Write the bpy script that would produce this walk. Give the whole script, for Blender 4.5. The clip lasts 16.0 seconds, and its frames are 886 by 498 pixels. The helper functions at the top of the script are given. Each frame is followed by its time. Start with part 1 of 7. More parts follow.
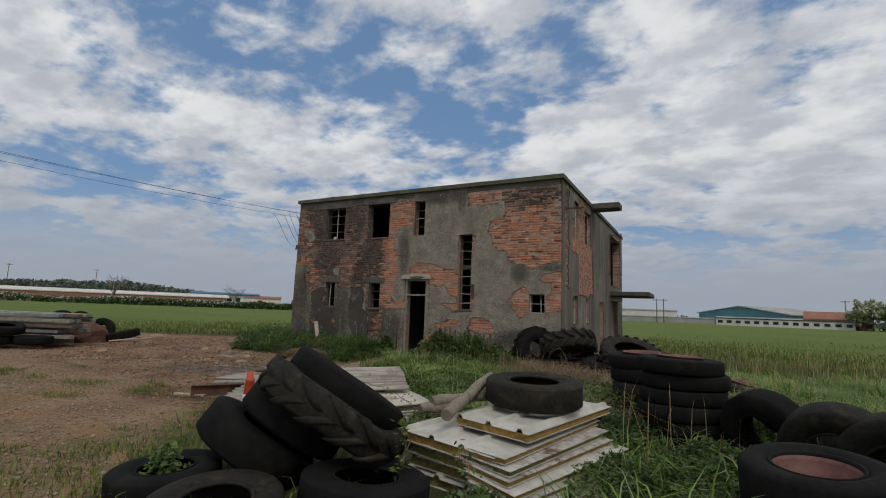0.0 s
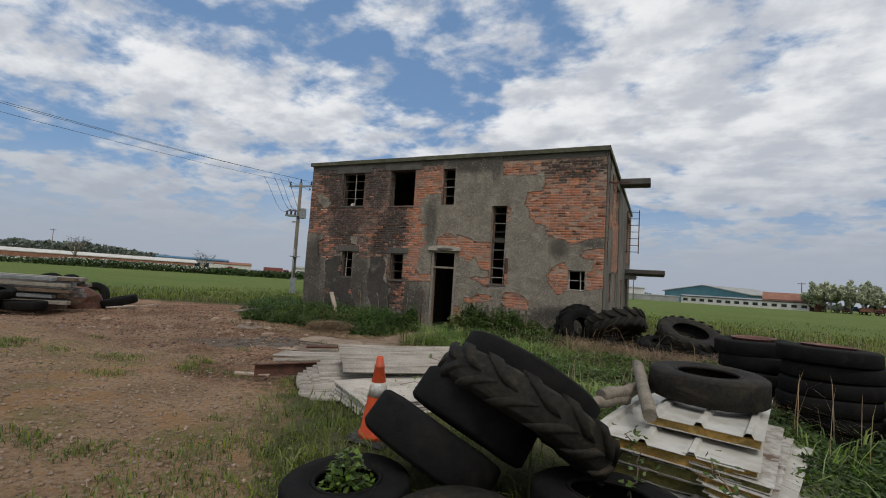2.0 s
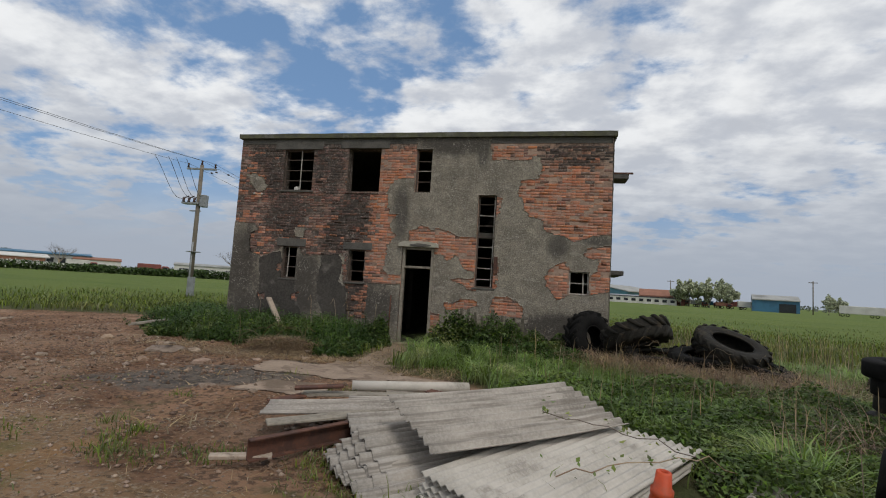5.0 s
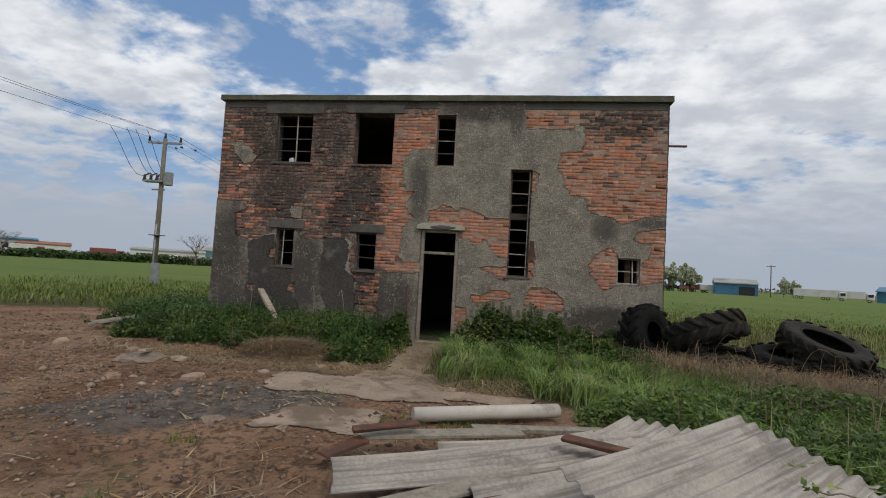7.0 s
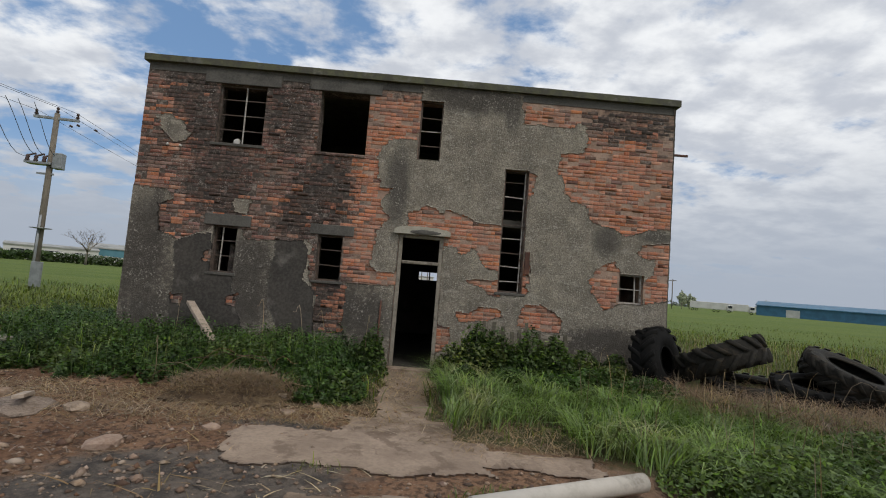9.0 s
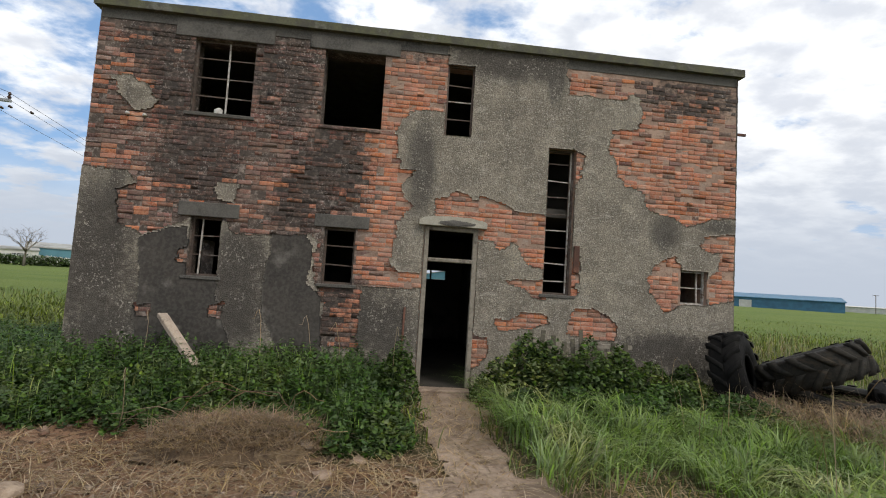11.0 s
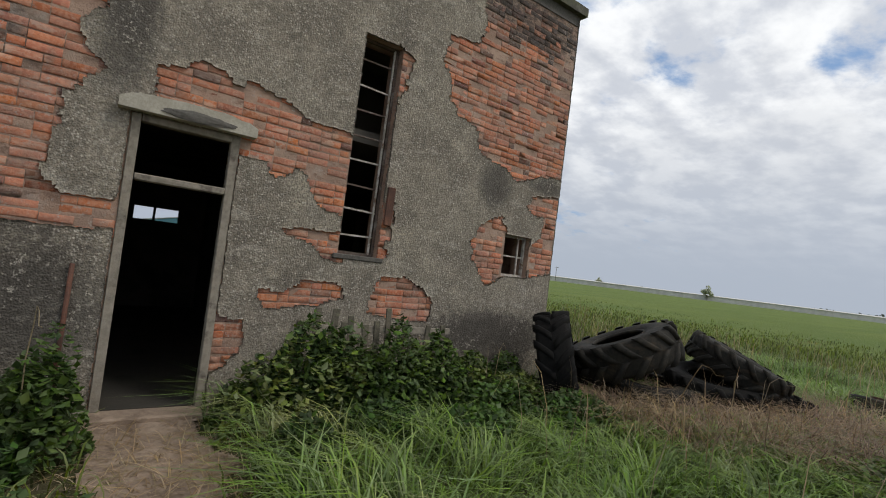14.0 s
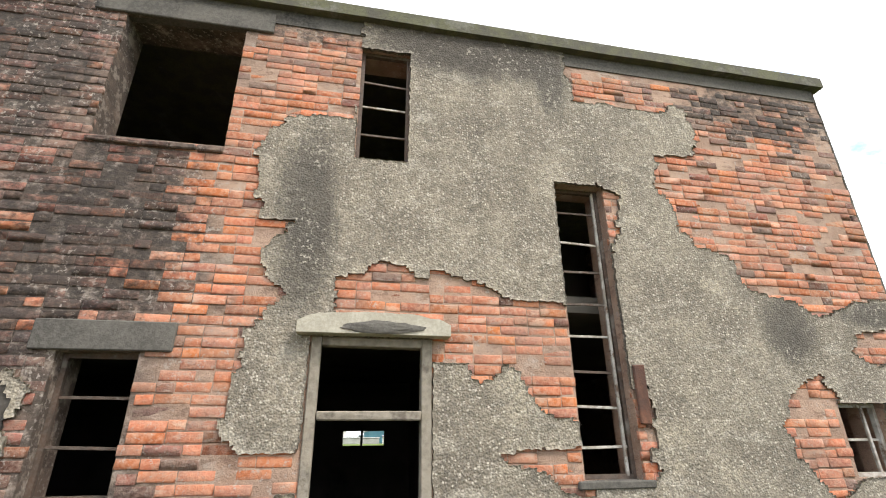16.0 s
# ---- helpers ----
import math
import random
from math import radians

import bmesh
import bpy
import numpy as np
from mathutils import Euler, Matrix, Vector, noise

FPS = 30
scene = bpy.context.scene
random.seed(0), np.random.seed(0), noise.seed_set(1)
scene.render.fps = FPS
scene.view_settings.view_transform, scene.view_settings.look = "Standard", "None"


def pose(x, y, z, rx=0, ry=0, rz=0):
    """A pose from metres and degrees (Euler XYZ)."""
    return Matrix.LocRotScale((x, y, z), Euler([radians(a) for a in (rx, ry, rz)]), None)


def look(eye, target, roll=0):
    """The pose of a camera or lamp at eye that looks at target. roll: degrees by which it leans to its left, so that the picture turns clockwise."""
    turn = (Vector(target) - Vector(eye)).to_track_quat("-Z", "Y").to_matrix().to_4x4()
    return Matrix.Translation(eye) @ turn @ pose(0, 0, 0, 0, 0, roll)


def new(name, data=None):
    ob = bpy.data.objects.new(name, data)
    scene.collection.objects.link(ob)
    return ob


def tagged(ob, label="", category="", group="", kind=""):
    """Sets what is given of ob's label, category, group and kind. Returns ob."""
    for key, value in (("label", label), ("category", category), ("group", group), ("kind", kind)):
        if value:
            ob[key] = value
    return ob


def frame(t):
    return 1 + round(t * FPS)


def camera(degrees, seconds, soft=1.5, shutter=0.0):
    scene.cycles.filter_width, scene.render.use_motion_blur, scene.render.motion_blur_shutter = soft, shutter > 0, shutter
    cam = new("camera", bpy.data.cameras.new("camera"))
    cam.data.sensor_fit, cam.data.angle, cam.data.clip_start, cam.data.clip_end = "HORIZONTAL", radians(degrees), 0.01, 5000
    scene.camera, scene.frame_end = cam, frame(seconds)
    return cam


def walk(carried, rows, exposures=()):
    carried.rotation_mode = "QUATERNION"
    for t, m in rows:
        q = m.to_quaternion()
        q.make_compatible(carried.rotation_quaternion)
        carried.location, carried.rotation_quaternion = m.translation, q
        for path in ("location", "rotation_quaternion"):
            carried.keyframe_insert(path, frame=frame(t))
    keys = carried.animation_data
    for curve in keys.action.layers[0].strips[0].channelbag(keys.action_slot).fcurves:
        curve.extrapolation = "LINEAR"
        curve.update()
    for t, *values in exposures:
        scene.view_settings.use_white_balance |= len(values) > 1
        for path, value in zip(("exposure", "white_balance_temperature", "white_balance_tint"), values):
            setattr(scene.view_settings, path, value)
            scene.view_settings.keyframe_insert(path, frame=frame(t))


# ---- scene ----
cam = camera(86.5, 16.0, 1.05)
METRES, EYE, TILT, LEAN, TURN = 16.0, 1.6, 0.0, 0.0, 28.5
ROWS = [
    (0.0, 0.0, 0.0, 0.0, -0.28, 7.36, -2.13),
    (0.5, -0.0318, 0.0079, -0.0018, 0.35, 6.01, -1.48),
    (1.0, -0.0605, 0.0222, -0.0022, -0.93, 5.18, -1.9),
    (1.5, -0.0921, 0.0367, -0.0024, -0.93, 4.62, -2.14),
    (2.0, -0.1179, 0.052, -0.0016, -3.98, 4.1, -3.66),
    (2.5, -0.1409, 0.0818, -0.0045, -7.09, 5.05, -5.44),
    (3.0, -0.1643, 0.111, -0.0049, -8.03, 4.69, -4.99),
    (3.5, -0.1857, 0.1384, -0.0051, -11.7, 3.99, -5.22),
    (4.0, -0.2024, 0.1719, -0.0048, -14.5, 3.92, -4.84),
    (4.5, -0.2202, 0.2008, -0.0033, -14.59, 3.63, -4.04),
    (5.0, -0.2337, 0.2296, -0.0007, -16.46, 4.58, -3.51),
    (7.5, -0.2884, 0.3967, 0.0023, -22.76, 2.73, -3.94),
    (8.0, -0.2914, 0.43, 0.004, -25.98, 3.39, -4.56),
    (8.5, -0.302, 0.4583, 0.0042, -27.72, 4.4, -4.4),
    (9.0, -0.3134, 0.4877, 0.0043, -30.03, 4.39, -4.61),
    (11.5, -0.3147, 0.6399, 0.0063, -37.3, 3.85, -3.39),
    (12.0, -0.2989, 0.6656, 0.003, -43.22, 3.04, -4.84),
    (12.5, -0.2796, 0.6888, 0.0049, -49.44, 3.21, -6.04),
    (13.0, -0.261, 0.7088, 0.0047, -57.3, 2.87, -6.82),
    (13.5, -0.2394, 0.7267, 0.0038, -63.71, 2.33, -7.59),
    (14.0, -0.2211, 0.7483, 0.0029, -63.73, 1.85, -7.24),
    (14.5, -0.2038, 0.7694, 0.004, -61.48, 2.26, -7.07),
    (15.0, -0.1814, 0.7895, 0.0092, -55.39, 5.45, -5.47),
    (15.5, -0.1713, 0.8056, 0.0152, -47.67, 12.88, -2.57),
    (16.0, -0.1661, 0.8142, 0.0199, -39.77, 21.84, 0.43),
]
EXPOSURES = [(0.0, -0.3, 6550, 10), (1.5, -0.12, 6550, 10), (3.0, -0.13, 6550, 10), (5.0, -0.08, 6550, 10), (7.5, -0.04, 6500, 10), (9.0, 0.0, 6500, 10), (11.5, 0.5, 6650, 10), (12.0, 0.43, 6650, 10), (13.0, 0.24, 6600, 10), (13.5, 0.1, 6550, 10), (14.5, 0.34, 6600, 10), (15.0, 0.82, 6700, 10), (15.5, 1.3, 6750, 10), (16.0, 1.58, 6750, 10)]
walk(cam, [(t, pose(0, 0, EYE, TILT, LEAN, TURN) @ pose(METRES * x, METRES * y, METRES * z, 90 + pitch, roll, yaw)) for t, x, y, z, yaw, pitch, roll in ROWS], EXPOSURES)


# ---- world and sun ----
SUN_AZ, SUN_EL = 140.0, 52.0            # compass-like angle from +y towards +x, and height, degrees


def node(nt, kind, **sets):
    n = nt.nodes.new(kind)
    for k, v in sets.items():
        n.inputs[k].default_value = v
    return n


def maths(nt, op, a, b=None, clamp=False):
    n = nt.nodes.new("ShaderNodeMath")
    n.operation, n.use_clamp = op, clamp
    for i, v in enumerate((a, b)):
        if v is None:
            continue
        if isinstance(v, (int, float)):
            n.inputs[i].default_value = v
        else:
            nt.links.new(v, n.inputs[i])
    return n.outputs[0]


def ramp(nt, fac, lo, hi, smooth=True):
    n = nt.nodes.new("ShaderNodeMapRange")
    n.interpolation_type = "SMOOTHSTEP" if smooth else "LINEAR"
    n.inputs["From Min"].default_value, n.inputs["From Max"].default_value = lo, hi
    nt.links.new(fac, n.inputs["Value"])
    return n.outputs["Result"]


def mixc(nt, fac, a, b):
    n = nt.nodes.new("ShaderNodeMix")
    n.data_type = "RGBA"
    for socket, v in ((n.inputs[0], fac), (n.inputs[6], a), (n.inputs[7], b)):
        if isinstance(v, (int, float)):
            socket.default_value = v
        elif isinstance(v, tuple):
            socket.default_value = (*v[:3], 1)
        else:
            nt.links.new(v, socket)
    return n.outputs[2]


def noise_tex(nt, vec, scale, detail=4.0, rough=0.55, out="Fac", distort=0.0):
    n = node(nt, "ShaderNodeTexNoise", Scale=scale, Detail=detail, Roughness=rough, Distortion=distort)
    nt.links.new(vec, n.inputs["Vector"])
    return n.outputs[out]


def scaled(nt, vec, sx, sy, sz, add=(0, 0, 0)):
    n = nt.nodes.new("ShaderNodeMapping")
    n.inputs["Scale"].default_value, n.inputs["Location"].default_value = (sx, sy, sz), add
    nt.links.new(vec, n.inputs["Vector"])
    return n.outputs[0]


def make_world():
    world = bpy.data.worlds.new("sky")
    world.use_nodes = True
    scene.world = world
    nt = world.node_tree
    nt.nodes.clear()
    out = nt.nodes.new("ShaderNodeOutputWorld")
    back = nt.nodes.new("ShaderNodeBackground")
    back.inputs["Strength"].default_value = 0.1
    sky = nt.nodes.new("ShaderNodeTexSky")
    sky.sky_type, sky.sun_disc = "NISHITA", False
    sky.sun_elevation, sky.sun_rotation = radians(SUN_EL), radians(SUN_AZ)
    sky.air_density, sky.dust_density, sky.ozone_density = 1.0, 1.2, 1.5
    co = nt.nodes.new("ShaderNodeTexCoord")
    sep = nt.nodes.new("ShaderNodeSeparateXYZ")
    nt.links.new(co.outputs["Generated"], sep.inputs[0])
    zz = maths(nt, "ADD", maths(nt, "MAXIMUM", sep.outputs["Z"], 0.0), 0.22)
    com = nt.nodes.new("ShaderNodeCombineXYZ")
    nt.links.new(maths(nt, "DIVIDE", sep.outputs["X"], zz), com.inputs["X"])
    nt.links.new(maths(nt, "DIVIDE", sep.outputs["Y"], zz), com.inputs["Y"])
    flat = scaled(nt, com.outputs[0], 1.0, 1.15, 1.0, (5.78, 2.05, 0.0))
    big = noise_tex(nt, flat, 1.1, 4.0, 0.55, distort=0.4)
    puff = noise_tex(nt, flat, 4.6, 8.0, 0.58, distort=0.1)
    cover = maths(nt, "ADD", maths(nt, "MULTIPLY", big, 0.7), maths(nt, "MULTIPLY", puff, 0.6))
    cover = maths(nt, "ADD", cover, maths(nt, "ADD", maths(nt, "MULTIPLY", sep.outputs["X"], 0.075), 0.008))
    mask = ramp(nt, cover, 0.5, 0.645)
    shade = ramp(nt, noise_tex(nt, scaled(nt, flat, 1, 1, 1, (0.06, 0.1, 0)), 4.6, 6.0, 0.55), 0.36, 0.66)
    thick = ramp(nt, cover, 0.66, 0.86)
    cloud = mixc(nt, shade, (5.6, 5.95, 6.6), (9.0, 9.2, 9.4))
    cloud = mixc(nt, maths(nt, "MULTIPLY", thick, 0.35), cloud, (5.2, 5.45, 5.9))
    low = ramp(nt, sep.outputs["Z"], 0.02, 0.36)
    haze = mixc(nt, low, (3.9, 4.4, 5.2), cloud)
    # thin veil: the blue between the clouds is milky
    blue = mixc(nt, 0.6, sky.outputs[0], (1.9, 3.5, 6.2))
    mask2 = maths(nt, "MAXIMUM", mask, maths(nt, "SUBTRACT", 1.0, ramp(nt, sep.outputs["Z"], 0.03, 0.2)))
    # bright veil round the hidden sun
    sun_dir = (math.sin(radians(SUN_AZ)) * math.cos(radians(SUN_EL)), math.cos(radians(SUN_AZ)) * math.cos(radians(SUN_EL)), math.sin(radians(SUN_EL)))
    dot = nt.nodes.new("ShaderNodeVectorMath")
    dot.operation = "DOT_PRODUCT"
    nt.links.new(co.outputs["Generated"], dot.inputs[0])
    dot.inputs[1].default_value = sun_dir
    glow = maths(nt, "MULTIPLY", maths(nt, "POWER", maths(nt, "MAXIMUM", dot.outputs["Value"], 0.0), 4.0), 0.35)
    col = mixc(nt, mask2, blue, haze)
    lit = mixc(nt, glow, col, (9.5, 9.5, 9.4))
    nt.links.new(lit, back.inputs["Color"])
    nt.links.new(back.outputs[0], out.inputs["Surface"])


make_world()
sun = new("sun", bpy.data.lights.new("sun", "SUN"))
sun.data.energy, sun.data.angle, sun.data.color = 1.2, radians(16), (1.0, 0.96, 0.9)
sun.matrix_world = look((60 * math.sin(radians(SUN_AZ)), 60 * math.cos(radians(SUN_AZ)), 60 * math.tan(radians(SUN_EL))), (0, 0, 0))


# ---- materials ----
def surface(name, c1, c2, scale=3.0, rough=0.85, metal=0.0, c3=None, fine=None, fine_amount=0.35, bump=0.3, bump_scale=60.0,
            spots=None, spot_scale=40.0, spot_lo=0.6, spot_hi=0.68, streak=None, streak_lo=0.5, rand=0.0, spec=0.4, smear=None, smear_lo=0.52, smear_scale=5.0, grit=0.0):
    """Two colours mixed by a broad noise, a third in blotches, a fine grain, spots, streaks that run down, and a random shift for each piece."""
    m = bpy.data.materials.new(name)
    m.use_nodes = True
    nt = m.node_tree
    b = nt.nodes["Principled BSDF"]
    geo = nt.nodes.new("ShaderNodeNewGeometry")
    pos = geo.outputs["Position"]
    col = mixc(nt, ramp(nt, noise_tex(nt, pos, scale, 5.0, 0.6), 0.36, 0.64), c1, c2)
    if c3:
        col = mixc(nt, ramp(nt, noise_tex(nt, scaled(nt, pos, 1, 1, 1, (7, 3, 5)), scale * 0.6, 6.0, 0.65), 0.55, 0.66), col, c3)
    if streak:
        runs = noise_tex(nt, scaled(nt, pos, 1.5, 1.5, 0.16, (2, 9, 4)), 1.5, 6.0, 0.62)
        col = mixc(nt, maths(nt, "MULTIPLY", ramp(nt, runs, streak_lo, streak_lo + 0.18), 0.85), col, streak)
    if smear:
        wash = noise_tex(nt, scaled(nt, pos, 1, 1, 2.2, (1, 6, 8)), smear_scale, 6.0, 0.68, distort=0.4)
        col = mixc(nt, maths(nt, "MULTIPLY", ramp(nt, wash, smear_lo, smear_lo + 0.12), 0.8), col, smear)
    if rand:
        info = nt.nodes.new("ShaderNodeObjectInfo")
        r = maths(nt, "FRACT", maths(nt, "ADD", info.outputs["Random"], geo.outputs["Random Per Island"]))
        hsv = nt.nodes.new("ShaderNodeHueSaturation")
        nt.links.new(col, hsv.inputs["Color"])
        nt.links.new(maths(nt, "ADD", maths(nt, "MULTIPLY", r, 2 * rand), 1 - rand), hsv.inputs["Value"])
        nt.links.new(maths(nt, "ADD", maths(nt, "MULTIPLY", maths(nt, "FRACT", maths(nt, "MULTIPLY", r, 7.3)), 0.05 * rand), 0.5 - 0.025 * rand), hsv.inputs["Hue"])
        nt.links.new(maths(nt, "ADD", maths(nt, "MULTIPLY", maths(nt, "FRACT", maths(nt, "MULTIPLY", r, 13.7)), rand), 1 - 0.5 * rand), hsv.inputs["Saturation"])
        col = hsv.outputs[0]
    if spots:
        v = node(nt, "ShaderNodeTexVoronoi", Scale=spot_scale)
        nt.links.new(pos, v.inputs["Vector"])
        pick = nt.nodes.new("ShaderNodeSeparateColor")
        nt.links.new(v.outputs["Color"], pick.inputs[0])
        near = maths(nt, "SUBTRACT", 1.0, ramp(nt, v.outputs["Distance"], 0.3, 0.5))
        col = mixc(nt, maths(nt, "MULTIPLY", near, ramp(nt, pick.outputs[0], spot_lo, spot_hi)), col, spots)
    if fine:
        col = mixc(nt, maths(nt, "MULTIPLY", ramp(nt, noise_tex(nt, pos, bump_scale * 0.7, 3.0), 0.4, 0.62), fine_amount), col, fine)
    nt.links.new(col, b.inputs["Base Color"])
    b.inputs["Metallic"].default_value = metal
    b.inputs["Specular IOR Level"].default_value = spec
    b.inputs["Roughness"].default_value = rough
    if bump:
        bn = node(nt, "ShaderNodeBump", Strength=bump, Distance=0.007 if grit else 0.01)
        height = noise_tex(nt, pos, bump_scale, 5.0, 0.65)
        if grit:
            stones = node(nt, "ShaderNodeTexVoronoi", Scale=grit)
            nt.links.new(pos, stones.inputs["Vector"])
            height = maths(nt, "SUBTRACT", height, maths(nt, "MULTIPLY", stones.outputs["Distance"], 1.3))
        nt.links.new(height, bn.inputs["Height"])
        nt.links.new(bn.outputs[0], b.inputs["Normal"])
    return m


def leaf_material(name, c1, c2, rand=0.5, rough=0.6, scale=0.8, c3=None):
    m = surface(name, c1, c2, scale, rough, c3=c3, bump=0, rand=rand, spec=0.25)
    nt = m.node_tree
    b = nt.nodes["Principled BSDF"]
    out = nt.nodes["Material Output"]
    t = nt.nodes.new("ShaderNodeBsdfTranslucent")
    nt.links.new(b.inputs["Base Color"].links[0].from_socket, t.inputs["Color"])
    mx = nt.nodes.new("ShaderNodeMixShader")
    mx.inputs[0].default_value = 0.3
    nt.links.new(b.outputs[0], mx.inputs[1])
    nt.links.new(t.outputs[0], mx.inputs[2])
    nt.links.new(mx.outputs[0], out.inputs["Surface"])
    return m


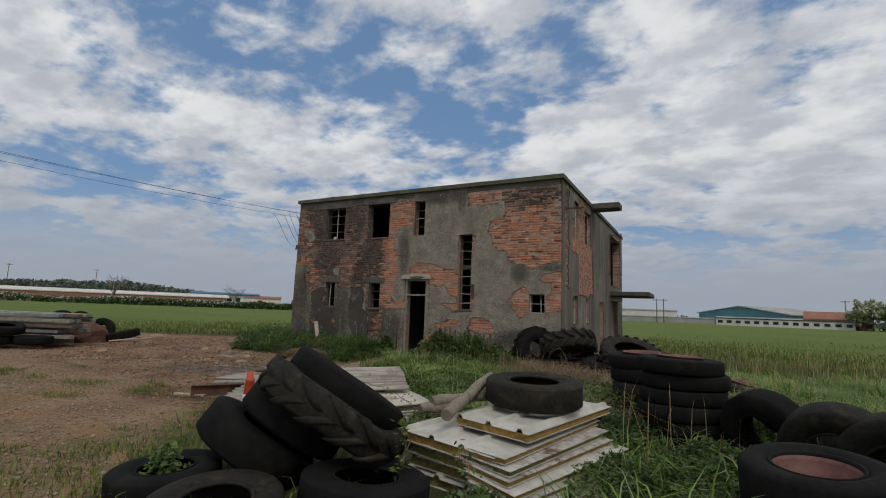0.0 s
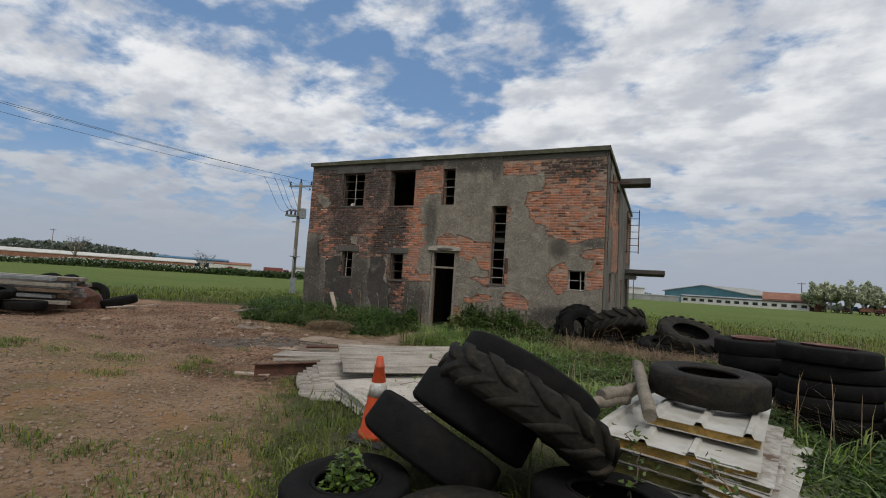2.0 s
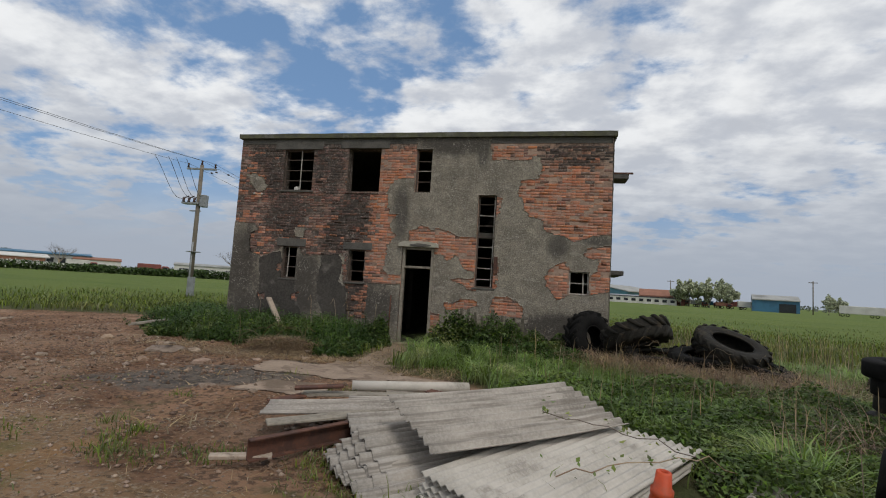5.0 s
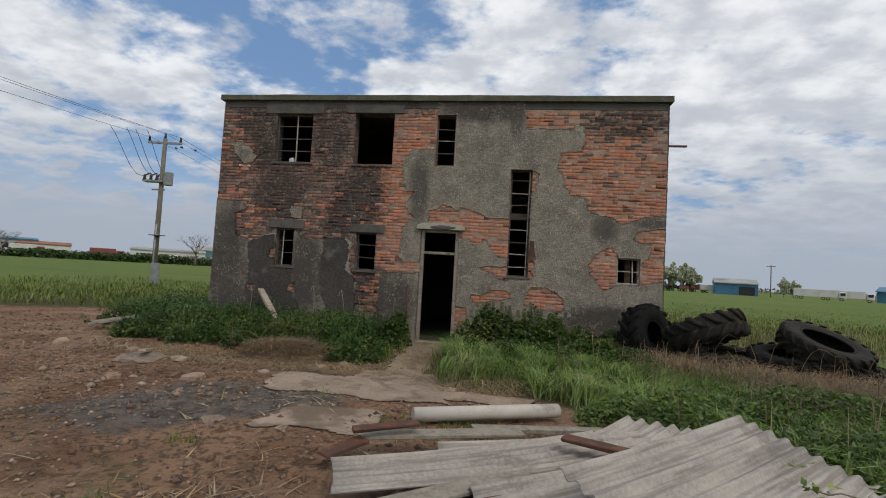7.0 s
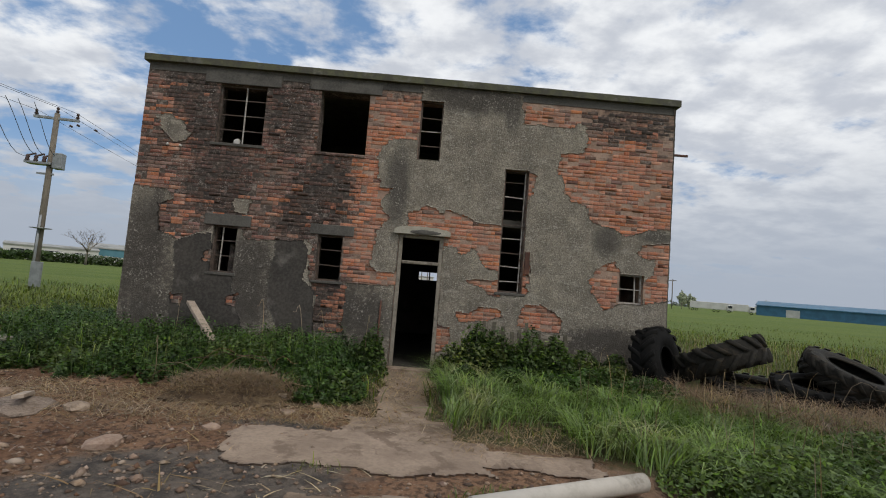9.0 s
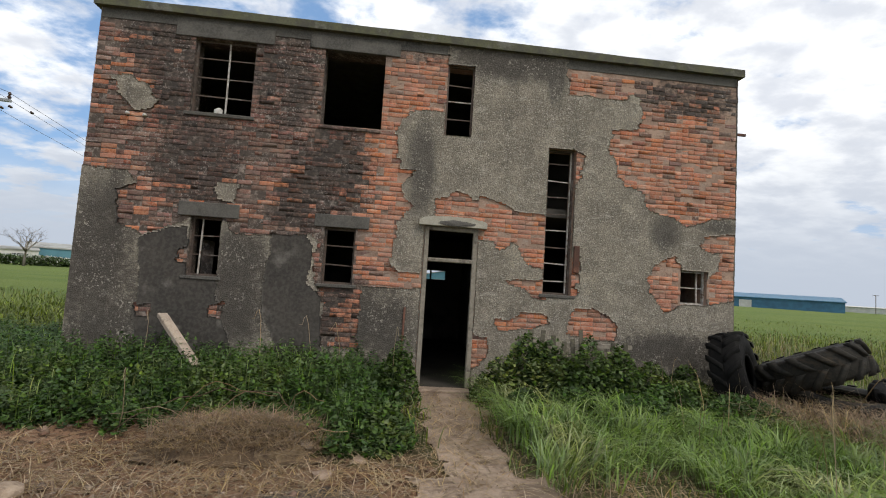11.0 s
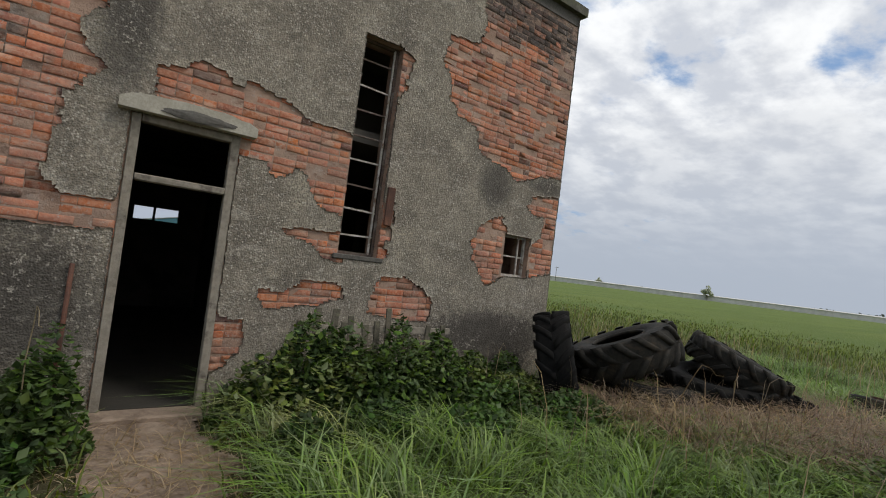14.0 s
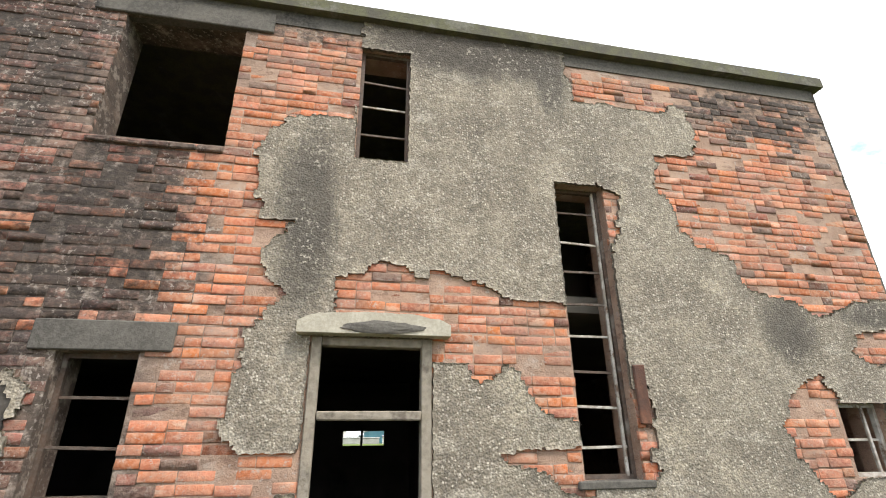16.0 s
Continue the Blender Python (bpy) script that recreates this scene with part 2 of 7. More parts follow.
M = dict(
    brick=surface("brick_orange", (0.46, 0.165, 0.082), (0.36, 0.122, 0.064), 5.0, c3=(0.27, 0.115, 0.072), streak=(0.12, 0.066, 0.048), streak_lo=0.62, smear=(0.46, 0.31, 0.23), smear_lo=0.53, fine=(0.56, 0.31, 0.2), fine_amount=0.4, bump=0.7, bump_scale=45, rand=0.22),
    sooty=surface("brick_weathered", (0.15, 0.07, 0.052), (0.26, 0.108, 0.072), 3.0, c3=(0.1, 0.066, 0.053), smear=(0.36, 0.29, 0.245), smear_lo=0.54, smear_scale=9.0, fine=(0.3, 0.21, 0.165), fine_amount=0.4, bump=1.0, bump_scale=45, rand=0.45),
    grimy=surface("brick_blackened", (0.065, 0.043, 0.035), (0.12, 0.068, 0.052), 3.0, c3=(0.04, 0.031, 0.027), smear=(0.34, 0.29, 0.25), smear_lo=0.56, smear_scale=9.0, fine=(0.24, 0.19, 0.155), fine_amount=0.4, bump=1.0, bump_scale=45, rand=0.45),
    mortar=surface("mortar", (0.13, 0.085, 0.062), (0.075, 0.053, 0.042), 2.2, bump=1.0, bump_scale=50),
    dash=surface("pebbledash_render", (0.3, 0.262, 0.203), (0.2, 0.172, 0.135), 2.6, c3=(0.36, 0.315, 0.24), streak=(0.075, 0.064, 0.052), streak_lo=0.54, smear=(0.39, 0.355, 0.29), smear_lo=0.55, smear_scale=2.5, spots=(0.46, 0.42, 0.345), spot_scale=44, spot_lo=0.4, spot_hi=0.85, fine=(0.1, 0.09, 0.075), fine_amount=0.5, bump=0.8, bump_scale=60, grit=62.0),
    smooth=surface("cement_render", (0.058, 0.05, 0.042), (0.04, 0.035, 0.03), 1.6, c3=(0.16, 0.145, 0.125), fine=(0.16, 0.15, 0.13), fine_amount=0.18, bump=0.35, bump_scale=30),
    concrete=surface("concrete", (0.27, 0.255, 0.22), (0.19, 0.18, 0.155), 3.0, c3=(0.1, 0.1, 0.085), fine=(0.34, 0.32, 0.28), bump=0.5, bump_scale=60),
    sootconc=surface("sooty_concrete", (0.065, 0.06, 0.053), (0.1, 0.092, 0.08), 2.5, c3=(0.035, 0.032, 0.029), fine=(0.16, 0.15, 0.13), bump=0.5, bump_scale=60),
    cream=surface("painted_stone", (0.5, 0.47, 0.39), (0.4, 0.37, 0.3), 5.0, c3=(0.2, 0.18, 0.14), fine=(0.28, 0.25, 0.2), bump=0.35),
    moss=surface("mossy_edge", (0.11, 0.11, 0.06), (0.075, 0.07, 0.055), 6.0, c3=(0.15, 0.145, 0.115), fine=(0.06, 0.06, 0.04), bump=0.8, bump_scale=50),
    # inner plaster: colour kept dark so the rooms read as deep shade
    interior=surface("shade_dark_plaster", (0.11, 0.1, 0.085), (0.075, 0.068, 0.058), 1.0, c3=(0.045, 0.04, 0.036), bump=0.3, bump_scale=20),
    steel=surface("corroded_steel", (0.07, 0.052, 0.042), (0.1, 0.065, 0.048), 9.0, rough=0.7, c3=(0.18, 0.16, 0.14), fine=(0.16, 0.14, 0.12), fine_amount=0.3, bump=0.4),
    palesteel=surface("flaking_white_steel", (0.5, 0.48, 0.44), (0.3, 0.27, 0.23), 12.0, rough=0.7, c3=(0.14, 0.09, 0.06), bump=0.4),
    rust=surface("rust", (0.13, 0.055, 0.034), (0.075, 0.038, 0.028), 7.0, rough=0.8, c3=(0.19, 0.085, 0.05), fine=(0.07, 0.04, 0.03), bump=0.5),
    rimred=surface("rusty_rim", (0.17, 0.07, 0.052), (0.11, 0.048, 0.038), 9.0, rough=0.6, c3=(0.22, 0.11, 0.085), fine=(0.1, 0.06, 0.05), bump=0.3),
    wood=surface("weathered_timber", (0.27, 0.235, 0.185), (0.19, 0.165, 0.13), 8.0, c3=(0.12, 0.1, 0.08), fine=(0.34, 0.31, 0.26), bump=0.5, bump_scale=35),
    palewood=surface("pale_timber", (0.42, 0.33, 0.25), (0.33, 0.26, 0.2), 6.0, c3=(0.2, 0.15, 0.11), fine=(0.48, 0.42, 0.36), bump=0.4),
    darkwood=surface("dark_timber", (0.11, 0.075, 0.05), (0.15, 0.105, 0.07), 8.0, c3=(0.07, 0.05, 0.04), fine=(0.22, 0.17, 0.12), bump=0.5),
    bark=surface("old_log", (0.24, 0.2, 0.15), (0.17, 0.145, 0.11), 10.0, c3=(0.11, 0.095, 0.07), fine=(0.3, 0.27, 0.22), bump=0.7, bump_scale=40),
    rubber=surface("old_rubber", (0.007, 0.007, 0.0068), (0.011, 0.0105, 0.01), 5.0, rough=0.8, c3=(0.016, 0.015, 0.012), fine=(0.025, 0.022, 0.018), fine_amount=0.15, bump=0.4, bump_scale=40, spec=0.1),
    mudrubber=surface("mossy_rubber", (0.01, 0.0095, 0.008), (0.017, 0.0155, 0.012), 6.0, rough=0.75, c3=(0.034, 0.029, 0.017), smear=(0.045, 0.033, 0.02), smear_lo=0.54, smear_scale=4.0, fine=(0.04, 0.034, 0.024), fine_amount=0.3, spec=0.2, bump=0.5, bump_scale=40),
    asbestos=surface("cement_sheet", (0.38, 0.34, 0.295), (0.29, 0.26, 0.225), 2.5, c3=(0.22, 0.195, 0.165), fine=(0.5, 0.46, 0.405), fine_amount=0.3, bump=0.3, bump_scale=50, rand=0.12),
    palesheet=surface("pale_cement_sheet", (0.5, 0.46, 0.405), (0.4, 0.365, 0.315), 2.5, c3=(0.3, 0.27, 0.23), fine=(0.56, 0.52, 0.46), fine_amount=0.3, bump=0.3, bump_scale=50, rand=0.1),
    whitemetal=surface("white_coated_steel", (0.55, 0.53, 0.48), (0.42, 0.4, 0.35), 4.0, rough=0.5, c3=(0.4, 0.37, 0.31), bump=0.1),
    foam=surface("yellow_foam", (0.42, 0.24, 0.05), (0.3, 0.2, 0.06), 10.0, c3=(0.2, 0.17, 0.06), fine=(0.12, 0.09, 0.03), bump=0.8, bump_scale=40),
    greenfoam=surface("mouldy_foam", (0.2, 0.18, 0.05), (0.13, 0.12, 0.045), 9.0, c3=(0.28, 0.22, 0.06), fine=(0.07, 0.06, 0.03), bump=0.7, bump_scale=40),
    cone=surface("orange_plastic", (0.62, 0.085, 0.02), (0.5, 0.065, 0.02), 7.0, rough=0.5, c3=(0.4, 0.075, 0.03), bump=0.1),
    conewhite=surface("scuffed_reflective_band", (0.6, 0.58, 0.54), (0.45, 0.42, 0.38), 30.0, rough=0.45, c3=(0.3, 0.13, 0.07), bump=0.1),
    blackplastic=surface("black_plastic", (0.02, 0.02, 0.02), (0.03, 0.03, 0.028), 8.0, rough=0.6, bump=0.2),
    slab=surface("worn_concrete_path", (0.36, 0.275, 0.205), (0.26, 0.195, 0.145), 1.6, c3=(0.15, 0.108, 0.075), smear=(0.15, 0.105, 0.075), smear_lo=0.5, smear_scale=2.5, fine=(0.2, 0.15, 0.11), fine_amount=0.35, bump=0.8, bump_scale=28),
    stone=surface("rubble_stone", (0.34, 0.25, 0.18), (0.22, 0.15, 0.102), 7.0, c3=(0.14, 0.1, 0.072), fine=(0.38, 0.3, 0.24), bump=0.8, rand=0.35),
    grass=leaf_material("grass_blades", (0.17, 0.205, 0.05), (0.12, 0.155, 0.038), c3=(0.26, 0.25, 0.095)),
    longgrass=leaf_material("long_grass", (0.21, 0.3, 0.085), (0.15, 0.23, 0.062), c3=(0.33, 0.35, 0.15)),
    # darker copy of the bramble leaves, shade by wall and tyres in the colour
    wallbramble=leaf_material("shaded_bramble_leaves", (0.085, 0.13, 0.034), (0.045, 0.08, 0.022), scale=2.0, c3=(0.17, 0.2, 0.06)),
    nettle=leaf_material("nettle_leaves", (0.075, 0.13, 0.034), (0.045, 0.085, 0.024), c3=(0.13, 0.18, 0.05)),
    bramble=leaf_material("bramble_leaves", (0.13, 0.19, 0.05), (0.075, 0.12, 0.033), c3=(0.22, 0.25, 0.08)),
    straw=leaf_material("dry_stalks", (0.4, 0.3, 0.18), (0.28, 0.205, 0.12), c3=(0.5, 0.41, 0.27)),
    twig=leaf_material("dead_bramble_canes", (0.2, 0.135, 0.095), (0.3, 0.22, 0.155), c3=(0.42, 0.34, 0.25)),
    hedge=leaf_material("hedge_leaves", (0.06, 0.1, 0.03), (0.08, 0.12, 0.045), scale=0.1, c3=(0.1, 0.13, 0.06)),
    blossom=leaf_material("hawthorn_blossom", (0.6, 0.6, 0.55), (0.45, 0.46, 0.4)),
    # leaf colours lifted far up: distance haze is mixed into them
    poplar=leaf_material("haze_pale_poplar_leaves", (0.5, 0.52, 0.36), (0.42, 0.45, 0.31), scale=0.3, c3=(0.56, 0.57, 0.4)),
    farwood=leaf_material("far_woodland", (0.13, 0.15, 0.12), (0.16, 0.18, 0.14), scale=0.02),
    baretwig=leaf_material("bare_branches", (0.24, 0.2, 0.16), (0.3, 0.26, 0.2), scale=0.3),
    teal=surface("teal_cladding", (0.1, 0.24, 0.29), (0.08, 0.2, 0.25), 0.4, rough=0.5, bump=0),
    blueclad=surface("blue_cladding", (0.05, 0.16, 0.26), (0.04, 0.12, 0.2), 0.4, rough=0.5, bump=0),
    greyroof=surface("grey_sheet_roof", (0.36, 0.36, 0.34), (0.28, 0.28, 0.26), 0.3, bump=0, c3=(0.2, 0.2, 0.18)),
    whitewash=surface("white_wall", (0.62, 0.6, 0.56), (0.52, 0.5, 0.46), 0.4, bump=0),
    tileroof=surface("red_tile_roof", (0.3, 0.14, 0.09), (0.24, 0.11, 0.07), 0.6, bump=0),
    darkpane=surface("dark_opening", (0.02, 0.022, 0.025), (0.03, 0.032, 0.035), 1.0, rough=0.2, bump=0),
    red=surface("red_paint", (0.24, 0.07, 0.055), (0.19, 0.06, 0.05), 0.8, rough=0.4, bump=0),
    polewood=surface("creosoted_pole", (0.2, 0.17, 0.13), (0.14, 0.12, 0.095), 3.0, bump=0.3),
    galv=surface("galvanised_steel", (0.32, 0.33, 0.33), (0.24, 0.25, 0.25), 4.0, rough=0.5, metal=0.4, bump=0),
    porcelain=surface("brown_porcelain", (0.08, 0.045, 0.035), (0.06, 0.035, 0.03), 6.0, rough=0.3, bump=0),
    wire=surface("overhead_wire", (0.06, 0.06, 0.062), (0.08, 0.08, 0.08), 1.0, rough=0.5, bump=0),
)


def run_lines(m, colour, amount):
    """Dirt in long thin lines along a sheet's own length."""
    nt = m.node_tree
    slot = nt.nodes["Principled BSDF"].inputs["Base Color"]
    own = nt.nodes.new("ShaderNodeTexCoord").outputs["Object"]
    long = noise_tex(nt, scaled(nt, own, 14.0, 0.5, 3.0), 1.6, 5.0, 0.6)
    nt.links.new(mixc(nt, maths(nt, "MULTIPLY", ramp(nt, long, 0.47, 0.62), amount), slot.links[0].from_socket, colour), slot)


run_lines(M["asbestos"], (0.15, 0.128, 0.105), 0.6)


# ---- mesh helpers ----
def value_noise(x, y, scale, seed=0):
    """Smooth noise of two arrays, -1 to 1."""
    x, y = np.asarray(x, float) * scale, np.asarray(y, float) * scale
    xi, yi = np.floor(x).astype(np.int64), np.floor(y).astype(np.int64)
    fx, fy = x - xi, y - yi
    fx, fy = fx * fx * (3 - 2 * fx), fy * fy * (3 - 2 * fy)

    def h(a, b):
        n = (a * 374761393 + b * 668265263 + seed * 974634777) & 0x7FFFFFFF
        n = ((n ^ (n >> 13)) * 1274126177) & 0x7FFFFFFF
        return ((n ^ (n >> 16)) & 0xFFFF) / 32767.5 - 1
    return (h(xi, yi) * (1 - fx) + h(xi + 1, yi) * fx) * (1 - fy) + (h(xi, yi + 1) * (1 - fx) + h(xi + 1, yi + 1) * fx) * fy


def fbm(x, y, scale, octaves=4, seed=0):
    total, amp = 0.0, 1.0
    for i in range(octaves):
        total, amp, scale = total + amp * value_noise(x, y, scale, seed + i), amp * 0.5, scale * 2.03
    return total / 1.9


def fast_mesh(name, verts, faces, smooth=False):
    """A mesh from arrays: verts n x 3, faces m x 3 or m x 4."""
    verts, faces = np.asarray(verts, np.float32), np.asarray(faces, np.int32)
    k = faces.shape[1]
    me = bpy.data.meshes.new(name)
    me.vertices.add(len(verts))
    me.vertices.foreach_set("co", verts.ravel())
    me.loops.add(faces.size)
    me.loops.foreach_set("vertex_index", faces.ravel())
    me.polygons.add(len(faces))
    me.polygons.foreach_set("loop_start", np.arange(0, faces.size, k, dtype=np.int32))
    if smooth:
        me.polygons.foreach_set("use_smooth", np.ones(len(faces), bool))
    me.update(calc_edges=True)
    return me


def part(name, bm, material, parent=None, label=""):
    """Links a bmesh as one mesh object under its thing."""
    me = bpy.data.meshes.new(name)
    bm.to_mesh(me)
    bm.free()
    ob = new(name, me)
    me.materials.append(material)
    if parent:
        ob.parent = parent
    if label:
        ob["label"] = label
    return ob


def mesh_part(name, me, material, parent=None, label=""):
    ob = new(name, me)
    if not me.materials:
        me.materials.append(material)
    if parent:
        ob.parent = parent
    if label:
        ob["label"] = label
    return ob


def holder(name, m, label, category, group="", kind=""):
    ob = new(name)
    ob.empty_display_size = 0.1
    ob.matrix_basis = m
    return tagged(ob, label, category, group, kind)


def box_bm(x0, x1, y0, y1, z0, z1, bevel=0.0, rough=0.0, bm=None):
    bm = bm or bmesh.new()
    m = Matrix.Translation(((x0 + x1) / 2, (y0 + y1) / 2, (z0 + z1) / 2)) @ Matrix.Diagonal((x1 - x0, y1 - y0, z1 - z0, 1))
    made = bmesh.ops.create_cube(bm, size=1, matrix=m)["verts"]
    if rough:
        for v in made:
            v.co += Vector((random.uniform(-rough, rough), random.uniform(-rough, rough), random.uniform(-rough, rough)))
    if bevel:
        edges = list({e for v in made for e in v.link_edges})
        bmesh.ops.bevel(bm, geom=edges, offset=bevel, segments=1, affect="EDGES")
    return bm


def tube_bm(points, radius, segments=8, bm=None, taper=1.0, wobble=0.0):
    """A round bar along points."""
    bm = bm or bmesh.new()
    pts = [Vector(p) for p in points]
    rings = []
    for i, p in enumerate(pts):
        way = (pts[min(i + 1, len(pts) - 1)] - pts[max(i - 1, 0)]).normalized()
        side = way.cross(Vector((0, 0, 1)))
        if side.length < 0.05:
            side = way.cross(Vector((1, 0, 0)))
        side.normalize()
        up = side.cross(way)
        r = radius * (1 + (taper - 1) * i / max(len(pts) - 1, 1))
        rings.append([bm.verts.new(p + (side * math.cos(a) + up * math.sin(a)) * r * (1 + random.uniform(-wobble, wobble)))
                      for a in [2 * math.pi * k / segments for k in range(segments)]])
    for a, b in zip(rings, rings[1:]):
        for k in range(segments):
            bm.faces.new((a[k], a[(k + 1) % segments], b[(k + 1) % segments], b[k])).smooth = True
    bm.faces.new(rings[0][::-1])
    bm.faces.new(rings[-1])
    return bm


def lathe_bm(profile, segments=40, bm=None, closed=True):
    """Turns a profile of (radius, height) round z."""
    bm = bm or bmesh.new()
    rings = [[bm.verts.new((r * math.cos(2 * math.pi * k / segments), r * math.sin(2 * math.pi * k / segments), z)) for k in range(segments)] for r, z in profile]
    pairs = list(zip(rings, rings[1:])) + ([(rings[-1], rings[0])] if closed else [])
    for a, b in pairs:
        for k in range(segments):
            bm.faces.new((a[k], a[(k + 1) % segments], b[(k + 1) % segments], b[k])).smooth = True
    return bm


# ---- walls ----
def cells_with_holes(u0, u1, z0, z1, holes):
    us = sorted({u0, u1, *[min(max(v, u0), u1) for h in holes for v in h[:2]]})
    zs = sorted({z0, z1, *[min(max(v, z0), z1) for h in holes for v in h[2:4]]})
    solid = {}
    for i in range(len(us) - 1):
        for j in range(len(zs) - 1):
            cu, cz = (us[i] + us[i + 1]) / 2, (zs[j] + zs[j + 1]) / 2
            solid[i, j] = not any(h[0] < cu < h[1] and h[2] < cz < h[3] for h in holes)
    return us, zs, solid


def wall_bm(u0, u1, z0, z1, t0, t1, holes):
    """A wall along u from depth t0 to t1 with openings right through it."""
    us, zs, solid = cells_with_holes(u0, u1, z0, z1, holes)
    bm = bmesh.new()
    made = {}

    def v(i, j, d):
        if (i, j, d) not in made:
            made[i, j, d] = bm.verts.new((us[i], t1 if d else t0, zs[j]))
        return made[i, j, d]
    for (i, j), s in solid.items():
        if not s:
            continue
        bm.faces.new((v(i, j, 0), v(i + 1, j, 0), v(i + 1, j + 1, 0), v(i, j + 1, 0)))
        bm.faces.new((v(i, j, 1), v(i, j + 1, 1), v(i + 1, j + 1, 1), v(i + 1, j, 1)))
        for di, dj, a, b in ((-1, 0, (i, j), (i, j + 1)), (1, 0, (i + 1, j + 1), (i + 1, j)), (0, -1, (i + 1, j), (i, j)), (0, 1, (i, j + 1), (i + 1, j + 1))):
            if not solid.get((i + di, j + dj), False):
                bm.faces.new((v(*a, 0), v(*b, 0), v(*b, 1), v(*a, 1)))
    bmesh.ops.recalc_face_normals(bm, faces=bm.faces)
    return bm


COURSE, BRICK, JOINT, HEAD = 0.076, 0.219, 0.0125, 0.006


def in_boxes(u, z, boxes, warp=0.1, seed=0):
    """How far (in metres, positive inside) points lie inside a union of boxes with ragged edges."""
    wu, wz = u + warp * fbm(u, z, 2.4, 4, seed), z + 0.7 * warp * fbm(u, z, 2.4, 4, seed + 9)
    best = np.full(np.shape(u), -9.0)
    for a, b, c, d in boxes:
        best = np.maximum(best, np.minimum(np.minimum(wu - a, b - wu), np.minimum(wz - c, d - wz)))
    return best


def render_sheet(u0, u1, z0, z1, cell, covered, thick, proud, seed, jit=0.33):
    """The coat of render: a rough sheet with broken edges, local u, depth, z."""
    nu, nz = round((u1 - u0) / cell), round((z1 - z0) / cell)
    U, Z = np.meshgrid(np.linspace(u0, u1, nu + 1), np.linspace(z0, z1, nz + 1), indexing="ij")
    rng = np.random.RandomState(seed)
    cu, cz = (U[:-1, :-1] + U[1:, 1:]) / 2, (Z[:-1, :-1] + Z[1:, 1:]) / 2
    keep = covered(cu, cz)
    inner = np.zeros(U.shape)
    inner[1:-1, 1:-1] = 1
    JU, JZ = U + inner * rng.uniform(-jit, jit, U.shape) * cell, Z + inner * rng.uniform(-jit, jit, U.shape) * cell
    D = -proud - 0.006 * fbm(U, Z, 1.1, 3, seed) - 0.004 * rng.uniform(-1, 1, U.shape)
    front = np.stack([JU, D, JZ], -1).reshape(-1, 3)
    back = np.stack([JU, D + thick, JZ], -1).reshape(-1, 3)
    idx = np.arange(U.size).reshape(U.shape)
    i, j = np.nonzero(keep)
    quads = [np.stack([idx[i, j], idx[i + 1, j], idx[i + 1, j + 1], idx[i, j + 1]], -1)]
    n = U.size
    pad = np.pad(keep, 1)
    for di, dj, a, b in ((-1, 0, (0, 0), (0, 1)), (1, 0, (1, 1), (1, 0)), (0, -1, (1, 0), (0, 0)), (0, 1, (0, 1), (1, 1))):
        e = keep & ~pad[1 + di:pad.shape[0] - 1 + di, 1 + dj:pad.shape[1] - 1 + dj]
        p, q = np.nonzero(e)
        va, vb = idx[p + a[0], q + a[1]], idx[p + b[0], q + b[1]]
        quads.append(np.stack([vb, va, va + n, vb + n], -1))
    faces = np.concatenate(quads)
    used, faces = np.unique(faces, return_inverse=True)
    return fast_mesh("render_coat", np.concatenate([front, back])[used], faces.reshape(-1, 4))


def brick_shape(l, h, rng, worn=0.0045):
    """A worn brick lying along u: 12 corners, its face towards -depth."""
    j = lambda s: rng.uniform(-s, s)
    c = worn * rng.uniform(0.5, 1.6)
    ring = [(0, 0), (l, 0), (l, h), (0, h)]
    v = [(u, 0.03, z) for u, z in ring] + [(u + j(0.004), c * 0.5, z + j(0.005)) for u, z in ring]
    v += [(u + (c if u == 0 else -c) + j(0.004), j(0.0012), z + (c if z == 0 else -c) + j(0.004)) for u, z in ring]
    f = [(8, 9, 10, 11)]
    for k in range(4):
        n = (k + 1) % 4
        f += [(k, n, 4 + n, 4 + k), (4 + k, 4 + n, 8 + n, 8 + k)]
    return np.array(v), np.array(f)


def brick_layout(u0, u1, z0, z1, holes):
    """Bricks in half bond, cut at ends and openings: (u, z, length)."""
    out = []
    for row in range(int((z1 - z0) / COURSE)):
        z = z0 + row * COURSE
        u = u0 - (0.5 * (BRICK + HEAD) if row % 2 else 0.0)
        k = 0
        while u < u1:
            l = BRICK if (row * 2 + k) % 3 else BRICK / 2 - HEAD / 2
            a, b = max(u, u0), min(u + l, u1)
            for h in holes:
                if h[2] - 0.03 < z + COURSE / 2 < h[3] + 0.03:
                    if h[0] < a < h[1]:
                        a = min(h[1], b)
                    if h[0] < b < h[1]:
                        b = max(h[0], a)
                    if a <= h[0] and b >= h[1]:
                        b = h[0]
            if b - a > 0.05:
                out.append((a, z, b - a))
            u += l + HEAD
            k += 1
    return out


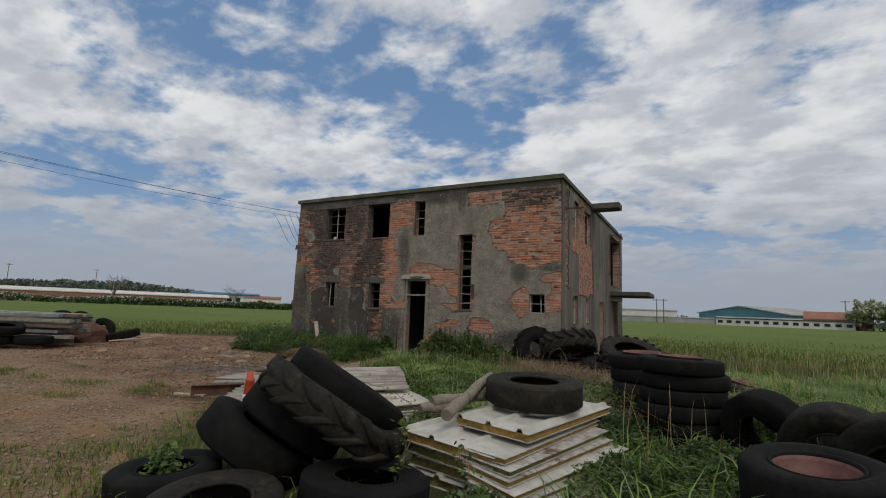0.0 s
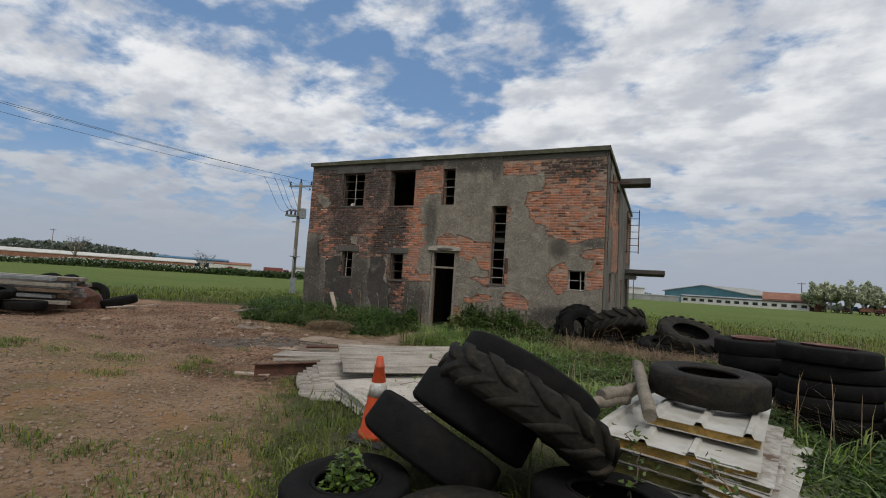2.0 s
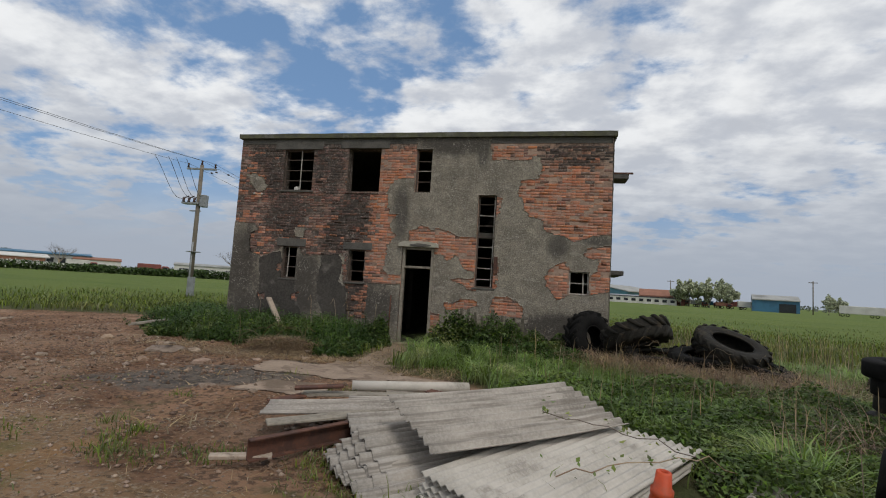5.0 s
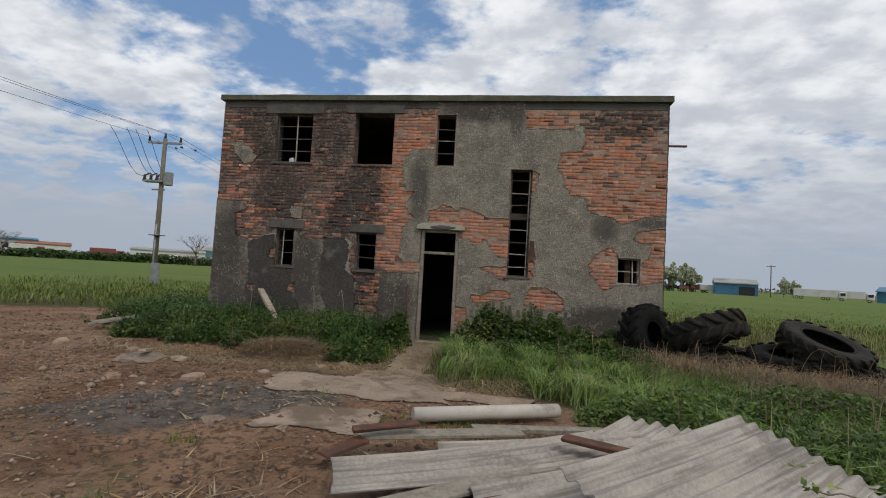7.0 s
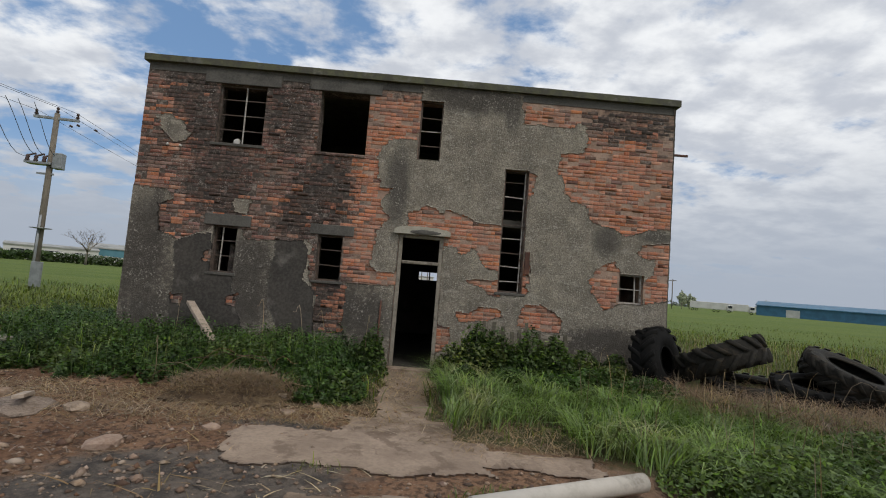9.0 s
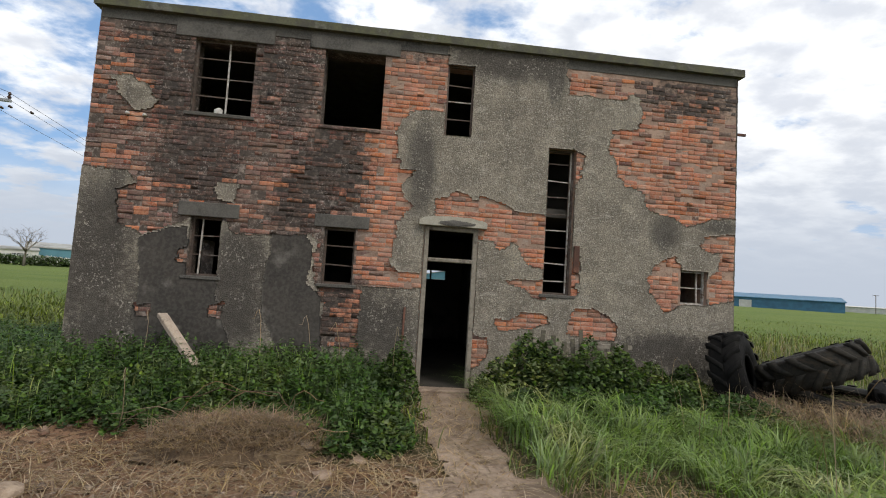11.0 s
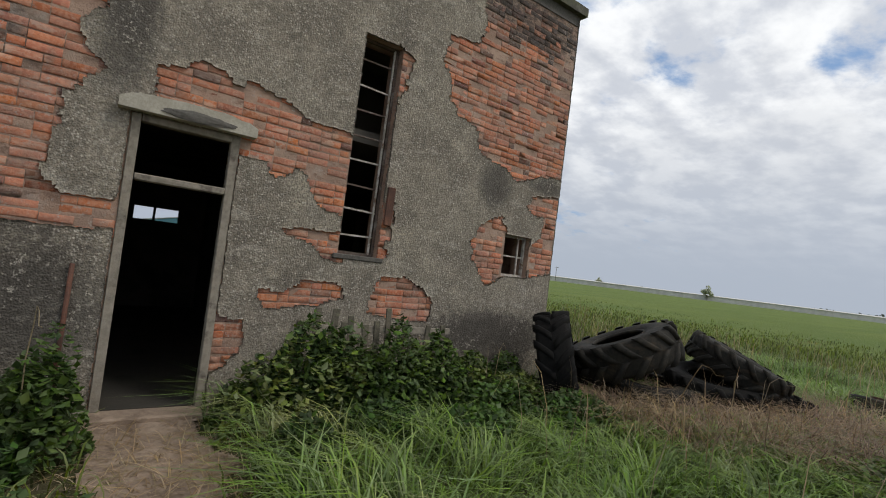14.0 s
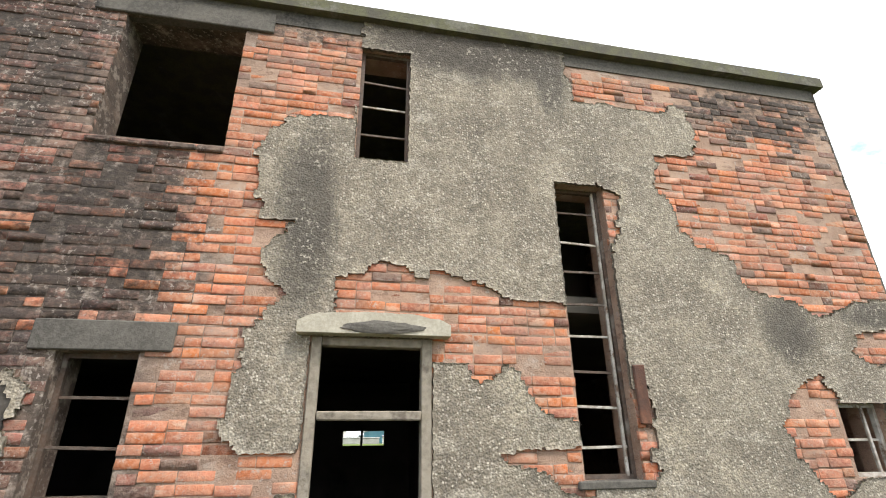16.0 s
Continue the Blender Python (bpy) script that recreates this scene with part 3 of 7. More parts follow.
def bricks_on(parent, m, layout, exposed, zone, picks, seed, depth=0.0055):
    """Lays the exposed bricks: those in the stretch `picks` as single parts, the rest joined by kind."""
    rng = np.random.RandomState(seed)
    joined = {k: ([], [], 0) for k in ("brick", "sooty", "grimy")}
    shared = {}
    count = 0
    rows = np.array(layout)
    shown = exposed(rows[:, 0] + rows[:, 2] / 2, rows[:, 1] + 0.035) > -0.09
    for (a, z, l), seen in zip(layout, shown):
        if not seen:
            continue
        kind = zone(a + l / 2, z, rng)
        off = -depth + rng.normal(0, 0.0035) + (0.012 if rng.rand() < 0.1 else 0)
        z = z + rng.normal(0, 0.0035)
        if rng.rand() < 0.015:
            continue
        if picks and picks[0] < a < picks[1] and picks[2] < z < picks[3] and count < 300:
            key = (kind, round(l, 2), rng.randint(4))
            if key not in shared:
                v, f = brick_shape(l, COURSE - JOINT, rng)
                shared[key] = fast_mesh("brick", v, f)
                shared[key].materials.append(M[kind])
            ob = new("brick", shared[key])
            ob.parent = parent
            ob.matrix_basis = m @ pose(a, off, z, 0, rng.uniform(-0.5, 0.5), 0)
            count += 1
            continue
        v, f = brick_shape(l, COURSE - JOINT, rng)
        vs, fs, n = joined[kind]
        vs.append(v + (a, off, z))
        fs.append(f + n)
        joined[kind] = (vs, fs, n + len(v))
    for kind, (vs, fs, n) in joined.items():
        if vs:
            ob = mesh_part("brickwork", fast_mesh("brickwork", np.concatenate(vs), np.concatenate(fs)), M[kind], parent)
            ob.matrix_basis = m
            ob["kind"] = "stuff"


# the old watch office: plan and openings (x or y range, height range)
BX0, BX1, BY0, BY1, BTOP = -14.03, -3.47, 13.66, 26.0, 5.62
WALL = 0.34
SOUTH = [(-12.6, -11.67, 4.1, 5.3), (-10.6, -9.63, 4.1, 5.33), (-8.6, -8.14, 4.1, 5.32), (-6.82, -6.34, 1.62, 4.07), (-8.81, -7.94, 0.0, 2.6),
         (-4.43, -3.95, 1.59, 2.17), (-12.41, -11.94, 1.57, 2.48), (-10.39, -9.9, 1.57, 2.46)]
EAST = [(15.2, 15.9, 4.1, 5.3), (16.9, 17.9, 4.1, 5.3), (15.1, 15.7, 1.3, 2.2), (17.0, 17.6, 1.3, 2.2), (19.6, 20.4, 0.0, 2.15), (22.4, 25.4, 3.0, 5.3), (23.2, 24.3, 0.0, 2.35)]
WEST = [(17.5, 18.2, 1.45, 2.35)]
NORTH = [(-9.4, -6.2, 1.1, 2.6), (-12.5, -10.8, 1.1, 2.5), (-12.4, -10.6, 4.1, 5.3)]


# bare brick on the south face: one outline (x, height) for each patch, whose edges are broken up along the courses
BARE_LEFT = [(-14.6, 5.9), (-8.6, 5.9), (-8.6, 4.5), (-9.13, 4.46), (-9.31, 4.26), (-9.37, 4.01), (-9.35, 3.75), (-9.26, 3.49), (-8.98, 3.48), (-9.13, 3.34), (-9.22, 3.2), (-9.18, 3.02), (-9.06, 2.9), (-9.24, 2.66), (-9.3, 2.26),
             (-9.35, 1.95), (-9.23, 1.85), (-8.75, 1.84), (-8.75, 1.6), (-9.75, 1.56), (-9.75, 0.6), (-10.32, 0.6), (-10.33, 1.35), (-10.49, 1.63), (-10.54, 2.03), (-10.48, 2.21), (-10.61, 2.32), (-11.3, 2.26), (-11.79, 2.25), (-11.88, 2.42), (-12.39, 2.44),
             (-12.84, 2.26), (-13.11, 2.15), (-13.44, 2.29), (-13.52, 2.81), (-13.26, 2.94), (-13.42, 3.11), (-14.6, 3.15)]
BARE_DOOR = [(-8.72, 2.95), (-8.69, 3.05), (-8.49, 3.08), (-8.32, 3.2), (-8.14, 3.17), (-8.09, 3.09), (-7.98, 3.09), (-7.94, 3.16), (-7.83, 3.16), (-7.78, 3.1), (-7.55, 3.07), (-7.3, 2.94), (-6.78, 2.91), (-6.78, 2.03), (-6.99, 2.03),
             (-7.11, 2.07), (-7.21, 2.21), (-7.27, 2.35), (-7.44, 2.43), (-7.49, 2.32), (-7.6, 2.28), (-7.68, 2.36), (-7.7, 2.44), (-7.95, 2.42), (-7.95, 2.61), (-8.67, 2.72)]
BARE_RIGHT = [(-6.53, 5.9), (-6.57, 5.35), (-6.52, 5.0), (-5.99, 5.01), (-5.55, 4.99), (-5.46, 5.13), (-5.3, 5.08), (-5.21, 4.77), (-5.3, 4.53), (-5.69, 4.46), (-5.77, 4.15), (-5.68, 3.89), (-5.57, 3.61), (-5.44, 3.51), (-5.13, 3.45), (-5.1, 3.2),
              (-4.96, 3.1), (-4.61, 3.07), (-4.39, 2.91), (-4.18, 2.98), (-3.95, 3.08), (-3.2, 3.13), (-3.2, 5.9)]
BARE_SMALL = [[(-7.44, 1.81), (-6.78, 1.86), (-6.78, 1.52), (-6.99, 1.54), (-7.16, 1.69), (-7.38, 1.73)], [(-7.61, 1.19), (-7.35, 1.16), (-7.14, 1.31), (-6.77, 1.31), (-6.7, 1.16), (-6.98, 1.05), (-7.5, 0.98)],
              [(-6.39, 1.18), (-6.23, 1.43), (-5.93, 1.45), (-5.67, 1.33), (-5.53, 1.16), (-5.55, 0.92), (-6.08, 0.94), (-6.4, 1.01)], [(-6.4, 4.09), (-6.22, 3.99), (-6.24, 3.67), (-6.32, 3.38), (-6.47, 3.44)],
              [(-6.45, 2.25), (-6.26, 2.3), (-6.22, 2.01), (-6.28, 1.62), (-6.44, 1.6)], [(-7.97, 0.93), (-7.71, 0.86), (-7.68, 0.56), (-7.97, 0.3)]]
BARE_LOW = [[(-4.55, 2.46), (-4.4, 2.17), (-4.4, 1.58), (-4.72, 1.42), (-4.93, 1.67), (-5.04, 1.95), (-4.93, 2.22)], [(-4.2, 2.47), (-4.0, 2.76), (-3.2, 2.9), (-3.2, 1.77), (-3.96, 1.6), (-3.96, 2.1), (-3.78, 2.2), (-3.73, 2.5)],
            [(-12.56, 1.97), (-12.38, 2.02), (-12.38, 1.77), (-12.51, 1.76)], [(-13.09, 1.1), (-12.82, 1.1), (-12.85, 0.93), (-13.03, 0.94)], [(-12.0, 1.14), (-11.79, 1.21), (-11.82, 0.95), (-12.0, 0.99)]]
BARE_SOUTH = [BARE_LEFT, BARE_DOOR, BARE_RIGHT] + BARE_SMALL + BARE_LOW
# scraps of render left on the bare brick, and the smooth cement repairs
COAT_SOUTH = [[(-13.76, 4.56), (-13.43, 4.58), (-13.07, 4.23), (-13.17, 4.09), (-13.37, 4.03), (-13.57, 4.23)], [(-12.08, 3.02), (-11.73, 3.03), (-11.83, 2.73), (-12.03, 2.75)], [(-4.6, 2.5), (-4.5, 2.75), (-3.9, 2.5), (-3.75, 2.2), (-4.4, 2.17)]]
DARK_SOUTH = [[(-13.11, 2.1), (-12.63, 2.32), (-12.4, 2.31), (-12.36, 1.58), (-11.91, 1.58), (-11.95, 1.22), (-11.6, 0.4), (-13.0, 0.4), (-13.1, 0.97), (-13.04, 1.4)],
              [(-11.15, 2.4), (-10.67, 2.4), (-10.55, 2.11), (-10.58, 1.54), (-10.36, 1.39), (-10.3, 0.4), (-10.93, 0.4), (-11.28, 1.18), (-11.2, 1.98)]]
BARE_EAST = [(14.9, 16.4, 3.6, 4.6), (15.8, 18.3, 2.3, 4.2), (14.0, 14.5, 2.4, 5.8), (15.7, 17.0, 4.0, 5.7)]


def in_outlines(u, z, outlines, warp, seed, steps=0.9):
    """How far (in metres, positive inside) points lie inside a union of outlines; the edge steps from course to course."""
    row = np.floor(z / COURSE)
    wu = u + warp * fbm(u, z, 5.0, 3, seed) + steps * warp * value_noise(row * 7.3 + 0.5, row * 0.0 + seed, 1.0, seed)
    wz = z + 0.6 * warp * fbm(u, z, 5.0, 3, seed + 9)
    best = np.full(np.shape(u), -9.0)
    for outline in outlines:
        inside, near = np.zeros(np.shape(u), bool), np.full(np.shape(u), 81.0)
        for (a, b), (c, d) in zip(outline, outline[1:] + outline[:1]):
            f = np.clip(((wu - a) * (c - a) + (wz - b) * (d - b)) / max((c - a) ** 2 + (d - b) ** 2, 1e-9), 0, 1)
            near = np.minimum(near, (wu - a - f * (c - a)) ** 2 + (wz - b - f * (d - b)) ** 2)
            if b != d:
                inside ^= ((b > wz) != (d > wz)) & (wu < (c - a) * (wz - b) / (d - b) + a)
        best = np.maximum(best, np.where(inside, 1, -1) * np.sqrt(near))
    return best


def bare_south(u, z):
    return np.minimum(in_outlines(u, z, BARE_SOUTH, 0.045, 3), -in_outlines(u, z, COAT_SOUTH, 0.05, 5))


def zone_south(u, z, rng):
    """Which kind of brick lies at a place: fresh orange faces, weathered ones, blackened ones."""
    w = 0.5 * float(fbm(np.array([u]), np.array([z]), 0.9, 3, 21)[0])
    if u > -9.75 + 0.8 * w or (z < 2.7 and u > -10.2):
        top = smooth(z + 0.5 * w + 0.25 * (u + 4.4), 4.3, 5.0) * (u > -5.6)
        return "grimy" if rng.rand() < 0.55 * top else ("sooty" if rng.rand() < 0.1 + 0.5 * top + (0.25 if z < 2.3 and u < -9.4 else 0) else "brick")
    fresh = 0.03 + 0.24 * smooth(-u, 13.0, 13.7) * smooth(z, 1.8, 2.4) + 0.4 * smooth(u, -10.4, -9.6) + (0.14 if z < 3.1 else 0.0) + 0.3 * w
    return "brick" if rng.rand() < fresh else ("grimy" if rng.rand() < 0.22 else "sooty")


def structure(name, bm, material, label, category="wall"):
    return tagged(part(name, bm, material), label, category, kind="structure")


def soot_mortar():
    """Mortar: sooty towards the west end, warm and pale where the brick is fresh."""
    m = surface("mortar", (0.42, 0.29, 0.215), (0.3, 0.195, 0.14), 3.0, c3=(0.4, 0.32, 0.26), smear=(0.2, 0.12, 0.085), smear_lo=0.52, smear_scale=7.0, bump=1.0, bump_scale=50)
    nt = m.node_tree
    base = nt.nodes["Principled BSDF"].inputs["Base Color"]
    old = base.links[0].from_socket
    pos = nt.nodes.new("ShaderNodeNewGeometry").outputs["Position"]
    sep = nt.nodes.new("ShaderNodeSeparateXYZ")
    nt.links.new(pos, sep.inputs[0])
    west = maths(nt, "ADD", sep.outputs["X"], maths(nt, "MULTIPLY", noise_tex(nt, pos, 1.2, 5.0), 1.6))
    dark = mixc(nt, ramp(nt, noise_tex(nt, pos, 9.0, 6.0, 0.65), 0.5, 0.64), (0.075, 0.058, 0.047), (0.27, 0.225, 0.19))
    nt.links.new(mixc(nt, ramp(nt, west, -9.2, -8.5), dark, old), base)
    return m


def stain(m, spots, colour, amount):
    """Dark run-off stains of their own shape on the render: (x, z, half width, half height)."""
    nt = m.node_tree
    base = nt.nodes["Principled BSDF"].inputs["Base Color"]
    col = base.links[0].from_socket
    pos = nt.nodes.new("ShaderNodeNewGeometry").outputs["Position"]
    sep = nt.nodes.new("ShaderNodeSeparateXYZ")
    nt.links.new(pos, sep.inputs[0])
    wob = maths(nt, "MULTIPLY", maths(nt, "SUBTRACT", noise_tex(nt, scaled(nt, pos, 2.0, 2.0, 0.6), 2.0, 6.0, 0.65), 0.5), 1.6)
    for x, z, rx, rz in spots:
        u = maths(nt, "POWER", maths(nt, "DIVIDE", maths(nt, "SUBTRACT", sep.outputs["X"], x), rx), 2.0)
        v = maths(nt, "POWER", maths(nt, "DIVIDE", maths(nt, "SUBTRACT", sep.outputs["Z"], z), rz), 2.0)
        d = maths(nt, "ADD", maths(nt, "ADD", u, v), wob)
        inside = maths(nt, "SUBTRACT", 1.0, ramp(nt, d, 0.1, 1.3))
        col = mixc(nt, maths(nt, "MULTIPLY", inside, amount), col, colour)
    nt.links.new(col, base)


GRIME = [(-12.85, 4.7, 0.36, 1.0), (-12.4, 3.3, 0.65, 0.7), (-11.15, 4.9, 0.5, 0.9), (-10.3, 3.35, 0.65, 0.75), (-10.9, 2.75, 0.4, 0.45), (-4.15, 5.2, 1.1, 0.42), (-10.1, 5.55, 0.9, 0.25), (-12.2, 5.6, 1.9, 0.22), (-13.4, 5.2, 0.35, 0.45), (-9.0, 5.5, 0.45, 0.25), (-10.05, 1.0, 0.35, 0.6)]


def weather(m, spots, crust=(0.034, 0.028, 0.024), speck=(0.36, 0.315, 0.275), base=0.0, film=0.5):
    """Black crust in broken patches where water runs down (x, z, half width, half height), and pale lichen specks all over."""
    nt = m.node_tree
    slot = nt.nodes["Principled BSDF"].inputs["Base Color"]
    col = slot.links[0].from_socket
    pos = nt.nodes.new("ShaderNodeNewGeometry").outputs["Position"]
    sep = nt.nodes.new("ShaderNodeSeparateXYZ")
    nt.links.new(pos, sep.inputs[0])
    wob = maths(nt, "MULTIPLY", maths(nt, "SUBTRACT", noise_tex(nt, scaled(nt, pos, 2.4, 2.4, 0.9), 2.0, 5.0, 0.65), 0.5), 2.2)
    cover = None
    for x, z, rx, rz in spots:
        u = maths(nt, "POWER", maths(nt, "DIVIDE", maths(nt, "SUBTRACT", sep.outputs["X"], x), rx), 2.0)
        v = maths(nt, "POWER", maths(nt, "DIVIDE", maths(nt, "SUBTRACT", sep.outputs["Z"], z), rz), 2.0)
        c = maths(nt, "SUBTRACT", 1.0, ramp(nt, maths(nt, "ADD", maths(nt, "ADD", u, v), wob), 0.2, 1.9))
        cover = c if cover is None else maths(nt, "MAXIMUM", cover, c)
    wash = ramp(nt, noise_tex(nt, scaled(nt, pos, 1, 1, 1.5, (4, 4, 2)), 3.2, 7.0, 0.68), 0.44, 0.64)
    col = mixc(nt, maths(nt, "MULTIPLY", wash, film), col, (0.23, 0.165, 0.13))
    fine = noise_tex(nt, scaled(nt, pos, 1, 1, 1.6), 12.0, 6.0, 0.7)
    d = maths(nt, "ADD", maths(nt, "MULTIPLY", fine, 0.75), maths(nt, "ADD", maths(nt, "MULTIPLY", cover, 0.2), base))
    col = mixc(nt, maths(nt, "MULTIPLY", ramp(nt, d, 0.42, 0.66), 0.85), col, crust)
    dots = ramp(nt, noise_tex(nt, pos, 34.0, 4.0, 0.6), 0.565, 0.65)
    patches = ramp(nt, noise_tex(nt, scaled(nt, pos, 1, 1, 1, (3, 1, 7)), 2.2, 5.0, 0.6), 0.42, 0.62)
    col = mixc(nt, maths(nt, "MULTIPLY", maths(nt, "MULTIPLY", dots, patches), 0.75), col, speck)
    nt.links.new(col, slot)


stain(M["dash"], [(-8.95, 3.5, 0.28, 1.0), (-7.6, 5.45, 1.0, 0.42), (-6.75, 5.2, 0.2, 0.5), (-9.2, 0.9, 0.5, 0.5), (-11.9, 1.0, 0.8, 0.7), (-4.6, 0.8, 1.2, 0.3), (-13.75, 2.0, 0.5, 1.3), (-11.7, 1.9, 0.5, 0.5), (-9.9, 1.0, 0.5, 0.5), (-13.0, 0.6, 1.2, 0.6), (-4.75, 2.78, 0.32, 0.36), (-3.75, 2.95, 0.5, 0.14)], (0.055, 0.05, 0.044), 0.75)
M["mortar"] = soot_mortar()
weather(M["dash"], [(-11.6, 1.4, 0.7, 0.9), (-9.5, 1.1, 0.5, 0.7), (-13.6, 1.2, 0.6, 1.4), (-7.7, 5.5, 1.2, 0.3), (-4.6, 0.7, 1.2, 0.4)], (0.062, 0.053, 0.044), (0.44, 0.4, 0.335), base=0.02, film=0.0)
weather(M["brick"], GRIME, base=-0.03, film=0.5)
weather(M["sooty"], GRIME, base=0.05, film=0.7)
weather(M["grimy"], GRIME, base=0.05, film=0.6)
weather(M["mortar"], GRIME, base=0.0)


def build_tower():
    south = structure("wall_south", wall_bm(BX0, BX1, -0.3, BTOP, 0.0, WALL, SOUTH), M["mortar"], "derelict brick wall with crumbling grey pebbledash render")
    south.location.y = BY0
    ident = Matrix.Identity(4)
    hole = lambda u, z, holes, g=0.0: np.any([(u > h[0] - g) & (u < h[1] + g) & (z > h[2] - g) & (z < h[3] + g) for h in holes], axis=0)
    cover = lambda u, z: (bare_south(u, z) < 0) & ~hole(u, z, SOUTH)
    dark = lambda u, z: in_outlines(u, z, DARK_SOUTH, 0.07, 7, 0.0) > 0
    for name, mat, mask, label in (("render_coat", M["dash"], lambda u, z: cover(u, z) & ~dark(u, z), "grey pebbledash render with broken edges"),
                                   ("render_patch", M["smooth"], lambda u, z: cover(u, z) & dark(u, z), "dark smooth cement render")):
        mesh_part(name, render_sheet(BX0, BX1, -0.3, BTOP, 0.024, mask, 0.036, 0.028, 4), mat, south, label)
    # east side, turned so that local u runs along y
    east = structure("wall_east", wall_bm(BY0 + WALL, BY1, -0.3, BTOP, 0.0, WALL, EAST), M["mortar"], "stained rendered side wall with bare brick patches")
    turn = Matrix(((0, -1, 0, BX1), (1, 0, 0, 0), (0, 0, 1, 0), (0, 0, 0, 1)))
    east.matrix_basis = turn
    bare_e = lambda u, z: in_boxes(u, z, BARE_EAST, 0.2, 13)
    cover_e = lambda u, z: (bare_e(u, z) < 0) & ~hole(u, z, EAST)
    mesh_part("render_coat", render_sheet(BY0, BY1, -0.3, BTOP, 0.06, cover_e, 0.03, 0.022, 8), M["sidecoat"], east, "grey-brown cement render")
    west = structure("wall_west", wall_bm(BY0 + WALL, BY1, -0.3, BTOP, 0.0, WALL, WEST), M["mortar"], "rendered west wall of the derelict building")
    west.matrix_basis = Matrix(((0, 1, 0, BX0), (1, 0, 0, 0), (0, 0, 1, 0), (0, 0, 0, 1)))
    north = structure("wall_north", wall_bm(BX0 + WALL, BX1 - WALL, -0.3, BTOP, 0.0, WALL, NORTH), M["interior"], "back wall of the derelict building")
    north.location.y = BY1 - WALL
    # roof slab with a mossy lip
    bm = bmesh.new()
    nx = 60
    xs = [BX0 - 0.07 + (BX1 - BX0 + 0.15) * i / nx for i in range(nx + 1)]
    for y0, y1 in ((BY0 - 0.09, BY1 + 0.09),):
        rows = []
        for x in xs:
            w = 0.012 * float(fbm(np.array([x]), np.array([0.0]), 1.3, 4, 31)[0])
            rows.append([bm.verts.new(p) for p in ((x, y0 + w, BTOP), (x, y0 + w * 0.5, BTOP + 0.13 + w), (x, y1, BTOP + 0.13), (x, y1, BTOP))])
        for a, b in zip(rows, rows[1:]):
            for k in range(4):
                bm.faces.new((a[k], b[k], b[(k + 1) % 4], a[(k + 1) % 4]))
        bm.faces.new(rows[0])
        bm.faces.new(rows[-1][::-1])
    bmesh.ops.recalc_face_normals(bm, faces=bm.faces)
    structure("roof", bm, M["moss"], "flat concrete roof slab with a mossy edge", "roof")
    bm = bmesh.new()
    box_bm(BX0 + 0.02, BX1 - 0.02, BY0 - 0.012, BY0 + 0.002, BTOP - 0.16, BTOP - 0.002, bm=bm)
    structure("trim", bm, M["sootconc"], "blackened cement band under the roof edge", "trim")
    # floors, and inner partitions added to keep the rooms dark
    # the floor's near-black colour stands in for the shade indoors
    structure("floor", box_bm(BX0 + WALL, BX1 - WALL, BY0 + 0.05, BY1 - WALL, -0.12, 0.05), M["darkfloor"], "concrete floor inside the doorway, coloured near black for shade", "floor")
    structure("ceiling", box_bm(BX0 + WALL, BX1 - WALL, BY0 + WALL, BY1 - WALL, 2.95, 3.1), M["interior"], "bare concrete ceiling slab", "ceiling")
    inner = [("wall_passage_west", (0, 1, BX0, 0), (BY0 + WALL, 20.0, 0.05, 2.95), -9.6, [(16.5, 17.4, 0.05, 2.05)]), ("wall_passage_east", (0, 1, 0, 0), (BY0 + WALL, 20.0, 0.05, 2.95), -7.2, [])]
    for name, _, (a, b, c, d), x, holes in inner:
        w = structure(name, wall_bm(a, b, c, d, -0.06, 0.06, holes), M["interior"], "added passage wall that keeps the rooms dark, plaster darkened for shade")
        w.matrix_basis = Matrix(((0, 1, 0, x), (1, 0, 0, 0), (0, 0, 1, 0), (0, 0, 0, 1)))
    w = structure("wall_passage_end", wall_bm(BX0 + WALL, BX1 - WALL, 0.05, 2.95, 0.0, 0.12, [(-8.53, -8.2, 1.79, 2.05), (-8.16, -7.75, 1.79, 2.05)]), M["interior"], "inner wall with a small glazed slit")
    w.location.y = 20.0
    # added wall, blocks daylight behind the upper windows
    w = structure("wall_upper", wall_bm(BX0 + WALL, BX1 - WALL, 3.1, BTOP - 0.002, 0.0, 0.12, []), M["interior"], "added inner wall that keeps the upper storey dark")
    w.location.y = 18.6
    return south, east


def bar_between(a, b, w, d, material, name, parent, label=""):
    """A flat bar from a to b, w wide and d deep."""
    a, b = Vector(a), Vector(b)
    l = (b - a).length
    bm = box_bm(-w / 2, w / 2, -d / 2, d / 2, 0, l, bevel=min(w, d) * 0.15)
    ob = part(name, bm, material, parent, label)
    ob.matrix_basis = Matrix.Translation(a) @ (b - a).to_track_quat("Z", "Y").to_matrix().to_4x4()
    return ob


